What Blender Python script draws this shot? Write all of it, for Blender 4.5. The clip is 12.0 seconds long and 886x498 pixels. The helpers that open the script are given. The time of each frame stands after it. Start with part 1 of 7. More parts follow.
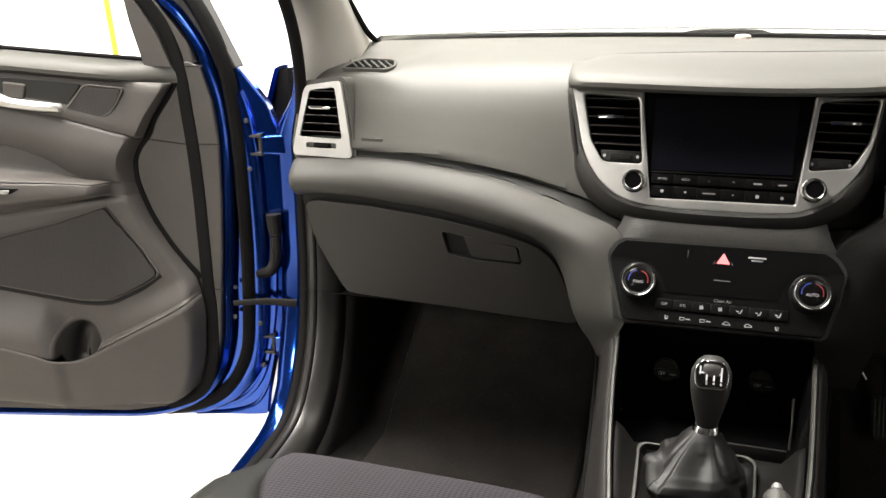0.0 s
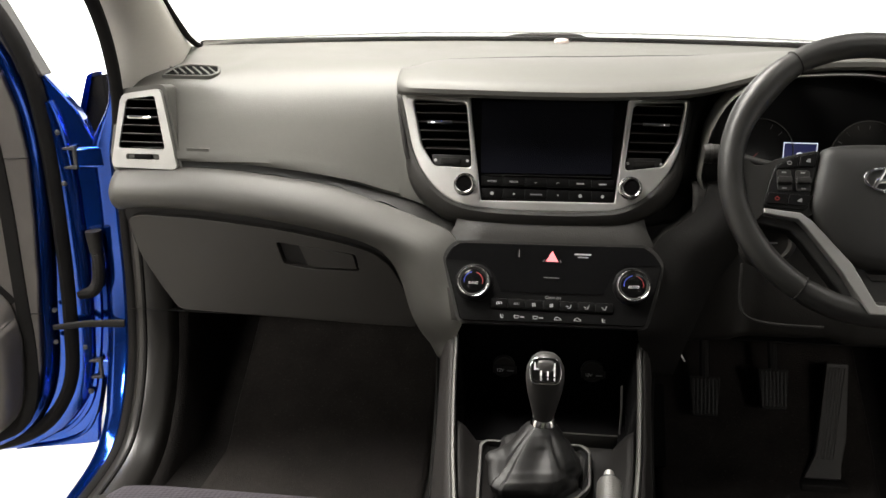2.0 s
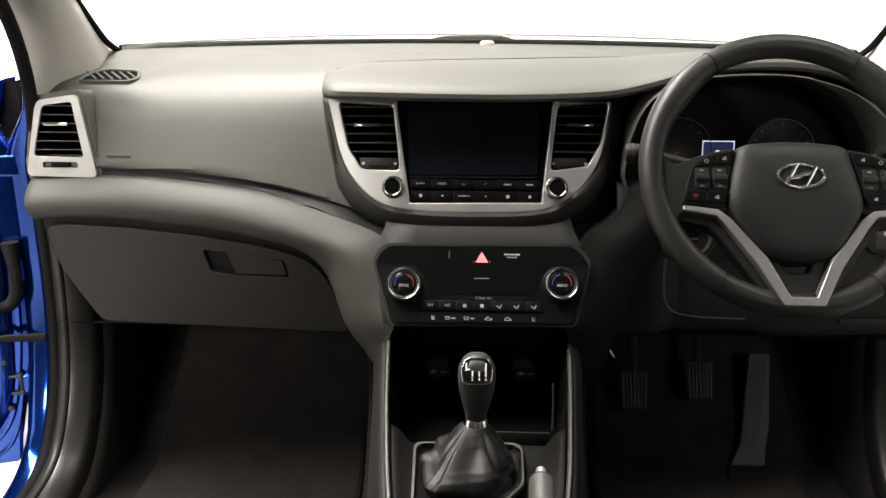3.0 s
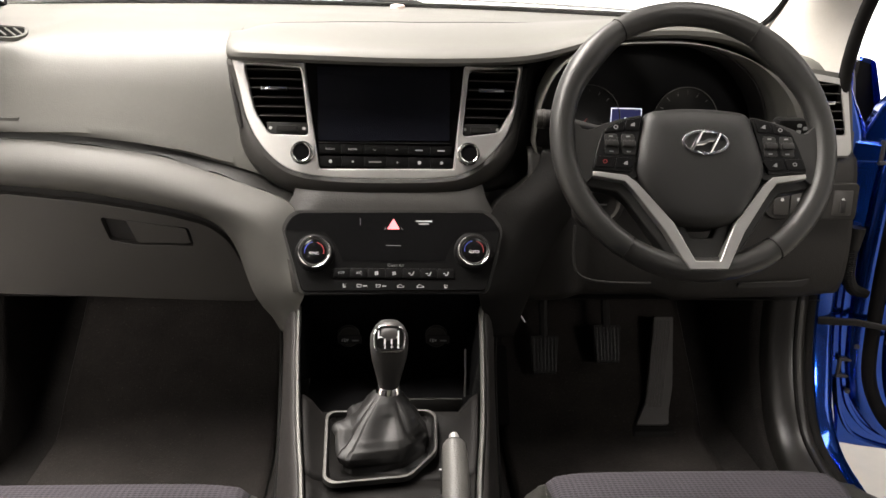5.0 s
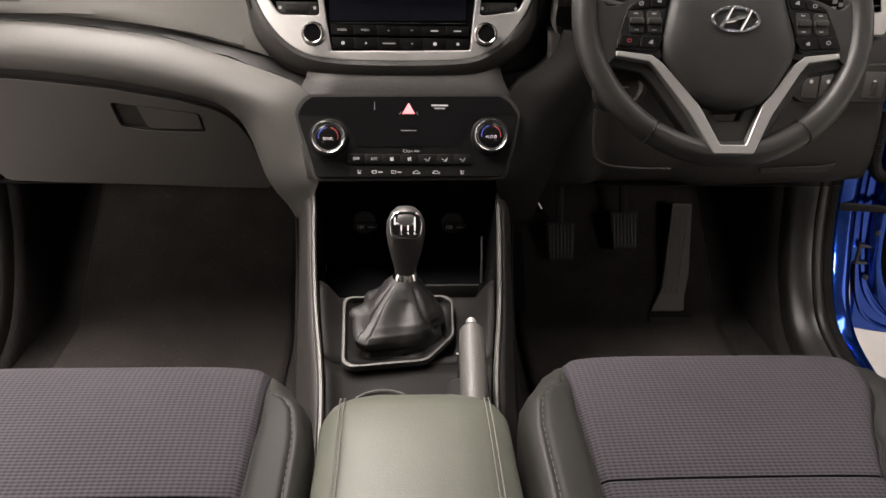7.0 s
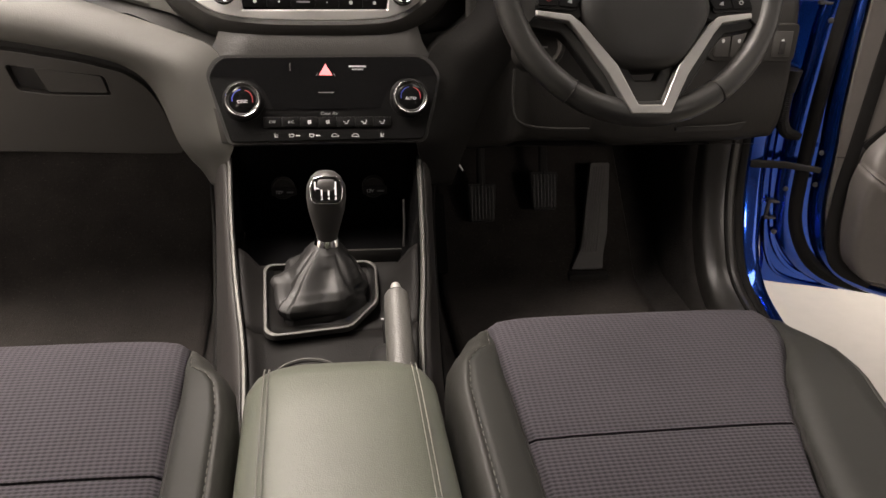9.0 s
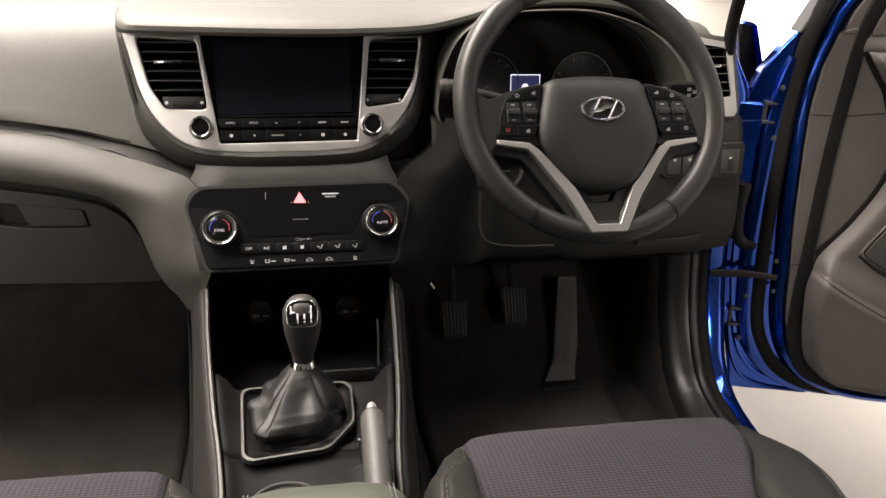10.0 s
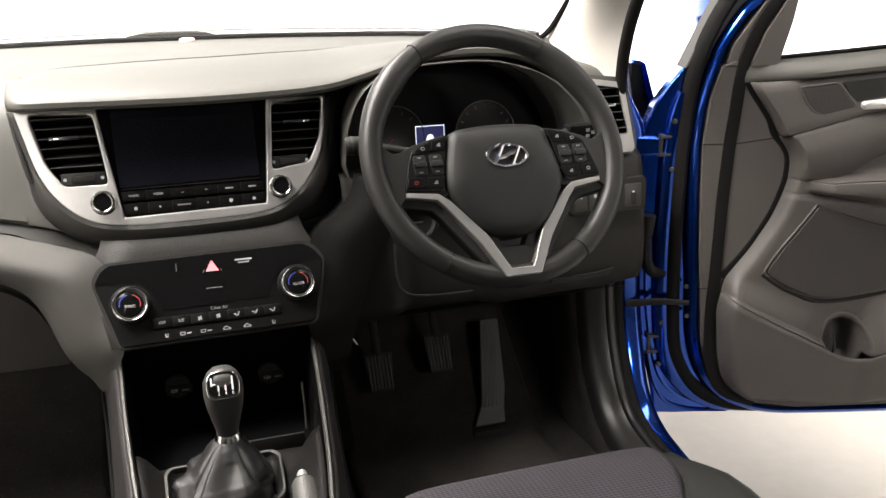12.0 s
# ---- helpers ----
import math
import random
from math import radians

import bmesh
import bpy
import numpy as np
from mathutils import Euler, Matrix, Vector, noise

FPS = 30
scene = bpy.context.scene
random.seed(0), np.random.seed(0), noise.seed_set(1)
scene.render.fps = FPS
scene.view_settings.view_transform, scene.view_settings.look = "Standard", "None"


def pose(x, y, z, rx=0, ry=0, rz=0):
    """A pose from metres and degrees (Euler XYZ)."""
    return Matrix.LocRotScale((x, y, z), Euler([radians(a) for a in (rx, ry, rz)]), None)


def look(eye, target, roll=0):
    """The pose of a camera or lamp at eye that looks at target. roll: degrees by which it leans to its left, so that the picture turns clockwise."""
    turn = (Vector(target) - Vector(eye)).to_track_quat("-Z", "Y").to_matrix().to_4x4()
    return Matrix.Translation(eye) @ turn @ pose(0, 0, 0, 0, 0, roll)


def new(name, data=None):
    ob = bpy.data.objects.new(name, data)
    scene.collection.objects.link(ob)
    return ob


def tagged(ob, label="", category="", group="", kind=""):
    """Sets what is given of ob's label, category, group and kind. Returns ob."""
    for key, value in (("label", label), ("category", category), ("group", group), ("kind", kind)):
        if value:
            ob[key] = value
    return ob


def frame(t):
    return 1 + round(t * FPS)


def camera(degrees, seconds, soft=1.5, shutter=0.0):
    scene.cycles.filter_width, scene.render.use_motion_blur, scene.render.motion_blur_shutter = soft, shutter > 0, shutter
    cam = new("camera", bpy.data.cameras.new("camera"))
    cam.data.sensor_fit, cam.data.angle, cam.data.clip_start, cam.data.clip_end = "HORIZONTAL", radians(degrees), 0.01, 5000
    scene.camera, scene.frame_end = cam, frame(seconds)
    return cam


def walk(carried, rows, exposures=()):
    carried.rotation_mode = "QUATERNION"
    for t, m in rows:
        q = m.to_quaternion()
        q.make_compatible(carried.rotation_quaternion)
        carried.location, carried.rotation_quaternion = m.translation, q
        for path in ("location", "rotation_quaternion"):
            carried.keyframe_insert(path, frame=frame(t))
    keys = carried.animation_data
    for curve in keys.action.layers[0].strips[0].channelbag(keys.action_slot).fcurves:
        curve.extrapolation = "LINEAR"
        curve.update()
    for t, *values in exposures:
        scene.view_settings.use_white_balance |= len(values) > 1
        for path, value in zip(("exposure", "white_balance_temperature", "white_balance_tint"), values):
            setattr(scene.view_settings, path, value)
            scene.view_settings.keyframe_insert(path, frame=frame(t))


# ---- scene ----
cam = camera(56.0, 12.0)
PATH = [
    (0.0, look((-0.0240, -0.0145, 1.2805), (-0.3233, 0.8947, 0.9909), -0.234)),
    (0.5, look((-0.0229, -0.0121, 1.2806), (-0.2729, 0.9128, 0.9943), -0.045)),
    (1.0, look((-0.0206, -0.0110, 1.2852), (-0.2213, 0.9257, 0.9981), 0.121)),
    (1.5, look((-0.0188, -0.0081, 1.2892), (-0.1746, 0.9365, 1.0005), 0.176)),
    (2.0, look((-0.0165, -0.0043, 1.2939), (-0.1318, 0.9451, 1.0019), 0.322)),
    (2.5, look((-0.0123, -0.0066, 1.2970), (-0.0885, 0.9470, 1.0059), 0.289)),
    (3.0, look((-0.0079, -0.0042, 1.2957), (-0.0458, 0.9522, 1.0059), 0.287)),
    (3.5, look((-0.0067, -0.0021, 1.2947), (-0.0049, 0.9552, 1.0056), 0.623)),
    (3.7, look((-0.0062, -0.0017, 1.2942), (0.0123, 0.9558, 1.0064), 0.810)),
    (5.3, look((-0.0091, 0.0103, 1.2874), (0.0605, 0.9476, 0.9460), 1.999)),
    (5.5, look((-0.0099, 0.0109, 1.2865), (0.0574, 0.9436, 0.9321), 2.014)),
    (6.0, look((-0.0102, 0.0131, 1.2842), (0.0476, 0.9347, 0.9003), 1.693)),
    (6.5, look((-0.0097, 0.0183, 1.2811), (0.0421, 0.9268, 0.8663), 1.348)),
    (7.0, look((-0.0104, 0.0225, 1.2794), (0.0418, 0.9153, 0.8320), 1.492)),
    (7.2, look((-0.0109, 0.0244, 1.2785), (0.0419, 0.9106, 0.8182), 1.592)),
    (8.8, look((-0.0130, 0.0372, 1.2747), (0.1184, 0.8913, 0.7715), 3.079)),
    (9.0, look((-0.0137, 0.0348, 1.2768), (0.1337, 0.8968, 0.7919), 3.115)),
    (9.5, look((-0.0160, 0.0181, 1.2895), (0.1584, 0.9081, 0.8683), 2.775)),
    (10.0, look((-0.0169, 0.0029, 1.3017), (0.1657, 0.9173, 0.9403), 1.939)),
    (10.5, look((-0.0177, -0.0026, 1.3069), (0.1694, 0.9225, 0.9764), 1.044)),
    (11.0, look((-0.0174, -0.0008, 1.3085), (0.1851, 0.9255, 0.9908), 0.176)),
    (11.5, look((-0.0171, -0.0005, 1.3107), (0.2194, 0.9201, 1.0001), -0.566)),
    (12.0, look((-0.0139, 0.0026, 1.3116), (0.2667, 0.9115, 1.0032), -1.029)),
]
# the exposure opens up and warms a little towards the middle
walk(cam, PATH, [(0.0, -0.05, 6500, 10), (2.5, -0.18, 6450, 10), (3.7, -0.1, 6550, 12), (5.5, 0.26, 6580, 14), (7.0, 0.2, 6650, 17),
                 (9.0, 0.1, 6950, 17), (9.5, 0.2, 6850, 17), (10.0, 0.21, 6800, 16), (10.5, 0.22, 6600, 14), (12.0, 0.26, 6460, 13)])

# ---- light: a white photo studio with self-glowing walls and added soft lamps ----
world = bpy.data.worlds.new("studio_light")
scene.world = world
world.use_nodes = True
world.node_tree.nodes["Background"].inputs["Color"].default_value = (1.0, 0.975, 0.93, 1)
world.node_tree.nodes["Background"].inputs["Strength"].default_value = 0.12


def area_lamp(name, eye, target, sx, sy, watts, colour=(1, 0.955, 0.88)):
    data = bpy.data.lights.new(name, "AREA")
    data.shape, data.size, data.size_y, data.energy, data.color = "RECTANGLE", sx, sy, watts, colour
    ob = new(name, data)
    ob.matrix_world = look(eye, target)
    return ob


# added, no fixture known: brightens the dash top through the windscreen
area_lamp("fill_lamp", (-0.9, 1.78, 3.3), (-0.7, 1.7, 0.9), 2.6, 0.8, 345)
# added on both sides to brighten the floor and door openings
area_lamp("fill_lamp", (-2.3, 0.8, 3.0), (-1.6, 0.8, 0.0), 1.0, 2.4, 185)
area_lamp("fill_lamp", (1.9, 0.9, 3.2), (1.5, 0.9, 0.0), 1.0, 2.4, 62)
# added behind the car to brighten the door cards
area_lamp("fill_lamp", (-1.6, -3.2, 2.5), (-1.3, 1.0, 0.8), 1.0, 0.8, 150)
area_lamp("fill_lamp", (1.6, -3.2, 2.5), (1.3, 1.0, 0.8), 1.0, 0.8, 55)



# ---- materials ----
def nodes_of(name):
    m = bpy.data.materials.new(name)
    m.use_nodes = True
    nt = m.node_tree
    return m, nt, nt.nodes["Principled BSDF"]


def surface(name, colour, rough=0.5, metal=0.0, vary=0.12, vary_scale=14.0, grain=0.0, grain_scale=420.0,
            coat=0.0, spec=0.5, rough_vary=0.06, dust=0.0):
    m, nt, b = nodes_of(name)
    tc = nt.nodes.new("ShaderNodeTexCoord")
    n1 = nt.nodes.new("ShaderNodeTexNoise")
    n1.inputs["Scale"].default_value, n1.inputs["Detail"].default_value = vary_scale, 5
    nt.links.new(tc.outputs["Object"], n1.inputs["Vector"])
    n2 = nt.nodes.new("ShaderNodeTexNoise")
    n2.inputs["Scale"].default_value, n2.inputs["Detail"].default_value = vary_scale * 11, 3
    nt.links.new(tc.outputs["Object"], n2.inputs["Vector"])
    add = nt.nodes.new("ShaderNodeMath")
    add.operation = "MULTIPLY_ADD"
    add.inputs[1].default_value = 0.4
    nt.links.new(n2.outputs["Fac"], add.inputs[0])
    nt.links.new(n1.outputs["Fac"], add.inputs[2])
    ramp = nt.nodes.new("ShaderNodeMapRange")
    ramp.inputs["From Min"].default_value, ramp.inputs["From Max"].default_value = 0.4, 1.0
    ramp.inputs["To Min"].default_value, ramp.inputs["To Max"].default_value = 1 - vary, 1 + vary
    nt.links.new(add.outputs[0], ramp.inputs["Value"])
    mul = nt.nodes.new("ShaderNodeVectorMath")
    mul.operation = "SCALE"
    mul.inputs[0].default_value = colour
    nt.links.new(ramp.outputs["Result"], mul.inputs["Scale"])
    colour_out = mul.outputs["Vector"]
    if dust:
        n3 = nt.nodes.new("ShaderNodeTexNoise")
        n3.inputs["Scale"].default_value, n3.inputs["Detail"].default_value = 260, 2
        nt.links.new(tc.outputs["Object"], n3.inputs["Vector"])
        cut = nt.nodes.new("ShaderNodeMapRange")
        cut.inputs["From Min"].default_value, cut.inputs["From Max"].default_value = 0.62, 0.8
        cut.inputs["To Max"].default_value = dust
        nt.links.new(n3.outputs["Fac"], cut.inputs["Value"])
        mixn = nt.nodes.new("ShaderNodeMix")
        mixn.data_type = "RGBA"
        mixn.inputs["B"].default_value = (0.3, 0.28, 0.25, 1)
        nt.links.new(cut.outputs["Result"], mixn.inputs["Factor"])
        nt.links.new(colour_out, mixn.inputs["A"])
        colour_out = mixn.outputs["Result"]
    nt.links.new(colour_out, b.inputs["Base Color"])
    rr = nt.nodes.new("ShaderNodeMapRange")
    rr.inputs["To Min"].default_value, rr.inputs["To Max"].default_value = max(0.02, rough - rough_vary), rough + rough_vary
    nt.links.new(n1.outputs["Fac"], rr.inputs["Value"])
    nt.links.new(rr.outputs["Result"], b.inputs["Roughness"])
    b.inputs["Metallic"].default_value = metal
    b.inputs["Coat Weight"].default_value = coat
    b.inputs["Coat Roughness"].default_value = 0.05
    b.inputs["Specular IOR Level"].default_value = spec
    if grain:
        v = nt.nodes.new("ShaderNodeTexVoronoi")
        v.inputs["Scale"].default_value = grain_scale
        nt.links.new(tc.outputs["Object"], v.inputs["Vector"])
        n4 = nt.nodes.new("ShaderNodeTexNoise")
        n4.inputs["Scale"].default_value = grain_scale * 0.25
        nt.links.new(tc.outputs["Object"], n4.inputs["Vector"])
        s = nt.nodes.new("ShaderNodeMath")
        nt.links.new(v.outputs["Distance"], s.inputs[0])
        nt.links.new(n4.outputs["Fac"], s.inputs[1])
        bp = nt.nodes.new("ShaderNodeBump")
        bp.inputs["Strength"].default_value, bp.inputs["Distance"].default_value = grain, 0.001
        nt.links.new(s.outputs[0], bp.inputs["Height"])
        nt.links.new(bp.outputs["Normal"], b.inputs["Normal"])
    return m


def woven(name, colour, dark, pitch):
    """Seat cloth: small raised cells in rows, with dark valleys."""
    m, nt, b = nodes_of(name)
    tc = nt.nodes.new("ShaderNodeTexCoord")
    sep = nt.nodes.new("ShaderNodeSeparateXYZ")
    nt.links.new(tc.outputs["Object"], sep.inputs[0])

    def wave(out, p):
        a = nt.nodes.new("ShaderNodeMath")
        a.operation = "MULTIPLY"
        a.inputs[1].default_value = 2 * math.pi / p
        nt.links.new(out, a.inputs[0])
        c = nt.nodes.new("ShaderNodeMath")
        c.operation = "SINE"
        nt.links.new(a.outputs[0], c.inputs[0])
        return c.outputs[0]

    wy, wx = wave(sep.outputs["Y"], pitch), wave(sep.outputs["X"], pitch * 1.35)
    h = nt.nodes.new("ShaderNodeMath")
    h.operation = "MULTIPLY_ADD"
    h.inputs[1].default_value = 0.6
    nt.links.new(wx, h.inputs[0])
    nt.links.new(wy, h.inputs[2])
    mr = nt.nodes.new("ShaderNodeMapRange")
    mr.inputs["From Min"].default_value, mr.inputs["From Max"].default_value = -1.2, 0.6
    nt.links.new(h.outputs[0], mr.inputs["Value"])
    ns = nt.nodes.new("ShaderNodeTexNoise")
    ns.inputs["Scale"].default_value, ns.inputs["Detail"].default_value = 9, 6
    nt.links.new(tc.outputs["Object"], ns.inputs["Vector"])
    mm = nt.nodes.new("ShaderNodeMath")
    mm.operation = "MULTIPLY_ADD"
    mm.inputs[1].default_value, mm.inputs[2].default_value = 0.5, -0.25
    nt.links.new(ns.outputs["Fac"], mm.inputs[0])
    ad = nt.nodes.new("ShaderNodeMath")
    nt.links.new(mr.outputs["Result"], ad.inputs[0])
    nt.links.new(mm.outputs[0], ad.inputs[1])
    mx = nt.nodes.new("ShaderNodeMix")
    mx.data_type = "RGBA"
    mx.inputs["A"].default_value, mx.inputs["B"].default_value = (*dark, 1), (*colour, 1)
    nt.links.new(ad.outputs[0], mx.inputs["Factor"])
    nt.links.new(mx.outputs["Result"], b.inputs["Base Color"])
    b.inputs["Roughness"].default_value = 0.9
    b.inputs["Specular IOR Level"].default_value = 0.25
    bp = nt.nodes.new("ShaderNodeBump")
    bp.inputs["Strength"].default_value, bp.inputs["Distance"].default_value = 0.35, 0.0009
    nt.links.new(h.outputs[0], bp.inputs["Height"])
    nt.links.new(bp.outputs["Normal"], b.inputs["Normal"])
    return m


def perforated(name, colour, pitch):
    """A loudspeaker grille: plastic with rows of small dark holes."""
    m, nt, b = nodes_of(name)
    tc = nt.nodes.new("ShaderNodeTexCoord")
    v = nt.nodes.new("ShaderNodeTexVoronoi")
    v.inputs["Scale"].default_value, v.inputs["Randomness"].default_value = 1 / pitch, 0.0
    nt.links.new(tc.outputs["Object"], v.inputs["Vector"])
    mr = nt.nodes.new("ShaderNodeMapRange")
    mr.inputs["From Min"].default_value, mr.inputs["From Max"].default_value = 0.25, 0.5
    nt.links.new(v.outputs["Distance"], mr.inputs["Value"])
    mx = nt.nodes.new("ShaderNodeMix")
    mx.data_type = "RGBA"
    mx.inputs["A"].default_value, mx.inputs["B"].default_value = (0.022, 0.020, 0.018, 1), (*colour, 1)
    nt.links.new(mr.outputs["Result"], mx.inputs["Factor"])
    nt.links.new(mx.outputs["Result"], b.inputs["Base Color"])
    b.inputs["Roughness"].default_value = 0.7
    bp = nt.nodes.new("ShaderNodeBump")
    bp.inputs["Strength"].default_value, bp.inputs["Distance"].default_value = 0.5, 0.001
    nt.links.new(mr.outputs["Result"], bp.inputs["Height"])
    nt.links.new(bp.outputs["Normal"], b.inputs["Normal"])
    return m


def glowing(name, colour, strength):
    m, nt, b = nodes_of(name)
    b.inputs["Base Color"].default_value = (*colour, 1)
    b.inputs["Emission Color"].default_value = (*colour, 1)
    b.inputs["Emission Strength"].default_value = strength
    return m


def clear_glass(name, tint):
    m, nt, b = nodes_of(name)
    tr = nt.nodes.new("ShaderNodeBsdfTransparent")
    tr.inputs["Color"].default_value = (*tint, 1)
    gl = nt.nodes.new("ShaderNodeBsdfGlossy")
    gl.inputs["Roughness"].default_value = 0.02
    fr = nt.nodes.new("ShaderNodeFresnel")
    fr.inputs["IOR"].default_value = 1.06
    mix = nt.nodes.new("ShaderNodeMixShader")
    nt.links.new(fr.outputs[0], mix.inputs[0])
    nt.links.new(tr.outputs[0], mix.inputs[1])
    nt.links.new(gl.outputs[0], mix.inputs[2])
    nt.links.new(mix.outputs[0], nt.nodes["Material Output"].inputs["Surface"])
    return m


M_PAD = surface("dash_plastic", (0.0805, 0.0785, 0.0705), 0.52, spec=0.38, vary=0.06, grain=0.10, grain_scale=520)
# dash plastic again, darker: the band's shade sits in its colour
M_BAND = surface("dash_plastic_dimmed", (0.060, 0.0582, 0.0527), 0.56, spec=0.3, vary=0.06, grain=0.10, grain_scale=520)
M_TRIM = surface("door_trim_plastic", (0.070, 0.0635, 0.0588), 0.48, spec=0.3, vary=0.1, grain=0.15, grain_scale=520)
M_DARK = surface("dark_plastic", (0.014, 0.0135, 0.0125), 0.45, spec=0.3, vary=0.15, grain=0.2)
# darkened copies of the dash plastic: shade low down and on the driver's side
M_LOWER = surface("dash_plastic_shaded", (0.026, 0.0242, 0.0221), 0.48, spec=0.35, vary=0.08, grain=0.12, grain_scale=520)
M_KNEE = surface("knee_plastic_shaded", (0.016, 0.0149, 0.0137), 0.55, spec=0.16, vary=0.1, grain=0.25)
M_FLANK = surface("flank_shade_black", (0.0065, 0.0061, 0.0057), 0.6, spec=0.1, vary=0.1, grain=0.2)
M_KICK = surface("kick_plastic", (0.017, 0.0158, 0.0145), 0.36, spec=0.55, vary=0.1, grain=0.12, grain_scale=520)
# dash plastic darkened for shade on the centre stack
M_STACK = surface("stack_plastic_shaded", (0.021, 0.0197, 0.0179), 0.52, spec=0.35, vary=0.08, grain=0.25, grain_scale=520)
M_BLACK = surface("matt_black_plastic", (0.014, 0.013, 0.0125), 0.7, vary=0.2, spec=0.2)
M_VENT = surface("vent_plastic", (0.007, 0.0068, 0.0066), 0.8, spec=0.03, vary=0.15)
M_GLOSS = surface("piano_black", (0.0045, 0.0044, 0.0046), 0.12, spec=0.1, vary=0.1, rough_vary=0.03)
M_PANEL = surface("panel_black", (0.010, 0.010, 0.010), 0.25, spec=0.25, vary=0.15)
M_KEYS = surface("control_panel_plastic", (0.003, 0.0029, 0.0029), 0.45, spec=0.10, vary=0.1, grain=0.1)
M_SCREEN = surface("screen_glass", (0.0065, 0.007, 0.0105), 0.12, spec=0.4, vary=0.1, rough_vary=0.02)
M_SILVER = surface("silver_paint", (0.60, 0.59, 0.57), 0.33, metal=0.75, vary=0.05, vary_scale=40)
M_SPOKE = surface("spoke_satin", (0.34, 0.335, 0.32), 0.38, metal=0.8, vary=0.05, vary_scale=40)
M_STRIP = surface("strip_satin", (0.085, 0.083, 0.078), 0.55, metal=0.8, vary=0.05)
M_CHROME = surface("chrome", (0.8, 0.8, 0.8), 0.12, metal=1.0, vary=0.04)
M_RIM = surface("dark_chrome", (0.26, 0.257, 0.25), 0.24, metal=1.0, vary=0.05)
M_STEEL = surface("worn_steel", (0.42, 0.41, 0.4), 0.4, metal=0.9, vary=0.25, vary_scale=60)
M_BLUE = surface("blue_paint", (0.0035, 0.062, 0.42), 0.15, metal=0.94, vary=0.06, vary_scale=8, coat=1.0)
M_RUBBER = surface("rubber_seal", (0.0085, 0.008, 0.0078), 0.7, vary=0.2, spec=0.08)
M_CARPET = surface("carpet", (0.017, 0.0155, 0.0147), 0.95, vary=0.35, vary_scale=22, grain=0.9, grain_scale=330, spec=0.1, dust=0.06)
M_MAT = surface("mat_pile", (0.021, 0.0185, 0.0172), 0.95, vary=0.3, vary_scale=14, grain=0.9, grain_scale=400, spec=0.1, dust=0.1)
M_CLOTH = woven("seat_cloth", (0.042, 0.0378, 0.0445), (0.0155, 0.0140, 0.0168), 0.0046)
M_BOLSTER = surface("seat_side_cloth", (0.0115, 0.0115, 0.0098), 0.6, vary=0.1, grain=0.15, grain_scale=900, spec=0.3)
M_LEATHER = surface("armrest_leatherette", (0.076, 0.081, 0.064), 0.45, vary=0.08, grain=0.16, grain_scale=700)
M_SIDE = surface("bolster_leatherette", (0.020, 0.0195, 0.0172), 0.5, spec=0.3, vary=0.08, grain=0.16, grain_scale=700)
M_WHEEL = surface("wheel_leather", (0.0185, 0.018, 0.017), 0.40, spec=0.3, vary=0.12, grain=0.07, grain_scale=1300)
M_HUB = surface("hub_plastic", (0.0115, 0.0112, 0.0106), 0.5, spec=0.3, vary=0.08, grain=0.1, grain_scale=900)
M_GAITER = surface("gaiter_leather", (0.0085, 0.008, 0.0077), 0.50, spec=0.36, vary=0.15, grain=0.1, grain_scale=1100)
M_THREAD = surface("stitching", (0.12, 0.117, 0.105), 0.8, vary=0.1)
M_PILLAR = surface("pillar_trim", (0.52, 0.50, 0.455), 0.75, vary=0.05, grain=0.25, grain_scale=600)
# lining is out of view; made dark to cut light bounced onto the dash
M_LINER = surface("roof_liner", (0.05, 0.048, 0.045), 0.95, vary=0.05)
M_GRILLE = perforated("speaker_grille", (0.026, 0.0225, 0.0205), 0.0019)
# near-black colour stands in for the dark inside openings
M_VOID = surface("recess_shade_black", (0.005, 0.005, 0.005), 0.95, vary=0.2, spec=0.02)
M_PRINT = surface("white_print", (0.42, 0.42, 0.42), 0.6, vary=0.05)
# white_print lifted in colour where light leaves the lettering hard to read
M_WHITE = surface("bright_print", (0.8, 0.8, 0.8), 0.6, vary=0.05)
M_PRINT_DIM = surface("grey_print", (0.2, 0.2, 0.2), 0.6, vary=0.05)
M_RED = surface("red_plastic", (0.5, 0.02, 0.015), 0.35, vary=0.1)
M_REDPRINT = surface("red_print", (0.22, 0.02, 0.02), 0.5, vary=0.05)
M_BLUEPRINT = surface("blue_print", (0.03, 0.05, 0.3), 0.5, vary=0.05)
M_HAZARD = glowing("hazard_light", (1.0, 0.22, 0.24), 0.75)
M_DISPLAY = glowing("display_white", (0.85, 0.88, 1.0), 1.0)
M_DISPLAY_BLUE = glowing("display_blue", (0.006, 0.008, 0.05), 1.0)
M_GLASS = clear_glass("clear_glass", (0.994, 0.997, 0.996))
M_YELLOW = surface("yellow_paint", (0.75, 0.8, 0.06), 0.5, vary=0.1)
# emission stands in for light falling on the white walls
def glow_wall(name, strength):
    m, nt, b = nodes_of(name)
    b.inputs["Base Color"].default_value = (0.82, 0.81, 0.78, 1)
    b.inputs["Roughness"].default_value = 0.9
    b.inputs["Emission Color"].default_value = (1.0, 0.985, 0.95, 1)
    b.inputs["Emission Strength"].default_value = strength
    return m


M_WALL_L = glow_wall("glow_wall_left", 1.5)
M_WALL_F = glow_wall("glow_wall_front", 2.0)
M_WALL_R = glow_wall("glow_wall_right", 0.9)
M_WALL_DIM = glow_wall("glow_wall_rear", 0.55)
M_FLOOR = surface("studio_floor_paint", (0.46, 0.435, 0.385), 0.6, vary=0.09, vary_scale=1.9, dust=0.05)


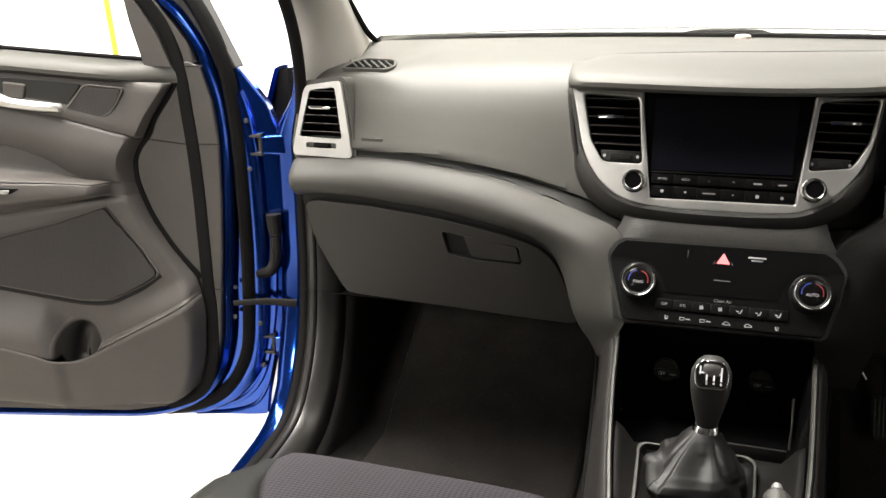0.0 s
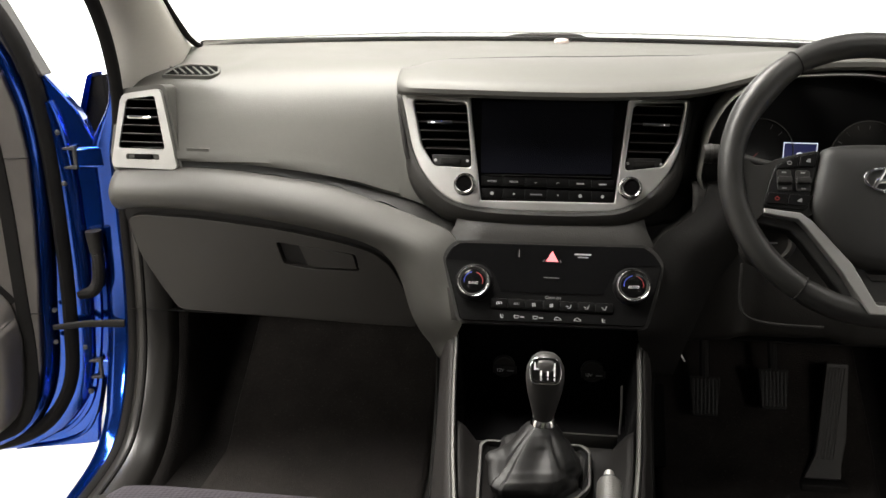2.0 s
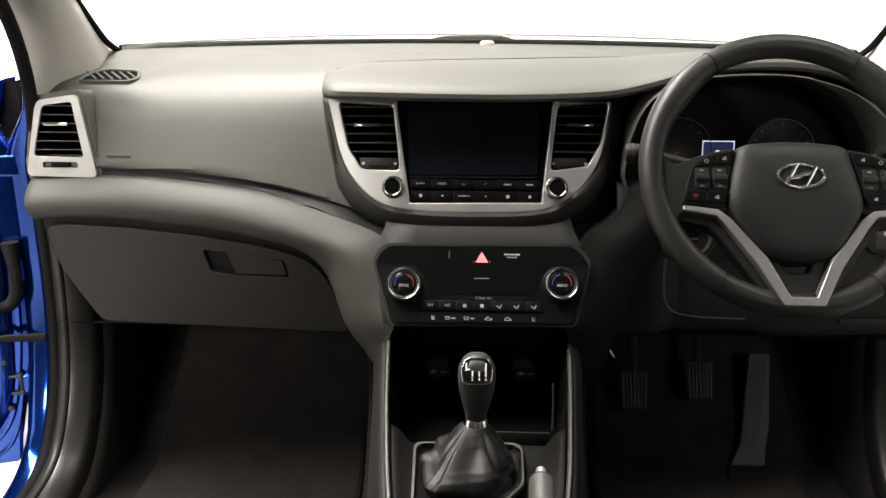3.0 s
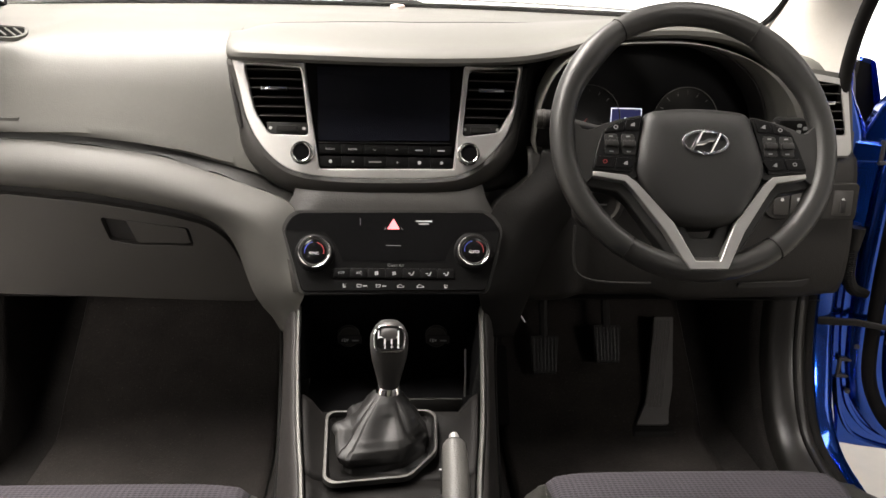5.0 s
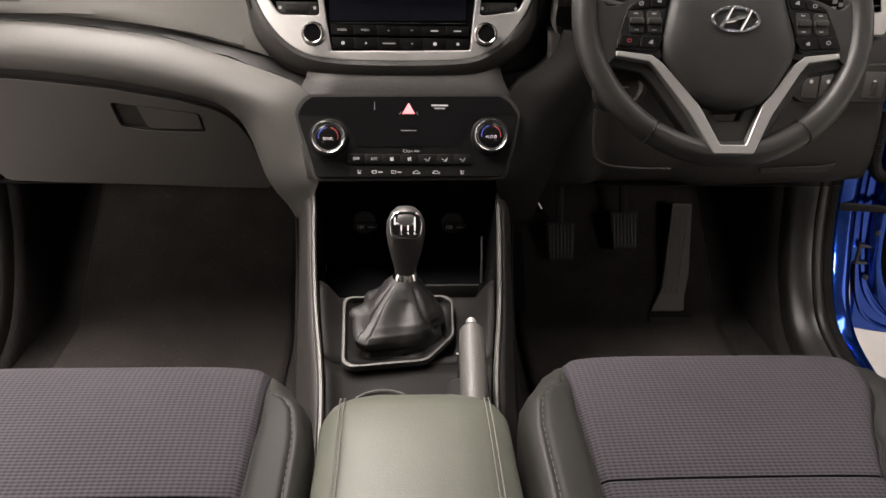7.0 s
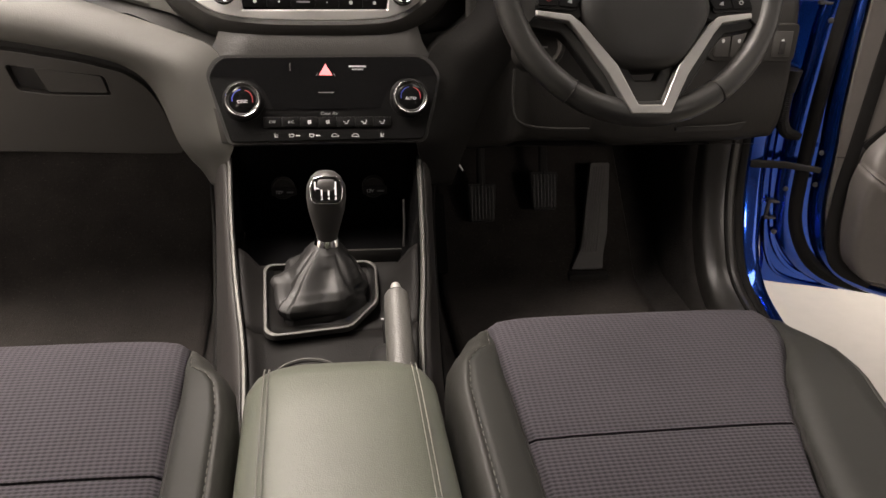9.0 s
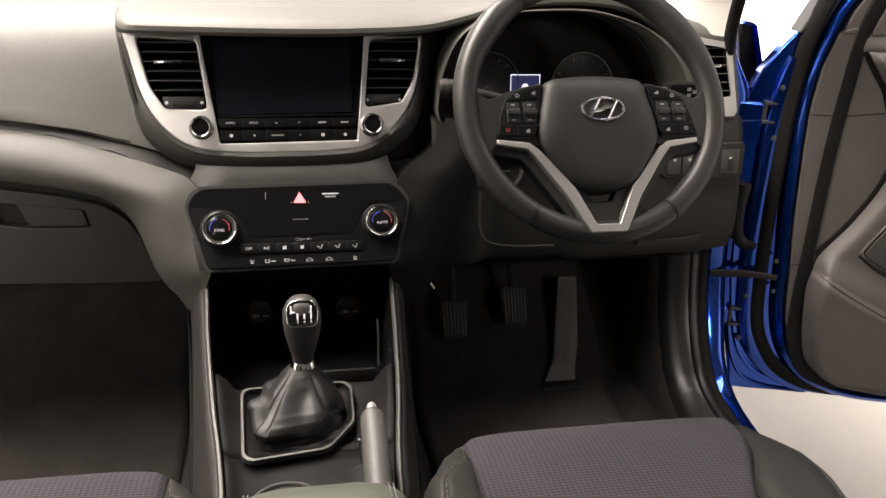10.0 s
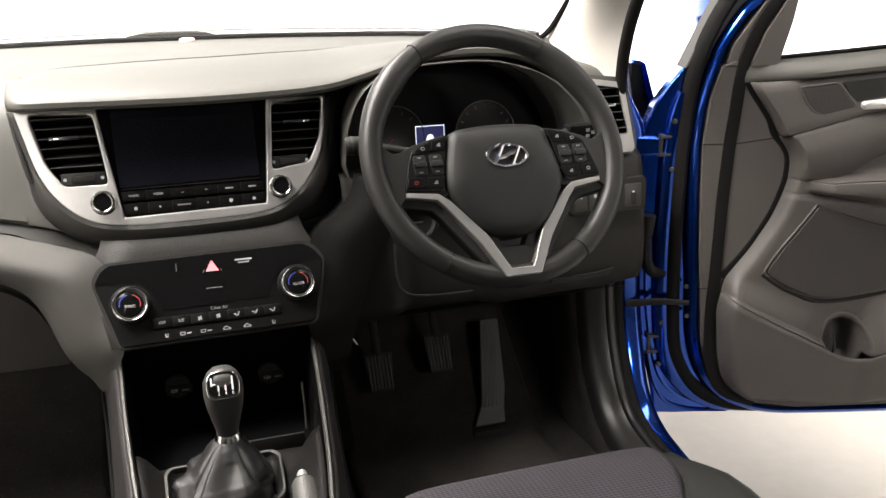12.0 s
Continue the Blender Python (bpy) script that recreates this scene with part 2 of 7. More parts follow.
# ---- building helpers ----
def thing(name, base, label, category, group="", kind=""):
    ob = new(name)
    ob.empty_display_size = 0.05
    ob.location = base
    return tagged(ob, label, category, group, kind)


def part(name, bm, material, parent=None, label="", smooth=40, bevel=0.0):
    me = bpy.data.meshes.new(name)
    bmesh.ops.recalc_face_normals(bm, faces=bm.faces)
    for f in bm.faces:
        f.smooth = smooth > 0
    if smooth:
        lim = radians(smooth)
        for e in bm.edges:
            e.smooth = not (len(e.link_faces) == 2 and e.calc_face_angle(0.0) > lim)
    bm.to_mesh(me)
    bm.free()
    me.materials.append(material)
    return put(name, me, parent, label, bevel)


def put(name, me, parent=None, label="", bevel=0.0):
    ob = new(name, me)
    if parent is not None:
        ob.parent = parent
        if parent.data is None:
            ob.matrix_parent_inverse = Matrix.Translation(-parent.location)
    if label:
        tagged(ob, label)
    if bevel:
        mod = ob.modifiers.new("edge", "BEVEL")
        mod.width, mod.segments, mod.limit_method, mod.angle_limit = bevel, 2, "ANGLE", radians(40)
        mod.harden_normals = True
    return ob


def solid(ob, thick, offset=-1.0):
    mod = ob.modifiers.new("thick", "SOLIDIFY")
    mod.thickness, mod.offset = thick, offset
    return ob


def plane_m(origin, up):
    """A frame on a sloping face that looks back into the cabin: x right, y up the face, z out of it."""
    up = Vector(up).normalized()
    x = Vector((1, 0, 0))
    n = x.cross(up)
    m = Matrix((x, up, n)).transposed().to_4x4()
    m.translation = origin
    return m


def smooth_line(pts, n, closed=False):
    """n points evenly along a Catmull-Rom curve through pts."""
    pts = [Vector(p) for p in pts]
    k = len(pts)
    out = []
    segs = k if closed else k - 1
    for i in range(segs):
        p0 = pts[(i - 1) % k] if closed or i > 0 else pts[0] * 2 - pts[1]
        p1, p2 = pts[i % k], pts[(i + 1) % k]
        p3 = pts[(i + 2) % k] if closed or i + 2 < k else pts[-1] * 2 - pts[-2]
        for j in range(12):
            t = j / 12
            out.append(0.5 * (2 * p1 + (p2 - p0) * t + (2 * p0 - 5 * p1 + 4 * p2 - p3) * t * t + (3 * p1 - p0 - 3 * p2 + p3) * t ** 3))
    out.append(pts[0].copy() if closed else pts[-1].copy())
    ln = [0.0]
    for a, b in zip(out, out[1:]):
        ln.append(ln[-1] + (b - a).length)
    res = []
    count = n if closed else n - 1
    j = 0
    for i in range(n):
        s = ln[-1] * i / count
        while j < len(ln) - 2 and ln[j + 1] < s:
            j += 1
        d = ln[j + 1] - ln[j]
        res.append(out[j].lerp(out[j + 1], (s - ln[j]) / d if d > 1e-12 else 0))
    return res


def rounded(pts, r, seg=4):
    """A polygon in the plane with its corners rounded."""
    pts = [Vector(p) for p in pts]
    out = []
    k = len(pts)
    for i in range(k):
        p, a, b = pts[i], pts[i - 1], pts[(i + 1) % k]
        ra = min(r, (a - p).length * 0.45, (b - p).length * 0.45)
        s, e = p + (a - p).normalized() * ra, p + (b - p).normalized() * ra
        for j in range(seg + 1):
            t = j / seg
            out.append(s * (1 - t) ** 2 + p * 2 * t * (1 - t) + e * t * t)
    return out


def grid(rows, close_u=False, close_v=False, cap=False):
    bm = bmesh.new()
    vs = [[bm.verts.new(p) for p in row] for row in rows]
    nu, nv = len(vs), len(vs[0])
    for i in range(nu if close_u else nu - 1):
        for j in range(nv if close_v else nv - 1):
            q = [vs[i][j], vs[(i + 1) % nu][j], vs[(i + 1) % nu][(j + 1) % nv], vs[i][(j + 1) % nv]]
            try:
                bm.faces.new(q)
            except ValueError:
                pass
    if cap:
        for row in (vs[0], vs[-1]):
            try:
                bm.faces.new(row)
            except ValueError:
                pass
    return bm


def prism(outline, m, front, back, holes=(), inset=0.0):
    """A plate with an outline in the frame m, from the height back to front, and holes through it. inset: the front edge drawn in."""
    bm = bmesh.new()
    loops = [list(outline)] + [list(h) for h in holes]
    if not holes:
        lo = [bm.verts.new((p[0], p[1], back)) for p in loops[0]]
        if inset:
            c = sum((Vector((p[0], p[1])) for p in loops[0]), Vector((0, 0))) / len(loops[0])
            mid = [bm.verts.new((p[0], p[1], front - inset)) for p in loops[0]]
            hi = []
            for p in loops[0]:
                d = Vector((p[0], p[1])) - c
                q = c + d * max(0.0, 1 - inset / max(d.length, 1e-6))
                hi.append(bm.verts.new((q.x, q.y, front)))
            rings = [lo, mid, hi]
        else:
            hi = [bm.verts.new((p[0], p[1], front)) for p in loops[0]]
            rings = [lo, hi]
        n = len(lo)
        for a, b in zip(rings, rings[1:]):
            for i in range(n):
                bm.faces.new((a[i], a[(i + 1) % n], b[(i + 1) % n], b[i]))
        bm.faces.new(lo)
        bm.faces.new(hi)
    else:
        edges = []
        for lp in loops:
            v = [bm.verts.new((p[0], p[1], front)) for p in lp]
            edges += [bm.edges.new((v[i], v[(i + 1) % len(v)])) for i in range(len(v))]
        bmesh.ops.triangle_fill(bm, edges=edges, use_beauty=True)
        r = bmesh.ops.extrude_face_region(bm, geom=bm.faces[:])
        bmesh.ops.translate(bm, vec=(0, 0, back - front), verts=[g for g in r["geom"] if isinstance(g, bmesh.types.BMVert)])
    bm.transform(m)
    return bm


def tube(path, radius, seg=10, closed=False, squash=1.0, cap=True):
    """A round bar along a line; radius may be a number for each point."""
    pts = [Vector(p) for p in path]
    n = len(pts)
    rad = radius if isinstance(radius, (list, tuple)) else [radius] * n
    rows = []
    side = None
    for i, p in enumerate(pts):
        a = pts[(i - 1) % n] if closed or i else pts[0]
        b = pts[(i + 1) % n] if closed or i < n - 1 else pts[-1]
        t = (b - a).normalized()
        if side is None:
            side = t.cross(Vector((0, 0, 1)))
            if side.length < 1e-3:
                side = t.cross(Vector((0, 1, 0)))
        side = (side - t * side.dot(t)).normalized()
        up = t.cross(side)
        rows.append([p + (side * math.cos(q) * squash + up * math.sin(q)) * rad[i] for q in (2 * math.pi * j / seg for j in range(seg))])
    return grid(rows, close_u=closed, close_v=True, cap=cap and not closed)


def turned(profile, m, seg=28):
    """A turned shape: (radius, height) pairs spun round the frame's z."""
    rows = [[Vector((r * math.cos(a), r * math.sin(a), h)) for a in (2 * math.pi * j / seg for j in range(seg))] for r, h in profile]
    bm = grid(rows, close_v=True, cap=True)
    bm.transform(m)
    return bm


def block(x0, x1, y0, y1, z0, z1, r=0.0, seg=2):
    bm = bmesh.new()
    bmesh.ops.create_cube(bm, size=1.0)
    for v in bm.verts:
        v.co = Vector((x0 + (v.co.x + 0.5) * (x1 - x0), y0 + (v.co.y + 0.5) * (y1 - y0), z0 + (v.co.z + 0.5) * (z1 - z0)))
    if r:
        bmesh.ops.bevel(bm, geom=bm.edges[:], offset=r, segments=seg, affect="EDGES", profile=0.5)
    return bm


def local_block(m, x0, x1, y0, y1, z0, z1, r=0.0):
    bm = block(x0, x1, y0, y1, z0, z1, r)
    bm.transform(m)
    return bm


def lettering(name, text, size, m, material, parent, label=""):
    cu = bpy.data.curves.new(name, "FONT")
    cu.body, cu.size, cu.align_x, cu.align_y, cu.extrude = text, size, "CENTER", "CENTER", 0.0003
    tmp = new(name, cu)
    dep = bpy.context.evaluated_depsgraph_get()
    me = bpy.data.meshes.new_from_object(tmp.evaluated_get(dep))
    bpy.data.objects.remove(tmp)
    me.transform(m)
    me.materials.clear()
    me.materials.append(material)
    me.name = name
    return put(name, me, parent, label)


def ellipse(cx, cy, a, b, n=28):
    return [Vector((cx + a * math.cos(2 * math.pi * i / n), cy + b * math.sin(2 * math.pi * i / n))) for i in range(n)]


def ss(a, b, x):
    t = min(1.0, max(0.0, (x - a) / (b - a)))
    return t * t * (3 - 2 * t)


def interp(table, x):
    if x <= table[0][0]:
        return table[0][1]
    for (a, p), (b, q) in zip(table, table[1:]):
        if x <= b:
            t = (x - a) / (b - a)
            return p + (q - p) * t * t * (3 - 2 * t)
    return table[-1][1]


# ---- the studio ----
def build_ground():
    bm = bmesh.new()
    bmesh.ops.create_grid(bm, x_segments=8, y_segments=8, size=400)
    tagged(part("ground", bm, M_FLOOR), "pale painted studio floor, slightly scuffed, under the car", "floor", kind="structure")
    # rear lengths are out of view and glow less, to hold down side light
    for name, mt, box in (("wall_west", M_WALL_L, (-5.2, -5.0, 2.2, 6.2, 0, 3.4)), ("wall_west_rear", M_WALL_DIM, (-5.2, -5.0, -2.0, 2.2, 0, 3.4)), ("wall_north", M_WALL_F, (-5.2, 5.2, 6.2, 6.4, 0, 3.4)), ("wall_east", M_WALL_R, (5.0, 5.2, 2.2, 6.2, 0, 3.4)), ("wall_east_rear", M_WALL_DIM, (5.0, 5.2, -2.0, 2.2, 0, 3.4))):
        tagged(part(name, block(*box), mt), "plain white studio wall with added glow in place of lighting", "wall", kind="structure")
    # added pole stands in for a yellow line of unknown nature outside
    post = thing("yellow_upright", (-3.99, 4.88, 0), "thin yellow upright in place of an unidentified yellow line", "post")
    part("pole", tube([(-3.99, 4.90, 0.0), (-4.0, 4.88, 0.88), (-4.02, 4.85, 1.4), (-4.06, 4.81, 2.6)], 0.020), M_YELLOW, post)
    part("foot", block(-4.09, -3.89, 4.8, 5.0, 0, 0.02, 0.005), M_YELLOW, post)


build_ground()

# ---- dashboard ----
SCR = plane_m((0, 1.33, 0.97), (0, 0.287, 0.958))      # the screen's sloping face
CLI = plane_m((0, 1.25, 0.82), (0, 0.482, 0.876))      # the climate panel's face


def sv(x, z):
    return Vector((x, (z - 0.97) / 0.958))


def cv(x, z):
    return Vector((x, (z - 0.82) / 0.876))


dash = thing("dashboard", (0, 1.6, 0.75), "dark grey soft plastic dashboard with silver trim below the windscreen", "dashboard")


def screen_base_y(x):
    return 1.93 - 0.33 * (abs(x) / 0.72) ** 2.2


DROP = [(-0.70, 0.004), (-0.64, 0.004), (-0.517, 0.001), (-0.39, -0.012), (-0.30, -0.034), (-0.215, -0.060), (-0.14, -0.086)]


def fascia_drop(x):
    return sum(interp(DROP, x + d) for d in (-0.05, -0.025, 0.0, 0.025, 0.05)) / 5


def build_pad():
    rows = []
    xs = [-0.765 + 0.465 * i / 48 for i in range(48)] + [-0.30 + 0.20 * i / 80 for i in range(80)] + [-0.10 + 0.890 * i / 88 for i in range(89)]
    for x in xs:
        yb = screen_base_y(x)
        # the middle and the binnacle fall back behind their own housings
        right = 1 - ss(0.63, 0.655, x)
        cor = ss(0.54, 0.63, -x if x < 0 else x)
        prof = [(yb, 1.195), (yb + (1.52 - yb) * 0.35, 1.193 - 0.004 * cor), (yb + (1.52 - yb) * 0.7, 1.187 - 0.008 * cor), (1.52, 1.178 - 0.010 * cor), (1.455, 1.163 - 0.004 * cor), (1.415, 1.137 + 0.008 * cor), (1.391, 1.106), (1.372, 1.068),
                (1.357, 1.034), (1.351, 1.019), (1.356, 1.012), (1.39, 1.008)]
        groove = fascia_drop(x)
        pts = []
        for k, (y, z) in enumerate(prof):
            w = k / (len(prof) - 1)
            zz = z + (groove * ss(0.45, 0.8, w))
            yy = y
            edge = interp([(0.93, -0.100), (0.955, -0.135), (0.985, -0.172), (1.011, -0.203), (1.049, -0.229), (1.106, -0.248), (1.145, -0.260)], zz)
            back = 0.12 * ss(edge, edge + 0.008, x) * right
            if k >= 5:
                yy = y + back
            if k < 4 and yy < 1.5:
                yy = 1.5
            pts.append(Vector((x, yy, zz)))
        rows.append(smooth_line(pts, 64))
    bm = grid(rows)
    # openings for the side vents
    ducts = []
    for fc in bm.faces:
        q = fc.calc_center_median()
        if 0.664 < abs(q.x) - (0.006 if q.x > 0 else 0) < 0.750 and 1.034 < q.z < 1.128 and q.y < 1.45:
            ducts.append(fc)
    bmesh.ops.delete(bm, geom=ducts, context="FACES")
    return bm


solid(part("upper_pad", build_pad(), M_PAD, dash, "soft grained dark grey dashboard top and passenger fascia"), 0.006)


HOOD_REAR = [(-0.265, 1.425), (-0.25, 1.47), (-0.22, 1.50), (-0.16, 1.53), (-0.08, 1.55), (0.0, 1.56), (0.2, 1.58), (0.38, 1.62), (0.5, 1.60), (0.6, 1.53), (0.66, 1.44)]


def hood_rear(x):
    y = (interp(HOOD_REAR, x - 0.02) + interp(HOOD_REAR, x) + interp(HOOD_REAR, x + 0.02)) / 3
    return Vector((x, y, interp([(1.41, 1.160), (1.455, 1.171), (1.52, 1.1825), (1.62, 1.192)], y)))


def build_hood():
    lip = [(-0.262, 1.395, 1.160), (-0.258, 1.355, 1.158), (-0.244, 1.336, 1.1575), (-0.20, 1.33, 1.157), (0.0, 1.326, 1.155), (0.13, 1.325, 1.158), (0.21, 1.325, 1.164), (0.27, 1.325, 1.178),
           (0.33, 1.32, 1.196), (0.40, 1.318, 1.207), (0.48, 1.318, 1.208), (0.55, 1.322, 1.196), (0.60, 1.33, 1.165), (0.635, 1.34, 1.12), (0.655, 1.352, 1.06)]
    front = smooth_line(lip, 80)
    rows = []
    for p in front:
        rear = hood_rear(p.x)
        if p.x > 0.6:
            rear.z -= 0.05 * ss(0.6, 0.66, p.x)
        n = 14
        pts = []
        for k in range(n + 1):
            t = k / n
            q = rear.lerp(p, t)
            q.z += 0.007 * math.sin(math.pi * min(1, t)) + 0.0025 * ss(0, 0.08, t)
            pts.append(q)
        pts.insert(0, Vector((p.x, max(rear.y, 1.49) + 0.035, min(rear.z, 1.176) - 0.001)))
        pts[-1].z -= 0.002
        pts += [p + Vector((0, -0.006, -0.006)), p + Vector((0, -0.006, -0.013)), p + Vector((0, 0.002, -0.019)), p + Vector((0, 0.05, -0.022)), p + Vector((0, 0.10, -0.022))]
        rows.append(pts)
    return grid(rows)


solid(part("hood", build_hood(), M_PAD, dash, "smooth grey hood over the screen and the instruments"), 0.004)

part("hood_seam", tube([hood_rear(-0.252 + 0.75 * k / 60) + Vector((0, 0.002, 0.0004)) for k in range(61)], 0.0016, 6), M_DARK, dash)

# mid trim: the rounded band that runs from the door round the glovebox down to the console
OUT_L = [(-0.757, 1.352, 1.000), (-0.70, 1.352, 1.003), (-0.60, 1.352, 1.005), (-0.50, 1.351, 0.998), (-0.376, 1.348, 0.982), (-0.295, 1.338, 0.960), (-0.212, 1.322, 0.936),
         (-0.166, 1.307, 0.921), (-0.150, 1.294, 0.898), (-0.144, 1.266, 0.848), (-0.134, 1.242, 0.797), (-0.147, 1.258, 0.755), (-0.153, 1.274, 0.70)]
IN_L = [(-0.752, 1.335, 0.930), (-0.70, 1.33, 0.936), (-0.60, 1.33, 0.934), (-0.47, 1.33, 0.921), (-0.36, 1.328, 0.902), (-0.30, 1.325, 0.885), (-0.268, 1.322, 0.862),
        (-0.25, 1.318, 0.83), (-0.24, 1.315, 0.80), (-0.228, 1.312, 0.765), (-0.214, 1.318, 0.735), (-0.200, 1.33, 0.71), (-0.190, 1.345, 0.68)]


def band(outer, inner, bulge, n=70, across=12):
    a, b = smooth_line(outer, n), smooth_line(inner, n)
    rows = []
    for p, q in zip(a, b):
        row = []
        for k in range(across + 1):
            t = k / across
            v = p.lerp(q, t)
            v.y -= bulge * (1 - 0.8 * ss(0.93, 0.76, p.z)) * math.sin(math.pi * t) ** (0.75 + (1.0 * ss(0.30, 0.20, abs(p.x)) if t < 0.5 else 0.0))
            row.append(v)
        row.insert(0, p + Vector((0, 0.03, 0)))
        row.append(q + Vector((0, 0.03, 0)))
        rows.append(row)
    return grid(rows)


solid(part("mid_trim", band(OUT_L, IN_L, 0.034), M_BAND, dash, "rounded dark grey band above the glovebox"), 0.004)

# dark strip carries the shade on the ledge under the fascia
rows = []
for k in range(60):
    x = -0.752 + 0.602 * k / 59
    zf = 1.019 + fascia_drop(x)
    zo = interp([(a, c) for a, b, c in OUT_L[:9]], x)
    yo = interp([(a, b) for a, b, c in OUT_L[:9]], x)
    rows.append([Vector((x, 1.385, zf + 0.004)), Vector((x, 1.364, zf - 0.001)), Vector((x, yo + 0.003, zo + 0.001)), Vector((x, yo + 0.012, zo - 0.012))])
solid(part("fascia_shade_strip", grid(rows), M_DARK, dash, "groove between fascia and band, dark for the shade under the fascia"), 0.003)

# glovebox
GB = [(-0.735, 0.925), (-0.71, 0.932), (-0.60, 0.928), (-0.47, 0.915), (-0.36, 0.896), (-0.30, 0.879), (-0.272, 0.858), (-0.255, 0.825), (-0.243, 0.79), (-0.225, 0.735),
      (-0.30, 0.736), (-0.45, 0.741), (-0.60, 0.745), (-0.672, 0.748), (-0.70, 0.80), (-0.725, 0.86)]
GBM = plane_m((0, 1.318, 0.93), (0, -0.18, 1))


def build_glovebox():
    out = [Vector((x + (0.005 if x < -0.66 else 0.0), (z - 0.93) * 1.05 - (0.005 if z > 0.84 else 0.0))) for x, z in GB]
    out = rounded(out, 0.014, 3)
    hole = rounded([Vector((-0.468, -0.046)), Vector((-0.33, -0.064)), Vector((-0.324, -0.097)), Vector((-0.418, -0.095)), Vector((-0.458, -0.088))], 0.006, 3)
    return prism(out, GBM, 0.0, -0.02, [hole]), hole


bmg, hole = build_glovebox()
glove = part("glovebox_lid", bmg, M_LOWER, dash, "closed dark grey glovebox lid", bevel=0.004)
part("handle_recess", prism([p * 1.0 for p in hole], GBM, -0.018, -0.022), M_BLACK, glove)
part("handle", prism(rounded([Vector((-0.428, -0.050)), Vector((-0.334, -0.064)), Vector((-0.328, -0.092)), Vector((-0.414, -0.091))], 0.004, 3), GBM, 0.001, -0.012), M_LOWER, glove, bevel=0.002)
part("glovebox_gap", prism([Vector((p.x * 1.0 + (0.006 if p.x > -0.5 else -0.006), p.y + 0.007)) for p in rounded([Vector((x, (z - 0.93) * 1.05)) for x, z in GB], 0.014, 3)], GBM, -0.012, -0.016), M_BLACK, dash)
part("airbag_mark", block(-0.628, -0.588, 1.3552, 1.3590, 1.0335, 1.0385), M_BAND, dash)
# underside and inner bulkhead
part("lower_panel", grid([[Vector((x, 1.352, 0.738)), Vector((x, 1.372, 0.728)), Vector((x, 1.45, 0.722)), Vector((x, 1.7, 0.74)), Vector((x, 1.95, 0.80))] for x in (-0.76, -0.5, -0.2, 0.2, 0.5, 0.78)]), M_BLACK, dash)

# black bar stands in for the thin shadow where pad meets screen housing
part("pod_shadow_line", tube(smooth_line([(x - 0.002, -0.004 + interp([(0.93, 1.325), (1.0, 1.352), (1.034, 1.3575), (1.068, 1.3725), (1.106, 1.3915), (1.15, 1.425)], z), z) for z, x in ((1.030, -0.238), (1.049, -0.244), (1.106, -0.257), (1.150, -0.264))], 30), 0.0040, 8), M_BLACK, dash)
# screen pod
BEZ = smooth_line([sv(x, z) for x, z in [(-0.256, 1.138), (-0.247, 1.106), (-0.232, 1.049), (-0.213, 1.011), (-0.185, 0.981), (-0.149, 0.963), (-0.09, 0.956), (-0.011, 0.955), (0.065, 0.957),
                                        (0.114, 0.964), (0.157, 0.990), (0.187, 1.029), (0.203, 1.076), (0.212, 1.134)]], 60)
NOTCH = [sv(0.116, 1.132), sv(0.113, 1.10), sv(0.100, 0.973), sv(-0.116, 0.970), sv(-0.136, 1.10), sv(-0.140, 1.134)]
VENT_L = rounded([sv(-0.235, 1.127), sv(-0.146, 1.123), sv(-0.133, 1.021), sv(-0.196, 1.022), sv(-0.217, 1.054)], 0.008)
VENT_R = rounded([sv(0.124, 1.125), sv(0.206, 1.131), sv(0.195, 1.068), sv(0.174, 1.031), sv(0.114, 1.023)], 0.008)
part("screen_bezel", prism(BEZ + NOTCH, SCR, 0.006, -0.010, [VENT_L, VENT_R]), M_SILVER, dash, "satin silver trim round the screen and vents", bevel=0.003)


def build_surround():
    c = Vector((-0.02, 0.09))
    rows = []
    ring = BEZ
    for off, n in ((0.0, -0.006), (0.002, 0.004), (0.006, 0.0055), (0.013, 0.003), (0.023, -0.005), (0.030, -0.016), (0.032, -0.05)):
        row = []
        for i, p in enumerate(ring):
            a, b = ring[max(0, i - 1)], ring[min(len(ring) - 1, i + 1)]
            t = (b - a).normalized()
            out = Vector((-t.y, t.x))
            if out.dot(p - c) < 0:
                out = -out
            side = ss(0.02, 0.11, p.y)
            q = p + out * off * (1 - 0.72 * side)
            row.append(SCR @ Vector((q.x, q.y, n * (1 - 0.8 * side) - (0.01 * side if off > 0 else 0))))
        rows.append(row)
    return grid(rows)


solid(part("screen_surround", build_surround(), M_STACK, dash, "rounded dark housing under the screen"), 0.003)
rows = []
for k in range(24):
    z = 0.935 + 0.225 * k / 23
    xe = interp([(0.935, 0.150), (0.963, 0.160), (0.990, 0.178), (1.029, 0.202), (1.076, 0.214), (1.134, 0.222), (1.16, 0.226)], z)
    ye = 1.33 + 0.3 * (z - 0.97)
    xr = interp([(0.935, 0.30), (0.965, 0.262), (1.0, 0.246), (1.05, 0.245), (1.105, 0.258), (1.152, 0.288), (1.16, 0.296)], z)
    rows.append([Vector((xe - 0.006, ye + 0.012, z)), Vector((xe + 0.010, ye + 0.016, z)), Vector((min(xe + 0.024, xr - 0.014), ye + 0.028, z)), Vector((min(xe + 0.036, xr - 0.006), ye + 0.035, z)), Vector((xr, 1.374, z)), Vector((xr + 0.02, 1.38, z))])
# near-black colour holds the shade beside the screen housing
solid(part("pod_flank", grid(rows), M_FLANK, dash, "filler between screen and instruments, coloured dark for shade"), 0.003)
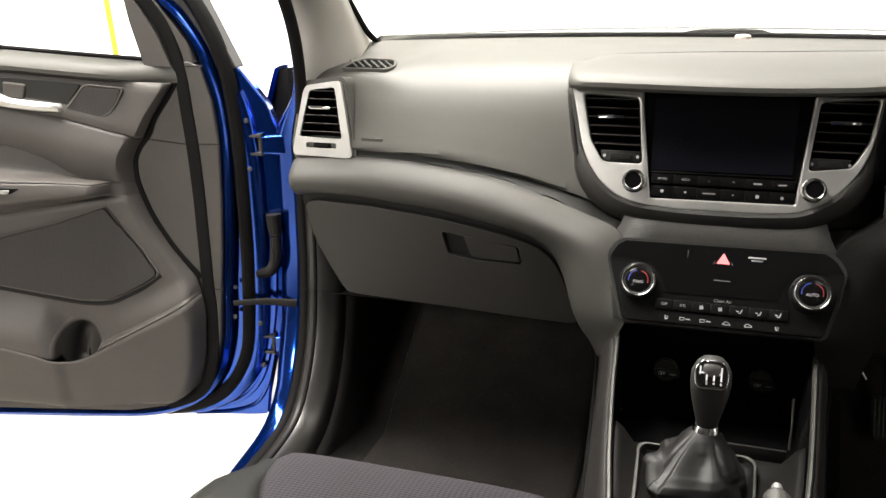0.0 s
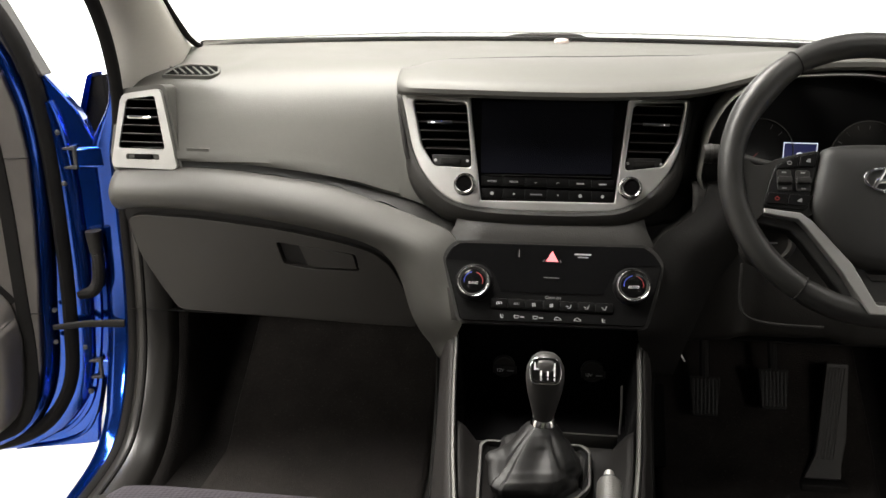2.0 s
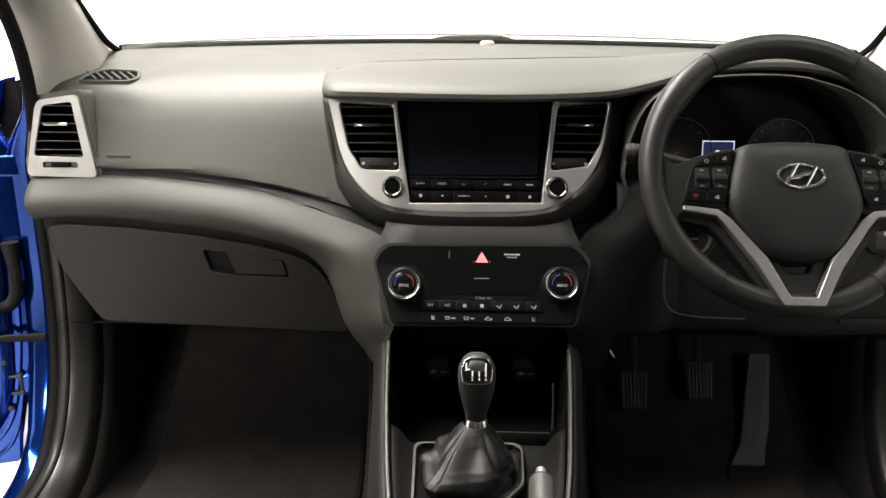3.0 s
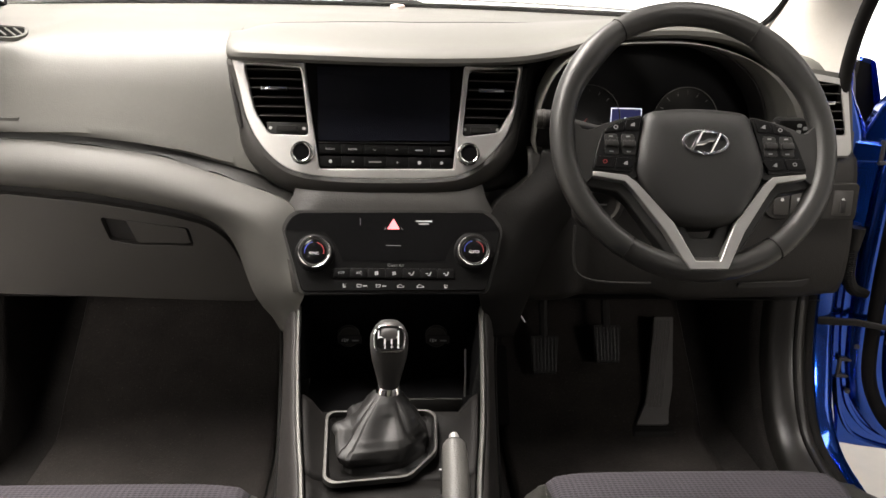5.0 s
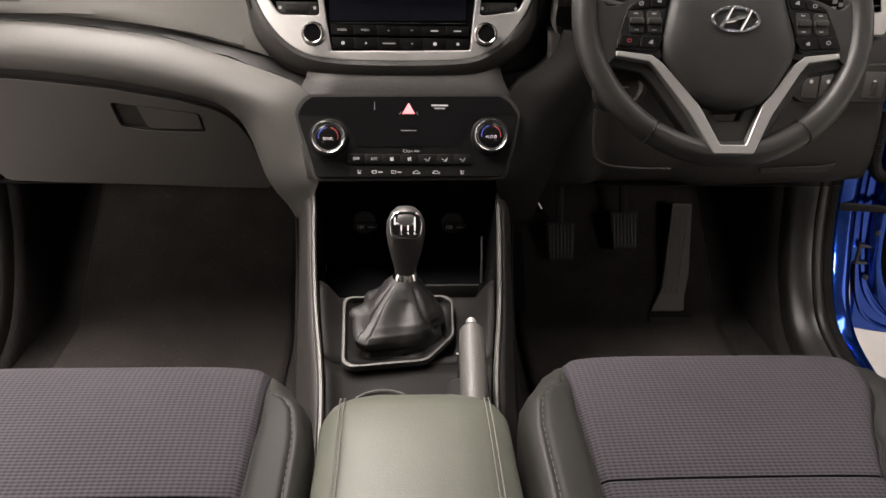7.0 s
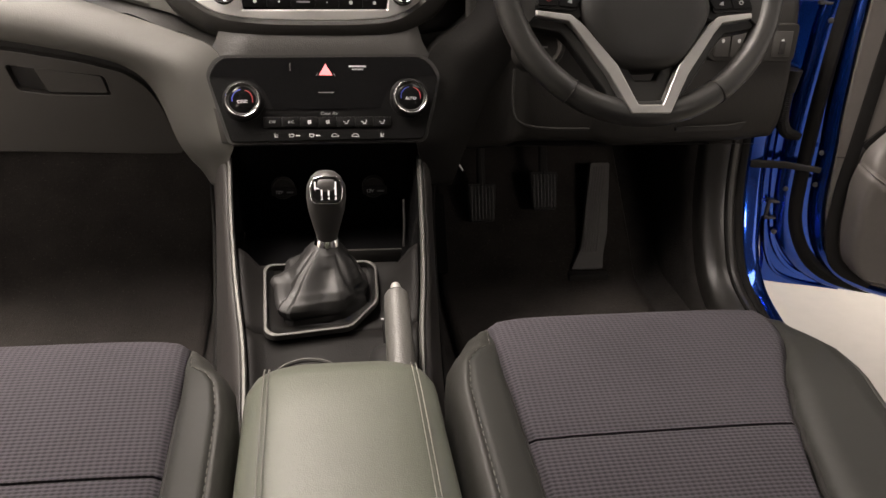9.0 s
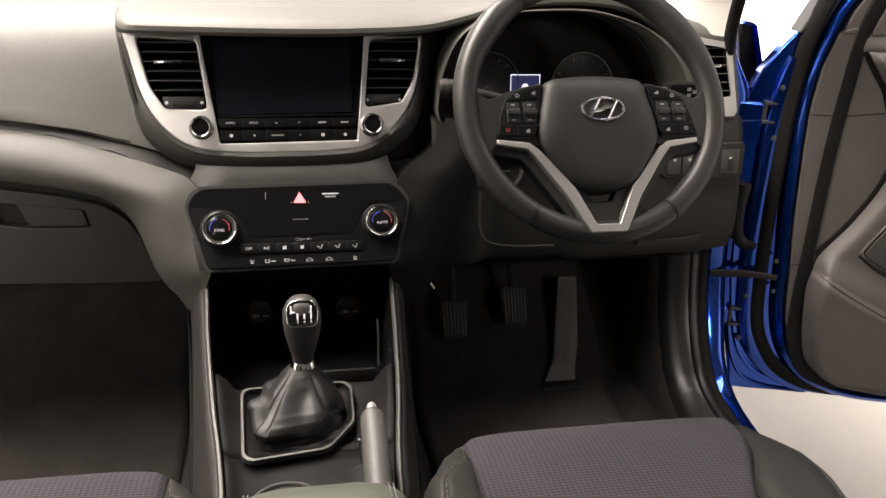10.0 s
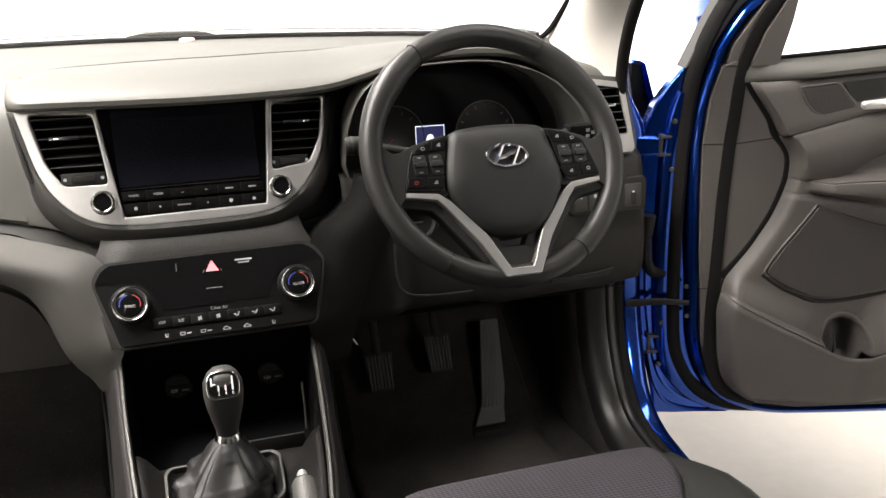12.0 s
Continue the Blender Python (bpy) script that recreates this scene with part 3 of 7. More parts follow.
part("pod_back", prism([p for p in BEZ] + [sv(0.212, 1.15), sv(-0.258, 1.15)], SCR, -0.045, -0.055), M_BLACK, dash)
part("screen_frame", prism([sv(0.122, 1.15), sv(0.103, 0.968), sv(-0.119, 0.965), sv(-0.147, 1.15)], SCR, -0.006, -0.04), M_GLOSS, dash, "gloss black frame round the screen")
part("screen", prism(rounded([sv(0.094, 1.128), sv(0.094, 1.017), sv(-0.119, 1.014), sv(-0.121, 1.128)], 0.003), SCR, -0.004, -0.012), M_SCREEN, dash, "dark navigation screen, switched off")
part("screen_edge", prism([sv(0.094, 1.0135), sv(0.094, 1.0120), sv(-0.118, 1.0105), sv(-0.118, 1.012)], SCR, -0.003, -0.012), M_CHROME, dash)


def span(outline, v):
    xs = []
    n = len(outline)
    for i in range(n):
        a, b = outline[i], outline[(i + 1) % n]
        if (a.y - v) * (b.y - v) < 0:
            xs.append(a.x + (b.x - a.x) * (v - a.y) / (b.y - a.y))
    return (min(xs), max(xs)) if len(xs) >= 2 else None


def build_vent(outline, m, parent, slats, low, tab):
    """An air vent: a dark duct, its slats, a chrome slider on one slat and a thumb wheel below."""
    vs = [p.y for p in outline]
    lo, hi = min(vs), max(vs)
    c = sum((Vector((p.x, p.y)) for p in outline), Vector((0, 0))) / len(outline)
    outline = [c + (Vector((p.x, p.y)) - c) * 0.975 for p in outline]
    rows = [[m @ Vector((p.x, p.y, h)) for p in outline] for h in (0.003, -0.090)]
    duct = part("air_vent", grid(rows, close_v=True), M_VENT, parent, "black slatted air vent")
    part("duct_back", prism(outline, m, -0.088, -0.092), M_VOID, duct)
    for k in range(slats):
        v = lo + low + (hi - lo - low) * (k + 0.5) / slats
        sp = span(outline, v)
        if not sp:
            continue
        x0, x1 = sp
        bm = bmesh.new()
        prof = [(-0.0012, 0.0), (-0.0006, 0.0022), (0.0010, 0.0026), (-0.0036, -0.034), (-0.0050, -0.036)]
        ra = [bm.verts.new(m @ Vector((x0, v + a, b))) for a, b in prof]
        rb = [bm.verts.new(m @ Vector((x1, v + a, b))) for a, b in prof]
        for i in range(5):
            bm.faces.new((ra[i], ra[(i + 1) % 5], rb[(i + 1) % 5], rb[i]))
        bm.faces.new(ra)
        bm.faces.new(rb)
        slat = part("slat", bm, M_VENT, duct)
        # lighter bar painted in as the highlight on the slat's front edge
        part("slat_highlight", tube([m @ Vector((x0, v + 0.0008, 0.0022)), m @ Vector((x1, v + 0.0008, 0.0022))], 0.0008, 6), M_TRIM, slat)
        if k == slats - 1 - (slats // 3):
            xm = x0 + (x1 - x0) * tab
            part("slider", local_block(m, xm - 0.021, xm + 0.021, v - 0.003, v + 0.003, 0.0, 0.007, 0.0015), M_CHROME, duct, "chrome slider")
    sp = span(outline, lo + low * 0.45)
    if sp:
        x0, x1 = sp
        xm = (x0 + x1) / 2
        part("vent_plate", local_block(m, x0 + 0.001, x1 - 0.001, lo + 0.001, lo + low * 0.92, -0.02, 0.0005, 0.001), M_DARK, duct)
        if low < 0.01:
            return duct
        part("thumb_wheel", local_block(m, xm - 0.017, xm + 0.017, lo + low * 0.25, lo + low * 0.7, -0.003, 0.004, 0.002), M_BLACK, duct)
        for dx, r in ((-0.026, 0.0026), (0.027, 0.0026)):
            part("vent_mark", turned([(0.001 if dx > 0 else r * 0.6, 0.0006), (r, 0.0006), (r, 0.0012), (0.001 if dx > 0 else r * 0.6, 0.0012)], m @ pose(xm + dx, lo + low * 0.5, 0), 12), M_PRINT, duct)
    return duct


build_vent(VENT_L, SCR, dash, 6, 0.022, 0.45)
build_vent(VENT_R, SCR, dash, 6, 0.022, 0.5)


for x, z in ((-0.143, 0.994), (0.124, 0.996)):
    p = sv(x, z)
    m = SCR @ pose(p.x, p.y, 0.006)
    k = part("volume_knob", turned([(0.0188, -0.002), (0.0188, 0.001), (0.0165, 0.003), (0.0160, 0.012), (0.0155, 0.0165), (0.0142, 0.0178), (0.0130, 0.0170), (0.0126, 0.014)], m), M_RIM, dash, "round black knob with a bright rim")
    part("knob_face", turned([(0.0006, 0.0160), (0.0120, 0.0160), (0.0127, 0.0145), (0.005, 0.013)], m), M_GLOSS, k)

# two rows of flat buttons under the screen
for r, (z0, z1) in enumerate(((0.994, 1.008), (0.974, 0.990))):
    for c in range(6):
        xa = -0.117 + 0.0008 * r + 0.2155 * c / 6
        xb = xa + 0.2155 / 6 - 0.0003
        a, b = sv(xa, z0), sv(xb, z1)
        kb = part("screen_button", local_block(SCR, a.x, b.x, a.y, b.y, -0.008, -0.001, 0.0003), M_KEYS, dash)
        mid = SCR @ pose((a.x + b.x) / 2, (a.y + b.y) / 2, -0.0009)
        if r == 0 and c < 2:
            lettering("button_text", ("RADIO", "MEDIA")[c], 0.0048, mid, M_PRINT, kb)
        elif r == 0 and c in (2, 3):
            s = 1 if c == 3 else -1
            part("button_arrow", prism([Vector((-0.003, -0.001 * s)), Vector((0, 0.0018 * s)), Vector((0.003, -0.001 * s)), Vector((0, 0.0006 * s))], mid, 0.0004, 0), M_PRINT, kb)
        else:
            w = (0.0028, 0.0016, 0.010, 0.0012, 0.003, 0.0026)[c] if r else 0.006
            part("button_mark", prism([Vector((-w, -0.001)), Vector((w, -0.001)), Vector((w, 0.001)), Vector((-w, 0.001))] if w > 0.004 else ellipse(0, 0, w, w, 10), mid, 0.0004, 0), M_PRINT_DIM if r and c == 2 else M_PRINT, kb)

# the face between the screen and the climate panel
solid(part("stack_face", grid([[Vector((x * k, y, z)) for y, z, k in ((1.36, 0.965, 0.78), (1.335, 0.947, 0.79), (1.316, 0.928, 0.82), (1.309, 0.912, 0.87), (1.304, 0.9, 0.90), (1.272, 0.84, 0.86), (1.246, 0.792, 0.80), (1.262, 0.784, 0.80))] for x in (-0.192, -0.12, 0.0, 0.12, 0.188)]), M_STACK, dash), 0.003)

# climate panel
CL = [cv(x, z) for x, z in [(-0.146, 0.906), (0.148, 0.909), (0.164, 0.900), (0.177, 0.882), (0.166, 0.84), (0.152, 0.797), (-0.139, 0.794), (-0.155, 0.84), (-0.170, 0.881), (-0.160, 0.898)]]
panel = part("climate_panel", prism(rounded(CL, 0.008, 3), CLI, 0.004, -0.012), M_KEYS, dash, "black climate control panel", bevel=0.002)
part("climate_rim", prism(rounded([p * 1.0 + Vector((0.004 if p.x > 0 else -0.004, 0.004 if p.y > 0.06 else -0.003)) for p in CL], 0.009, 3), CLI, 0.001, -0.02), M_DARK, dash)
top = [cv(x, z) for x, z in [(-0.146, 0.9045), (0.148, 0.9075), (0.163, 0.8985), (0.174, 0.8825), (0.115, 0.880), (0.098, 0.864), (0.086, 0.8385), (-0.075, 0.8365), (-0.088, 0.862), (-0.105, 0.878), (-0.167, 0.8805), (-0.158, 0.897)]]
part("display_window", prism(top, CLI, 0.0052, 0.003), M_GLOSS, panel, "gloss black display window, dark")
for x, z, txt in ((-0.1195, 0.848, "SYNC"), (0.1315, 0.852, "AUTO")):
    p = cv(x, z)
    m = CLI @ pose(p.x, p.y, 0.003)
    k = part("temperature_dial", turned([(0.0262, 0.0), (0.0262, 0.004), (0.0250, 0.006), (0.0246, 0.016), (0.0215, 0.0172), (0.0200, 0.016)], m, 40), M_DARK, panel, "round dial with a chrome rim and dark face")
    part("dial_rim", turned([(0.0244, 0.0150), (0.0254, 0.0160), (0.0252, 0.0178), (0.0242, 0.0186), (0.0230, 0.0180), (0.0226, 0.0160)], m, 40), M_RIM, k, "bright chrome rim")
    part("dial_face", turned([(0.001, 0.0165), (0.019, 0.0165), (0.0202, 0.0155), (0.01, 0.012)], m, 32), M_GLOSS, k)
    part("dial_collar", turned([(0.031, -0.001), (0.031, 0.002), (0.028, 0.0035), (0.0245, 0.0035), (0.024, 0)], m, 40), M_KEYS, k)
    lettering("dial_text", txt, 0.0062, m @ pose(0, -0.003, 0.0168), M_PRINT, k)
    for a0, a1, mt in ((-15, 80, M_REDPRINT), (100, 195, M_BLUEPRINT)):
        pts = [Vector((0.0155 * math.cos(radians(a)), 0.0155 * math.sin(radians(a)))) for a in range(a0, a1, 5)]
        pts += [Vector((0.0143 * math.cos(radians(a)), 0.0143 * math.sin(radians(a)))) for a in range(a1 - 5, a0 - 1, -5)]
        part("dial_scale", prism(pts, m, 0.0170, 0.0164), mt, k)
p = cv(0.004, 0.888)
m = CLI @ pose(p.x, p.y, 0.0052)
hz = part("hazard_button", prism(rounded([Vector((-0.013, -0.008)), Vector((0.013, -0.008)), Vector((0, 0.0145))], 0.002, 3), m, 0.0006, -0.002), M_GLOSS, panel)
part("hazard_triangle", prism([Vector((-0.0098, -0.0062)), Vector((0.0098, -0.0062)), Vector((0, 0.0108))], m, 0.0011, 0.0004), M_HAZARD, hz, "lit red warning triangle")
for dx in (-0.012, 0.012):
    part("hazard_line", prism([Vector((dx * 1.15, -0.0075)), Vector((dx * 1.22, -0.0075)), Vector((dx * 1.05, -0.003)), Vector((dx * 0.98, -0.003))], m, 0.0008, 0), M_PRINT_DIM, hz)
for (x, z, w, h, mt) in ((0.0525, 0.8945, 0.013, 0.0011, M_PRINT), (0.0525, 0.8905, 0.0085, 0.0011, M_PRINT_DIM), (0.004, 0.8595, 0.012, 0.0005, M_PRINT_DIM), (-0.049, 0.893, 0.0004, 0.006, M_PRINT_DIM)):
    p = cv(x, z)
    part("panel_mark", prism([Vector((-w, -h)), Vector((w, -h)), Vector((w, h)), Vector((-w, h))], CLI @ pose(p.x, p.y, 0.0053), 0.0004, 0), mt, panel)
p = cv(0.008, 0.8315)
lettering("panel_text", "Clean Air", 0.0068, CLI @ pose(p.x, p.y, 0.0054), M_PRINT_DIM, panel)


def icon(kind, m, parent):
    """Small white symbols on the keys."""
    holes = []
    if kind == "seat":
        shapes = [[(-0.003, 0.0045), (-0.0012, 0.005), (0.0002, -0.001), (0.004, -0.0015), (0.004, -0.0035), (-0.002, -0.0035)], [(0.0015, 0.0005), (0.0024, 0.0005), (0.0024, 0.0035), (0.0015, 0.0035)], [(0.0034, 0.0005), (0.0043, 0.0005), (0.0043, 0.0035), (0.0034, 0.0035)]]
    elif kind == "screen":
        shapes = [[(-0.006, 0.0036), (0.005, 0.0036), (0.0036, -0.003), (-0.0046, -0.003)], [(0.0075, -0.0009), (0.0165, -0.0009), (0.0165, 0.0012), (0.0075, 0.0012)]]
        holes = [[(-0.0044, 0.0024), (0.0034, 0.0024), (0.0026, -0.0018), (-0.0036, -0.0018)]]
    elif kind == "car":
        shapes = [[(-0.0075, -0.003), (0.0075, -0.003), (0.0072, 0.0004), (0.0038, 0.0014), (0.0015, 0.0040), (-0.0035, 0.0040), (-0.006, 0.0012), (-0.0078, 0.0)]]
        holes = [[(-0.0062, -0.0018), (0.0062, -0.0018), (0.0058, -0.0004), (0.0032, 0.0004), (0.0009, 0.0028), (-0.0030, 0.0028), (-0.0050, 0.0003)]]
    elif kind == "fan":
        shapes = [[(0, 0), (0.0035, 0.001), (0.003, 0.004), (0.0008, 0.004)], [(0, 0), (-0.0035, -0.001), (-0.003, -0.004), (-0.0008, -0.004)], [(0, 0), (0.001, -0.0035), (0.004, -0.003), (0.0035, -0.0005)], [(0, 0), (-0.001, 0.0035), (-0.004, 0.003), (-0.0035, 0.0005)]]
    else:
        shapes = [[(-0.006, 0.001), (-0.001, 0.0), (-0.001, -0.0015), (-0.006, -0.0005)], [(0.001, -0.004), (0.003, -0.004), (0.006, 0.004), (0.0045, 0.004)], [(-0.003, -0.0045), (0.003, -0.0045), (0.003, -0.003), (-0.002, -0.003)]]
    joined = bmesh.new()
    for k, s in enumerate(shapes):
        stroke = bpy.data.meshes.new("stroke")
        bm = prism([Vector(p) * 0.74 for p in s], m, 0.0004, 0.0, [[Vector(p) * 0.74 for p in h] for h in holes] if k == 0 else [])
        bm.to_mesh(stroke)
        bm.free()
        joined.from_mesh(stroke)
        bpy.data.meshes.remove(stroke)
    part("key_symbol", joined, M_PRINT, parent, smooth=0)


for i in range(7):
    a, b = cv(-0.0905 + 0.1925 * i / 7, 0.8135), cv(-0.0905 + 0.1925 * (i + 1) / 7 - 0.0008, 0.8270)
    key = part("climate_key", local_block(CLI, a.x, b.x, a.y, b.y, 0.001, 0.0066, 0.0008), M_KEYS, panel)
    m = CLI @ pose((a.x + b.x) / 2, (a.y + b.y) / 2, 0.0067)
    if i < 2:
        lettering("key_text", ("OFF", "A/C")[i], 0.0058, m, M_PRINT, key)
    else:
        icon(("fan", "fan", "flow", "flow", "flow")[i - 2], m, key)
for x, kd in ((-0.073, "seat"), (-0.049, "screen"), (-0.019, "screen"), (0.016, "car"), (0.047, "car"), (0.087, "seat")):
    p = cv(x, 0.8025)
    icon(kd, CLI @ pose(p.x, p.y, 0.0042), panel)

# side vents at both ends, with silver frames
for s, dx in ((-1, 0.0), (1, 0.012)):
    m = plane_m((0, 1.355, 1.0), (0, 0.1, 1))
    o = [(-0.738, 0.128), (-0.667, 0.139), (-0.643, 0.006), (-0.650, 0.001), (-0.758, 0.003), (-0.761, 0.012)]
    i_ = [(-0.728, 0.120), (-0.678, 0.127), (-0.663, 0.035), (-0.748, 0.036)]
    f = lambda q: [Vector((-s * x + (dx if s > 0 else 0), v)) for x, v in q]
    outer, inner = f(o), f(i_)
    o2 = rounded(outer, 0.012, 4)
    vf = part("vent_frame", prism(o2, m, 0.012, -0.03, [rounded(inner, 0.006, 3), rounded(f([(-0.734, 0.027), (-0.674, 0.027), (-0.674, 0.017), (-0.734, 0.017)]), 0.003, 2)]), M_SILVER, dash, "satin silver frame of the side air vent", bevel=0.003)
    vent = build_vent(rounded(inner, 0.006, 3), m @ pose(0, 0, 0.006), vf, 6, 0.004, 0.45)
    a, b = f([(-0.734, 0.017), (-0.674, 0.027)])
    x0, x1 = sorted((a.x, b.x))
    part("vent_plate", local_block(m, x0 - 0.002, x1 + 0.002, 0.013, 0.031, -0.010, 0.004), M_STRIP, vf)
    part("thumb_wheel", local_block(m, x0 + 0.014, x1 - 0.014, 0.0175, 0.0265, 0.000, 0.012, 0.002), M_VENT, vf)
    # white squares stand in for the lit ends of the wheel's recess
    for x in (x0 + 0.008, x1 - 0.008):
        part("vent_mark", local_block(m, x - 0.003, x + 0.003, 0.019, 0.025, 0.003, 0.0048, 0.001), M_PRINT, vf)
    # shoulder round the vent
    ic = sum(inner, Vector((0, 0))) / len(inner)
    big = rounded(f([(-0.748, 0.136), (-0.662, 0.147), (-0.636, -0.002), (-0.648, -0.008), (-0.762, -0.008), (-0.768, 0.02)]), 0.014, 4)
    part("vent_shoulder", prism(big, m, 0.003, -0.05, [[ic + (p - ic) * 1.06 for p in rounded(inner, 0.006, 3)]]), M_PAD, dash, bevel=0.006)

# demister grilles on the pad's corners
for s in (-1, 1):
    mm = Matrix.Translation((s * 0.650, 1.455, 1.1585)) @ pose(0, 0, 0, 12, 0, 0)
    out = [(-0.046, -0.034), (0.047, -0.034), (0.058, -0.012), (0.044, 0.028), (-0.020, 0.036), (-0.040, 0.012)]
    o = rounded([Vector((s * -x, y)) for x, y in out], 0.010, 4)
    g = part("demister_grille", prism(o, mm, 0.0045, -0.012, [[p * 0.90 for p in o]]), M_PAD, dash, "slotted demister grille", bevel=0.001)
    # flat black plate on the uncut pad stands in for dark slots
    part("slot_shade_plate", prism([p * 0.91 for p in o], mm, 0.0022, -0.007), M_VOID, g)
    for k in range(6):
        x = -0.033 + 0.0145 * k
        part("grille_bar", local_block(mm @ pose(s * -x, 0, 0, 0, 0, s * -38), -0.0013, 0.0013, -0.026, 0.026, 0.001, 0.0040), M_PAD, g)

# sensor at the foot of the windscreen
# pale colour holds a slight pink for the red glare on the dome
part("light_sensor", turned([(0.016, -0.01), (0.016, 0.003), (0.012, 0.006), (0.003, 0.007)], Matrix.Translation((0.012, 1.885, 1.197)), 20), surface("sensor_plastic", (0.62, 0.52, 0.48), 0.35, vary=0.05), dash, "small pale sensor dome")

# instrument binnacle
ARCH = [(0.243, 1.00), (0.240, 1.055), (0.247, 1.10), (0.272, 1.146), (0.325, 1.173), (0.40, 1.181), (0.47, 1.1805), (0.525, 1.170), (0.565, 1.151), (0.598, 1.122), (0.626, 1.08), (0.638, 1.04), (0.640, 1.00), (0.60, 0.965), (0.45, 0.955), (0.30, 0.965)]


def build_binnacle():
    arch = smooth_line([(x, 0, z) for x, z in ARCH], 64, closed=True)
    c = Vector((0.445, 0, 1.06))
    rows = []
    for k, (s, y, wide) in enumerate(((1.03, 1.40, 0.24), (1.03, 1.340, 0.24), (1.015, 1.335, 0.16), (1.0, 1.352, 0.05), (0.985, 1.372, 0.0), (0.975, 1.376, 0.0), (0.965, 1.42, 0.0), (0.955, 1.448, 0.0))):
        row = []
        for p in arch:
            q = s + wide * ss(0.08, 0.19, p.x - c.x) * ss(0.98, 1.02, p.z)
            row.append(Vector((c.x + (p.x - c.x) * q, y - 0.03 * (p.z - c.z) / 0.14 * (1 if k < 6 else 0), c.z + (p.z - c.z) * min(q, 1.05))))
        rows.append(row)
    return rows


rows = build_binnacle()
solid(part("binnacle_surround", grid(rows[:5], close_v=True), M_PAD, dash, "grey rim round the instruments"), 0.003)
solid(part("binnacle_tunnel", grid(rows[4:], close_v=True), M_BLACK, dash, "black shroud inside the instrument binnacle"), 0.002)
CM = plane_m((0.445, 1.432, 1.055), (0, 0.12, 1))
face = part("instrument_face", prism(ellipse(0, 0.0, 0.22, 0.155, 48), CM, 0.0, -0.012), M_GLOSS, dash, "dark instrument face")
for x in (-0.107, 0.066):
    d = part("gauge_dial", turned([(0.057, 0.0), (0.058, 0.003), (0.0572, 0.004), (0.056, 0.002), (0.054, 0.001)], CM @ pose(x, -0.012, 0), 48), M_PANEL, face, "dark round gauge with a thin rim")
    part("gauge_rim", tube([CM @ Vector((x + 0.0572 * math.cos(2 * math.pi * k / 48), -0.012 + 0.0572 * math.sin(2 * math.pi * k / 48), 0.0035)) for k in range(48)], 0.0009, 6, closed=True), M_STRIP, d)
    for k in range(13):
        a = radians(220 - 22 * k)
        part("gauge_tick", local_block(CM @ pose(x, -0.012, 0) @ pose(0, 0, 0, 0, 0, math.degrees(a)), 0.044, 0.051, -0.0006, 0.0006, 0.0003, 0.0010), M_PRINT_DIM, d)
    part("gauge_needle", local_block(CM @ pose(x, -0.012, 0) @ pose(0, 0, 0, 0, 0, 225), 0.0, 0.046, -0.0008, 0.0008, 0.002, 0.003), M_REDPRINT, d)
di = part("trip_display", local_block(CM, -0.066, -0.012, -0.05, 0.0075, 0.0, 0.002), M_DISPLAY_BLUE, face, "small lit display with a white outline")
for a, b, c, d in ((-0.066, -0.012, 0.0055, 0.0070), (-0.066, -0.0648, -0.045, 0.0070), (-0.0132, -0.012, -0.045, 0.0070)):
    part("display_line", local_block(CM, a, b, c, d, 0.002, 0.0026), M_DISPLAY, di)
part("display_symbol", prism(rounded([Vector((-0.049, -0.026)), Vector((-0.029, -0.026)), Vector((-0.032, -0.016)), Vector((-0.035, -0.009)), Vector((-0.043, -0.009)), Vector((-0.046, -0.016))], 0.003, 2), CM, 0.0027, 0.002), M_DISPLAY, di)

# driver's lower fascia
OUT_R = [(0.155, 1.274, 0.70), (0.150, 1.258, 0.755), (0.141, 1.242, 0.797), (0.152, 1.266, 0.848), (0.158, 1.294, 0.898), (0.176, 1.309, 0.926), (0.208, 1.324, 0.946), (0.236, 1.336, 0.972), (0.250, 1.346, 1.005)]
IN_R = [(0.215, 1.32, 0.68), (0.222, 1.312, 0.71), (0.228, 1.31, 0.735), (0.238, 1.31, 0.765), (0.25, 1.312, 0.80), (0.262, 1.316, 0.83), (0.29, 1.322, 0.88), (0.325, 1.330, 0.94), (0.345, 1.338, 1.0)]
# near-black colour holds the shade right of the climate panel
solid(part("console_shoulder", band(OUT_R, IN_R, 0.014, 48), M_FLANK, dash, "rounded flank beside the climate panel, coloured dark for shade"), 0.004)


def build_knee():
    rows = []
    for i in range(60):
        x = 0.225 + (0.788 - 0.225) * i / 59
        low = interp([(0.22, 0.735), (0.32, 0.742), (0.5, 0.742), (0.72, 0.748), (0.79, 0.755)], x)
        dip = ss(0.30, 0.34, x) * (1 - ss(0.46, 0.50, x))
        pts = [(1.39, 1.005), (1.358, 1.003), (1.345, 0.99), (1.335, 0.96), (1.325, 0.90), (1.318, 0.85), (1.318, 0.80), (1.325, low + 0.02), (1.342, low), (1.40, low - 0.006)]
        rows.append(smooth_line([Vector((x, y + 0.02 * dip * (1 if z < 0.99 else 0), z)) for y, z in pts], 26))
    return grid(rows)


# darker colour holds the shade that the wheel casts here
solid(part("knee_panel", build_knee(), M_KNEE, dash, "panel under the steering wheel, coloured dark for the wheel's shade"), 0.004)
part("knee_lip", tube(smooth_line([(0.305, 1.312, 0.885), (0.306, 1.306, 0.83), (0.318, 1.302, 0.800), (0.36, 1.30, 0.790), (0.44, 1.302, 0.787)], 24), 0.0022, 8), M_DARK, dash)
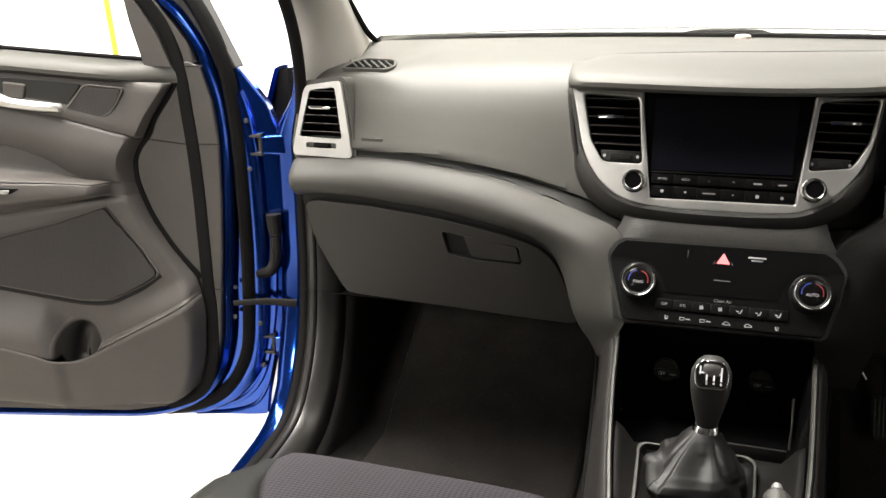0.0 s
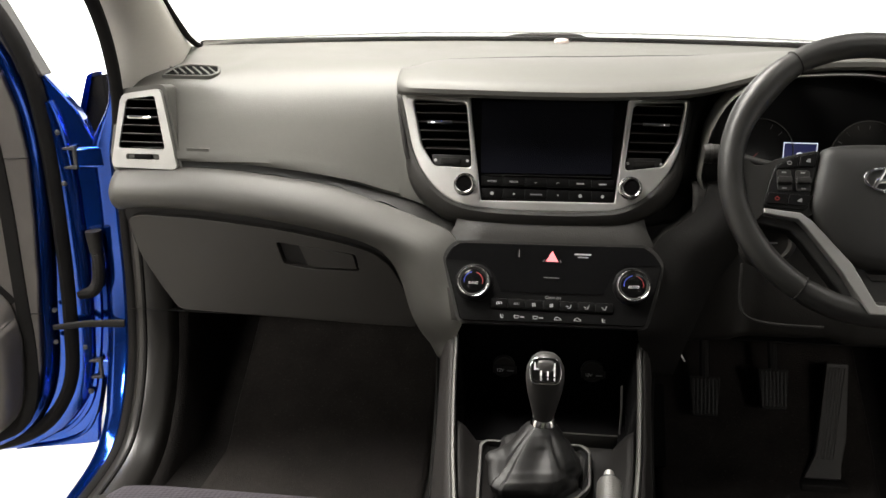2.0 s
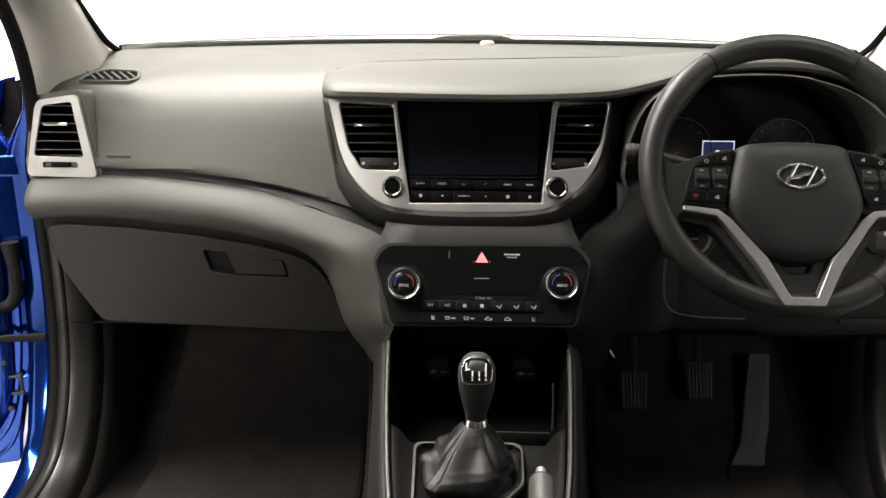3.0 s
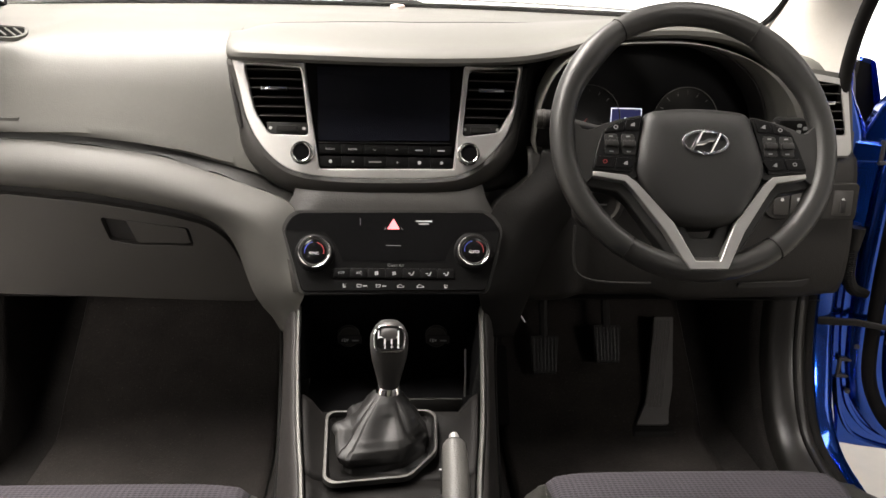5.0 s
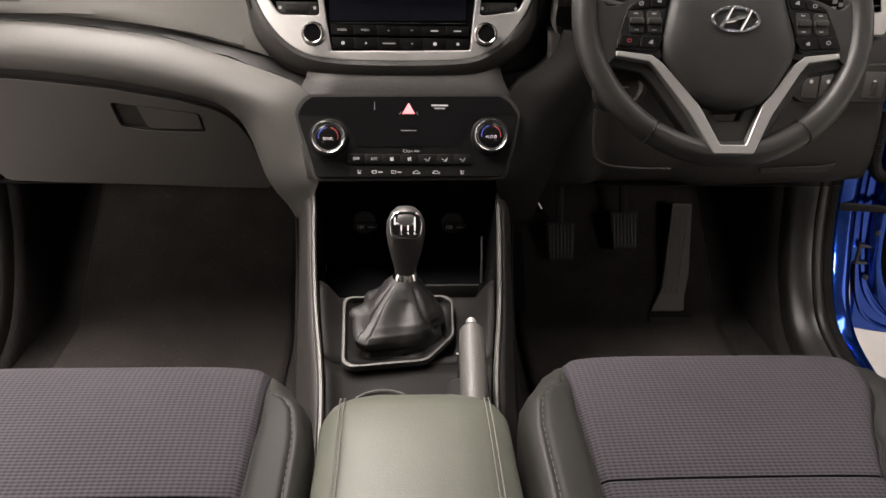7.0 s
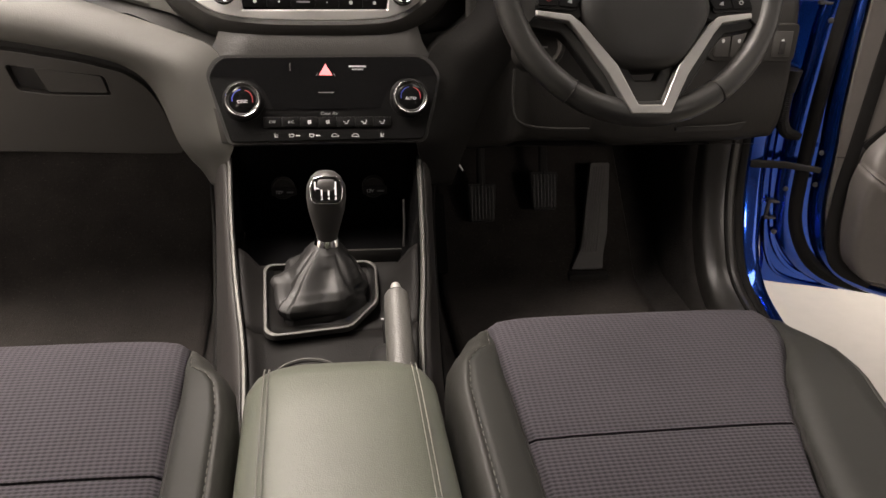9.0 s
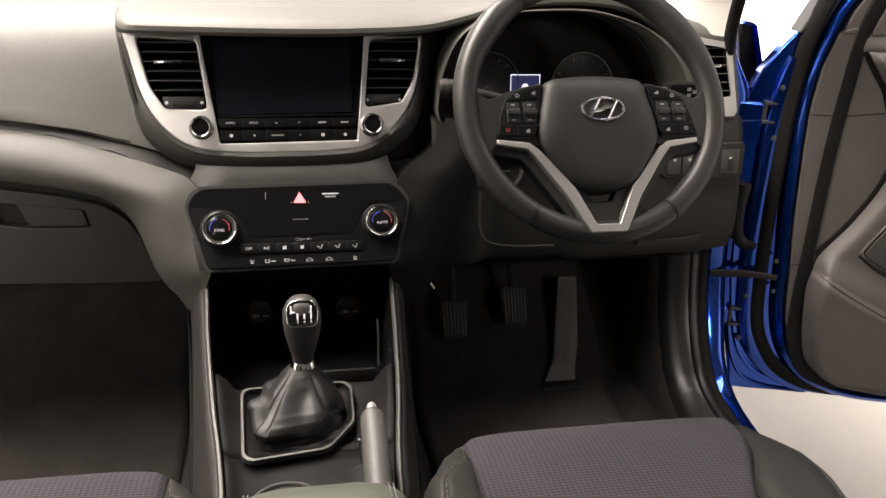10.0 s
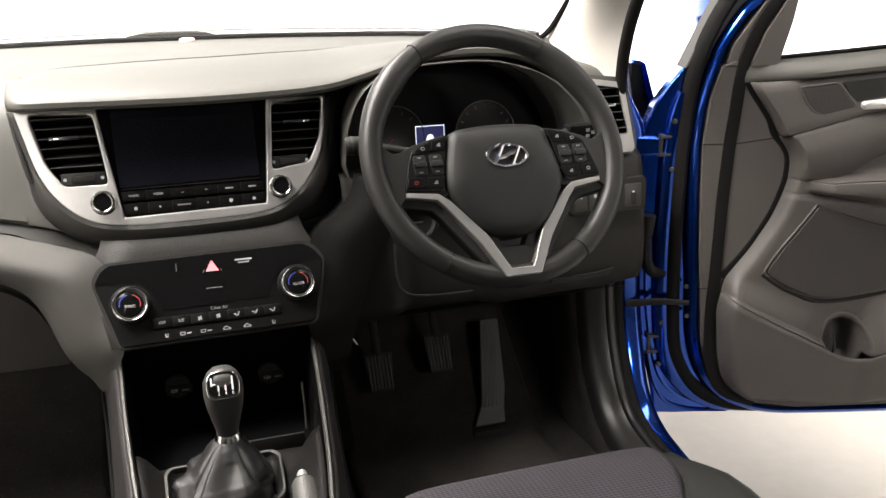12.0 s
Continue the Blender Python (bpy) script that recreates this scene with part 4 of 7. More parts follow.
part("panel_pull", prism(rounded([Vector((0.60, 0.0)), Vector((0.715, 0.004)), Vector((0.728, 0.018)), Vector((0.695, 0.012)), Vector((0.60, 0.008))], 0.003, 2), plane_m((0, 1.317, 0.775), (0, 0, 1)), 0.003, -0.004), M_BLACK, dash)
part("panel_seam", tube([(0.50, 1.318, 0.880), (0.62, 1.322, 0.872), (0.735, 1.322, 0.868), (0.738, 1.32, 0.84)], 0.0014, 6), M_BLACK, dash)
SW = plane_m((0, 1.318, 0.93), (0, 0.12, 1))
swp = part("switch_panel", prism(rounded([Vector((0.622, 0.028)), Vector((0.785, 0.032)), Vector((0.783, -0.030)), Vector((0.637, -0.030)), Vector((0.624, -0.018))], 0.008, 3), SW, 0.004, -0.012), M_KNEE, dash, "switch panel with small buttons", bevel=0.002)
for k, (a, b) in enumerate(((0.638, 0.664), (0.666, 0.692), (0.694, 0.716), (0.740, 0.774))):
    kb = part("switch_button", local_block(SW, a, b, -0.022, 0.020, 0.0, 0.007 if k < 3 else 0.0055, 0.0015), M_LOWER, swp)
    part("switch_mark", prism(ellipse((a + b) / 2, 0.004, 0.0028, 0.0034, 8), SW, 0.0076 if k < 3 else 0.006, 0.004), M_PRINT, kb)
part("level_wheel", local_block(SW, 0.752, 0.762, -0.018, 0.004, 0.003, 0.009, 0.002), M_BLACK, swp)

# ---- steering column and wheel ----
WC = Vector((0.388, 1.050, 1.088))
TILT = radians(30)
WM = plane_m(WC, (0, math.sin(TILT), math.cos(TILT)))
wheel = thing("steering_wheel", WC, "black leather steering wheel with silver lower spokes and a dark hub", "steering wheel")


def build_rim():
    rows = []
    n, seg = 112, 14
    for i in range(n):
        a = 2 * math.pi * i / n
        deg = math.degrees(a)
        g = max(math.exp(-((deg - c) / 14) ** 2) for c in (38, 142))
        r0 = 0.0158 + 0.0028 * g
        R = 0.1725 - 0.002 * g
        seam = any(abs(deg - c) < 1.4 for c in (58, 122, 237, 303))
        if seam:
            r0 -= 0.0009
        row = []
        for j in range(seg):
            b = 2 * math.pi * j / seg
            rr = R + r0 * math.cos(b)
            row.append(WM @ Vector((rr * math.cos(a) - 0.001, rr * math.sin(a) - 0.002, r0 * 1.08 * math.sin(b))))
        rows.append(row)
    return grid(rows, close_u=True, close_v=True)


rim = part("rim", build_rim(), M_WHEEL, wheel, "leather-bound rim")
for c in (58, 122, 237, 303):
    a = radians(c)
    pts = [WM @ Vector(((0.1725 + 0.0158 * math.cos(b)) * math.cos(a) - 0.001, (0.1725 + 0.0158 * math.cos(b)) * math.sin(a) - 0.002, 0.0172 * math.sin(b))) for b in (2 * math.pi * j / 16 for j in range(16))]
    part("rim_seam", tube(pts, 0.0008, 5, closed=True), M_BLACK, rim)
HUB = [(-0.066, 0.026), (-0.035, 0.032), (0.0, 0.0335), (0.035, 0.032), (0.066, 0.026), (0.074, 0.004), (0.083, -0.036), (0.080, -0.060), (0.062, -0.090), (0.044, -0.112), (0.02, -0.121), (-0.02, -0.121), (-0.044, -0.112), (-0.062, -0.090), (-0.080, -0.060), (-0.083, -0.036), (-0.074, 0.004)]


def build_hub():
    o = smooth_line([Vector((x, v, 0)) for x, v in HUB], 64, closed=True)
    c = Vector((0, -0.03, 0))
    rows = []
    for s, h in ((0.97, -0.03), (1.0, -0.005), (1.0, 0.006), (0.985, 0.012), (0.95, 0.0165), (0.85, 0.021), (0.65, 0.0245), (0.4, 0.026), (0.15, 0.0265), (0.01, 0.0265)):
        rows.append([WM @ Vector((c.x + (p.x - c.x) * s, c.y + (p.y - c.y) * s, h)) for p in o])
    return grid(rows, close_v=True, cap=True)


hub = part("hub_cover", build_hub(), M_HUB, wheel, "grained airbag cover")
part("hub_mark", prism(ellipse(0.0, -0.048, 0.008, 0.006, 14), WM, 0.0262, 0.024), M_DARK, hub)
em = WM @ pose(0.003, -0.0165, 0.0245)
emb = part("emblem", prism(ellipse(0, 0, 0.0300, 0.0160, 36), em, 0.004, -0.002, [ellipse(0, 0, 0.0268, 0.0132, 36)]), M_CHROME, hub, "chrome oval emblem", bevel=0.0006)
for pts in (((-0.0185, -0.0110, 0.003), (-0.0130, -0.0015, 0.0042), (-0.0045, 0.0135, 0.003)), ((0.0045, -0.0135, 0.003), (0.0130, 0.0015, 0.0042), (0.0185, 0.0110, 0.003)), ((-0.0125, -0.0030, 0.0042), (-0.002, -0.0012, 0.0045), (0.002, 0.0012, 0.0045), (0.0125, 0.0030, 0.0042))):
    part("emblem_bar", tube(smooth_line([em @ Vector(p) for p in pts], 10), 0.0026, 8), M_CHROME, emb)
for s in (-1, 1):
    pts = [Vector((s * x, v)) for x, v in ((0.068, 0.026), (0.10, 0.019), (0.122, 0.012), (0.138, 0.004), (0.148, 0.004), (0.156, 0.014), (0.166, 0.016), (0.168, -0.05), (0.161, -0.086), (0.146, -0.066), (0.136, -0.056), (0.08, -0.060))]
    sp = part("spoke", prism(rounded(pts, 0.008, 3), WM, 0.0085, -0.016), M_WHEEL, wheel, "dark leather side spoke", bevel=0.006)
    pod = [Vector((s * x, v)) for x, v in ((0.0705, 0.0225), (0.100, 0.0150), (0.1225, 0.0030), (0.1310, -0.0200), (0.1390, -0.0495), (0.0875, -0.0525), (0.0825, -0.030))]
    pp = part("button_pod", prism(rounded(pod, 0.004, 3), WM, 0.0135, 0.0), M_PANEL, sp, "black switch pod", bevel=0.002)
    keys = (((0.0735, 0.0195), (0.0935, 0.0148), (0.0960, 0.0015), (0.0780, 0.0020)), ((0.0955, 0.0142), (0.1000, 0.0130), (0.1195, 0.0030), (0.1230, -0.0030), (0.0980, 0.0010)),
            ((0.0800, -0.0350), (0.1075, -0.0335), (0.1105, -0.0475), (0.0885, -0.0490)), ((0.1095, -0.0335), (0.1325, -0.0320), (0.1360, -0.0465), (0.1125, -0.0475)))
    for k, q in enumerate(keys):
        b = part("wheel_button", prism(rounded([Vector((s * x, v)) for x, v in q], 0.002, 2), WM, 0.0150, 0.010), M_KEYS, pp, bevel=0.0008)
        cx, cy = s * sum(x for x, v in q) / len(q), sum(v for x, v in q) / len(q)
        mark = M_PRINT_DIM if k != 3 or s > 0 else M_REDPRINT
        if k in (0, 2):
            part("button_mark", prism([Vector((cx - 0.0030, cy - 0.0016)), Vector((cx + 0.0026, cy - 0.0026)), Vector((cx + 0.0026, cy + 0.0028)), Vector((cx - 0.0010, cy + 0.0010))], WM, 0.0154, 0.0148), mark, b)
        else:
            part("button_mark", prism(ellipse(cx, cy, 0.0030, 0.0026, 10), WM, 0.0154, 0.0148, [ellipse(cx, cy, 0.0020, 0.0016, 10)]), mark, b)
    for x in (0.0920, 0.1140):
        rk = part("wheel_rocker", prism(rounded([Vector((s * x + dx, v)) for dx, v in ((-0.0085, -0.0030), (0.0085, -0.0030), (0.0095, -0.0300), (-0.0080, -0.0300))], 0.003, 2), WM, 0.0148, 0.010), M_DARK, pp, bevel=0.001)
        part("rocker_ridge", local_block(WM, s * x - 0.0075, s * x + 0.0085, -0.0205, -0.0125, 0.013, 0.0195, 0.0015), M_DARK, rk)
        for v in (-0.0065, -0.0265):
            part("button_mark", local_block(WM, s * x - 0.0026, s * x + 0.0026, v - 0.0009, v + 0.0009, 0.0148, 0.0152), M_PRINT_DIM, rk)


def strip_between(upper, lower, h0, tops):
    """A thin plate between two lines in the wheel's frame."""
    rows = []
    for a, b, h1 in zip(upper, lower, tops):
        rows.append([WM @ Vector((a[0], a[1], h0)), WM @ Vector((a[0], a[1], h1)), WM @ Vector((b[0], b[1], h1 + 0.001)), WM @ Vector((b[0], b[1], h0))])
    return grid(rows, close_v=True, cap=True)


up_e = [(-0.138, -0.0510), (-0.0945, -0.0560), (-0.0805, -0.0665), (-0.0385, -0.1175), (-0.0152, -0.1660)]
lo_e = [(-0.138, -0.0585), (-0.0985, -0.0650), (-0.0880, -0.0765), (-0.0510, -0.1280), (-0.0245, -0.1770)]
up_e += [(-x, v) for x, v in reversed(up_e)]
lo_e += [(-x, v) for x, v in reversed(lo_e)]
part("silver_spoke", strip_between(up_e, lo_e, -0.006, (0.0125, 0.0125, 0.0125, 0.0150, 0.0188, 0.0188, 0.0150, 0.0125, 0.0125, 0.0125)), M_SPOKE, wheel, "satin silver lower spoke trim", bevel=0.002)
lo_d = [(-0.148, -0.068), (-0.106, -0.076), (-0.094, -0.088), (-0.038, -0.167), (0.038, -0.167), (0.094, -0.088), (0.106, -0.076), (0.148, -0.068)]
up_d = [(-0.120, -0.03), (-0.08, -0.035), (-0.06, -0.05), (-0.013, -0.133), (0.013, -0.133), (0.06, -0.05), (0.08, -0.035), (0.120, -0.03)]
part("spoke_back", strip_between(up_d, lo_d, -0.02, [0.002] * 8), M_WHEEL, wheel, bevel=0.003)

column = thing("steering_column", (0.39, 1.3, 0.95), "black plastic steering column cover with two stalks", "steering column")
rows = []
for t in range(9):
    k = t / 8
    c = Vector((0.39, 1.085 + 0.30 * k, 1.055 - 0.09 * k))
    wv, hv = 0.06 + 0.012 * k, 0.05 + 0.012 * k
    rows.append([c + Vector((wv * math.copysign(abs(math.cos(a)) ** 0.6, math.cos(a)), 0.0, hv * math.copysign(abs(math.sin(a)) ** 0.6, math.sin(a)))) for a in (2 * math.pi * j / 28 for j in range(28))])
part("column_cover", grid(rows, close_v=True, cap=True), M_BLACK, column)
for s, x1, z1 in ((-1, 0.202, 1.086), (1, 0.590, 1.082)):
    st = part("stalk", tube([(0.39 + s * 0.05, 1.18, 1.06), (0.39 + s * 0.10, 1.175, 1.070), (x1 - s * 0.02, 1.17, z1)], [0.007, 0.008, 0.009], 10), M_DARK, column)
    if s < 0:
        tip = part("stalk_tip", tube([(x1 + 0.03, 1.17, z1), (x1 + 0.004, 1.17, z1), (x1, 1.17, z1)], [0.0125, 0.0135, 0.0115], 14), M_KNEE, st)
        part("stalk_ring", tube([(x1 + 0.008, 1.17, z1), (x1 + 0.012, 1.17, z1)], 0.0139, 14), M_LOWER, st)
    else:
        tip = part("stalk_tip", block(x1 - 0.040, x1 + 0.006, 1.158, 1.184, z1 - 0.013, z1 + 0.012, 0.005), M_VENT, st)
        for k, (dx, dz) in enumerate(((-0.010, 0.004), (-0.010, -0.005), (-0.001, 0.0))):
            part("stalk_mark", block(x1 + dx - 0.003, x1 + dx + 0.003, 1.1568, 1.1577, z1 + dz - 0.0025, z1 + dz + 0.0025), M_PRINT_DIM, tip)

lock = part("ignition_lock", turned([(0.034, -0.06), (0.034, 0.0), (0.031, 0.006), (0.026, 0.007), (0.024, 0.002), (0.023, -0.004), (0.002, -0.004)], plane_m((0.318, 1.205, 0.952), (0.1, 0.35, 0.94)), 28), M_KNEE, column, "ignition lock in a grey ring")
part("key_slot", local_block(plane_m((0.318, 1.205, 0.952), (0.1, 0.35, 0.94)), -0.008, 0.008, -0.0012, 0.0012, -0.004, -0.0025), M_STEEL, lock)

# ---- centre console ----
M_TOP = surface("console_plastic", (0.0075, 0.007, 0.0067), 0.5, spec=0.06, vary=0.12, grain=0.15)
console = thing("centre_console", (0, 1.0, 0.40), "dark centre console between the front seats with bright edge strips", "console")
STRIP_L = smooth_line([(-0.1475, 1.268, 0.755), (-0.140, 1.16, 0.722), (-0.126, 1.02, 0.688), (-0.114, 0.93, 0.668), (-0.107, 0.86, 0.655), (-0.102, 0.76, 0.64)], 30)
STRIP_R = smooth_line([(0.1495, 1.268, 0.755), (0.142, 1.16, 0.722), (0.129, 1.02, 0.688), (0.117, 0.93, 0.668), (0.110, 0.86, 0.655), (0.104, 0.76, 0.64)], 30)
for line, s in ((STRIP_L, -1), (STRIP_R, 1)):
    rows = [[p + Vector((s * 0.0038, 0, -0.012)), p + Vector((s * 0.0038, 0, 0.0)), p + Vector((s * 0.0016, 0, 0.0028)), p + Vector((-s * 0.0016, 0, 0.0028)), p + Vector((-s * 0.0038, 0, 0.0)), p + Vector((-s * 0.0038, 0, -0.012))] for p in line]
    part("edge_strip", grid(rows, close_v=True, cap=True), M_STRIP, console, "satin silver edge strip")
    # outer flank down to the floor
    edge = smooth_line([(s * 0.186, 1.36, 0.71), (s * 0.188, 1.368, 0.63), (s * 0.187, 1.34, 0.585), (s * 0.180, 1.25, 0.555), (s * 0.176, 1.17, 0.515), (s * 0.170, 1.05, 0.47), (s * 0.162, 0.9, 0.45), (s * 0.155, 0.76, 0.44)], 30)
    rows = []
    for p, q in zip(line, edge):
        a = p + Vector((s * 0.006, 0, -0.004))
        mid = a.lerp(q, 0.4) + Vector((s * 0.006, 0, 0.012))
        rows.append(smooth_line([a, mid, q, q + Vector((-s * 0.01, 0.02, -0.03))], 10))
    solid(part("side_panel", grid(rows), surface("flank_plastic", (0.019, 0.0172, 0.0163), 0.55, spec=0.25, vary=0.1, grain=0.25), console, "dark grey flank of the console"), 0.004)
    part("panel_edge", tube([q + Vector((s * 0.002, 0, -0.006)) for q in edge], 0.005, 6), M_RUBBER, console)
    # inner wall of the tray
    rows = [[p + Vector((-s * 0.005, 0, -0.004)), p + Vector((-s * 0.012, 0, -0.06)), p + Vector((-s * 0.015, 0, -0.11))] for p in line[:14]]
    part("tray_wall", grid(rows), M_GLOSS, console)
part("tray_floor", block(-0.135, 0.14, 1.10, 1.34, 0.598, 0.604), M_GLOSS, console)
tb = part("tray_back", grid([[Vector((x, 1.272, 0.80)), Vector((x, 1.285, 0.76)), Vector((x, 1.300, 0.72)), Vector((x, 1.305, 0.67)), Vector((x, 1.315, 0.60))] for x in (-0.155, 0.0, 0.155)]), M_GLOSS, console, "gloss black back of the storage tray")
for x in (-0.069, 0.079):
    m = plane_m((x, 1.300, 0.690), (0, 0.1, 1))
    sk = part("power_socket", turned([(0.019, 0.0), (0.019, 0.006), (0.017, 0.008), (0.015, 0.006), (0.002, 0.006)], m, 26), M_LOWER, tb, "capped 12 volt socket")
    part("socket_cap", local_block(m, -0.018, 0.022, -0.012, 0.003, 0.006, 0.010, 0.002), M_DARK, sk)
    lettering("socket_text", "12V", 0.0078, m @ pose(-0.006, -0.0055, 0.0105), M_WHITE, sk)
    part("socket_mark", local_block(m, 0.006, 0.017, -0.007, -0.0045, 0.0100, 0.0106), M_PRINT_DIM, sk)
for x in (0.123,):
    part("tray_edge", tube([(x, 1.235, 0.695), (x + 0.001, 1.225, 0.66), (x, 1.215, 0.62)], 0.0018, 6), M_STRIP, console)
part("tray_lip", block(-0.03, 0.115, 1.17, 1.175, 0.604, 0.64, 0.001), M_DARK, console)
rows = []
for i in range(30):
    p, q = STRIP_L[i], STRIP_R[i]
    if p.y > 1.13:
        continue
    row = []
    for t in (0.03, 0.07, 0.13, 0.3, 0.5, 0.7, 0.87, 0.93, 0.97):
        v = p.lerp(q, t)
        deck = 0.661 + 0.07 * (p.y - 1.0)
        v.z -= 0.008 if t in (0.03, 0.97) else 0.016
        if 0.1 < t < 0.9:
            v.z = min(v.z - 0.004, deck) - (0.016 * ss(0.945, 0.975, p.y) * ss(1.085, 1.06, p.y) if 0.2 < t < 0.8 else 0.0)
        v.z -= 0.05 * ss(1.085, 1.13, p.y)
        row.append(v)
    rows.append(row)
rows.insert(0, [v + Vector((0, 0.012, -0.06)) for v in rows[0]])
split = next(i for i, r in enumerate(rows) if r[0].y < 0.94)
solid(part("console_deck", grid(rows[:split + 1]), M_TOP, console, "black deck round the gear lever"), 0.004)
solid(part("console_top", grid(rows[split:]), M_TOP, console, "dark console top plate"), 0.004)
GF = [(-0.085, 1.081), (0.058, 1.084), (0.068, 1.07), (0.065, 0.985), (0.026, 0.930), (-0.074, 0.917), (-0.086, 0.928), (-0.092, 1.07)]
gm = Matrix.Translation((0, 1.0, 0.664)) @ pose(0, 0, 0, 4.0, 0, 0) @ Matrix.Translation((0, -1.0, 0))
GFr = rounded([Vector(p) for p in GF], 0.012, 4)
c0 = Vector((-0.008, 1.003))
part("gear_frame", prism(GFr, gm, 0.003, -0.006, [[c0 + (p - c0) * 0.94 for p in GFr]]), M_STRIP, console, "satin metal frame round the gear lever", bevel=0.0015)
cup = part("cup_holder", turned([(0.043, 0.012), (0.044, 0.014), (0.040, 0.014), (0.038, 0.010), (0.036, -0.05), (0.002, -0.05)], Matrix.Translation((-0.030, 0.822, 0.648)), 32), M_BLACK, console, "round black cup holder")
part("cup_rim", tube([(-0.030 + 0.0425 * math.cos(2 * math.pi * k / 40), 0.822 + 0.0425 * math.sin(2 * math.pi * k / 40), 0.662) for k in range(40)], 0.0018, 6, closed=True), M_STRIP, cup)


def build_armrest():
    rows = []
    ys = [0.766, 0.764, 0.756, 0.738, 0.712, 0.66, 0.58, 0.50, 0.42, 0.34, 0.30]
    for k, y in enumerate(ys):
        front = ss(0.71, 0.768, y)
        half = 0.100 - 0.020 * ss(0.725, 0.768, y) + 0.003 * ss(0.7, 0.5, y)
        top_z = 0.752 - 0.030 * front ** 2
        low = 0.62
        row = []
        for a in range(26):
            q = 2 * math.pi * a / 26
            cx, cz = math.cos(q), math.sin(q)
            px = half * math.copysign(abs(cx) ** 0.42, cx)
            hh = (top_z - low) / 2
            pz = (top_z + low) / 2 + hh * math.copysign(abs(cz) ** 0.42, cz) + (0.006 * (1 - (px / half) ** 2) if cz > 0 else 0)
            yy = y - 0.010 * (px / 0.1) ** 2 * front
            row.append(Vector((0.006 + px, yy, pz)))
        rows.append(row)
    return grid(rows, close_v=True, cap=True)


arm = part("armrest", build_armrest(), M_LEATHER, console, "padded grey-green leatherette armrest lid")
for x in (-0.072, -0.0675, 0.0790, 0.0835):
    sx = x
    pts = smooth_line([(sx, 0.744, 0.739), (sx, 0.728, 0.7485), (sx, 0.66, 0.7545), (sx, 0.5, 0.7548), (sx, 0.32, 0.7545)], 46)
    part("stitch_line", tube(pts, 0.0007, 5), M_THREAD, arm)
part("console_box", block(-0.092, 0.104, 0.30, 0.75, 0.40, 0.66, 0.01), M_TRIM, console)

# gear lever
gear = thing("gear_lever", (0, 1.03, 0.66), "gear lever with a dark knob, chrome collar and black leather gaiter", "gear lever")


def build_gaiter():
    """Leather sleeve that sags over its frame in pleats."""
    n = 120
    base = smooth_line([Vector((p.x, p.y, 0)) for p in [c0 + (p - c0) * 0.945 for p in GFr]], n, closed=True)
    neck = Vector((-0.002, 1.052, 0.717))
    prof = [(0.0, -0.003), (0.06, -0.009), (0.15, -0.013), (0.25, -0.011), (0.32, -0.004), (0.35, 0.005), (0.38, 0.014), (0.45, 0.023), (0.56, 0.032), (0.70, 0.041), (0.86, 0.050), (1.0, 0.056)]
    steps = 48
    rows = []
    for k in range(steps + 1):
        s = k / steps
        f = s * (len(prof) - 1)
        w = interp([(i, p[0]) for i, p in enumerate(prof)], f)
        h = interp([(i, p[1]) for i, p in enumerate(prof)], f)
        env = ss(0.0, 0.2, s) * ss(1.0, 0.7, s)
        row = []
        for p in base:
            ang = math.atan2(p.y - 1.02, p.x + 0.005)
            tip = neck + Vector((math.cos(ang) * 0.0165, math.sin(ang) * 0.0150, 0))
            v = Vector((p.x, p.y, 0)).lerp(tip, w)
            v.z = 0.664 + 0.07 * (v.y - 1.0) * (1 - w) + h
            # a few broad lobes, a rolled sag round the foot, and creases that run across them
            wander = noise.noise(Vector((math.cos(ang), math.sin(ang), s * 1.6)) * 1.2 + Vector((5.2, 1.4, 3.7)))
            lobe = 0.5 + 0.5 * math.cos(3.0 * ang + 2.2 * wander + 1.4 * s + 0.9)
            crease = abs(math.sin(2.0 * ang + 3.0 * s + 2.5 * wander))
            roll = math.exp(-((s - 0.40 - 0.07 * math.sin(2 * ang + 0.6)) / 0.09) ** 2)
            soft = noise.noise(Vector((math.cos(ang) * 1.7, math.sin(ang) * 1.7, s * 3.4 + 1.0)))
            left = math.exp(-(((ang - 3.5 + math.pi) % (2 * math.pi) - math.pi) / 0.60) ** 2)
            ridge = math.exp(-(((ang + 1.95 + 0.5 * (s - 0.6) + math.pi) % (2 * math.pi) - math.pi) / 0.20) ** 2) * ss(0.35, 0.55, s)
            bag = 0.013 * left * math.exp(-((s - 0.50) / 0.12) ** 2) - 0.008 * left * math.exp(-((s - 0.30) / 0.07) ** 2) + 0.006 * ridge
            off = env * (bag + 0.008 * (lobe ** 1.6 - 0.5) + 0.007 * roll * (0.6 + 0.4 * math.sin(3 * ang + 2.0)) - 0.007 * (1 - crease) ** 2 + 0.009 * soft)
            v += Vector((math.cos(ang), math.sin(ang), 0.35)) * off
            row.append(v)
        rows.append(row)
    return grid(rows, close_v=True)


gaiter = part("gaiter", build_gaiter(), M_GAITER, gear, "creased black leather gaiter", smooth=180)
LV = Matrix.Translation((-0.002, 1.053, 0.720)) @ pose(0, 0, 0, 6, 0, 0)
part("collar", turned([(0.015, -0.010), (0.0185, -0.007), (0.0190, -0.003), (0.0178, 0.001), (0.0165, 0.006), (0.0150, 0.010), (0.012, 0.010)], LV, 28), M_CHROME, gear, "chrome collar")


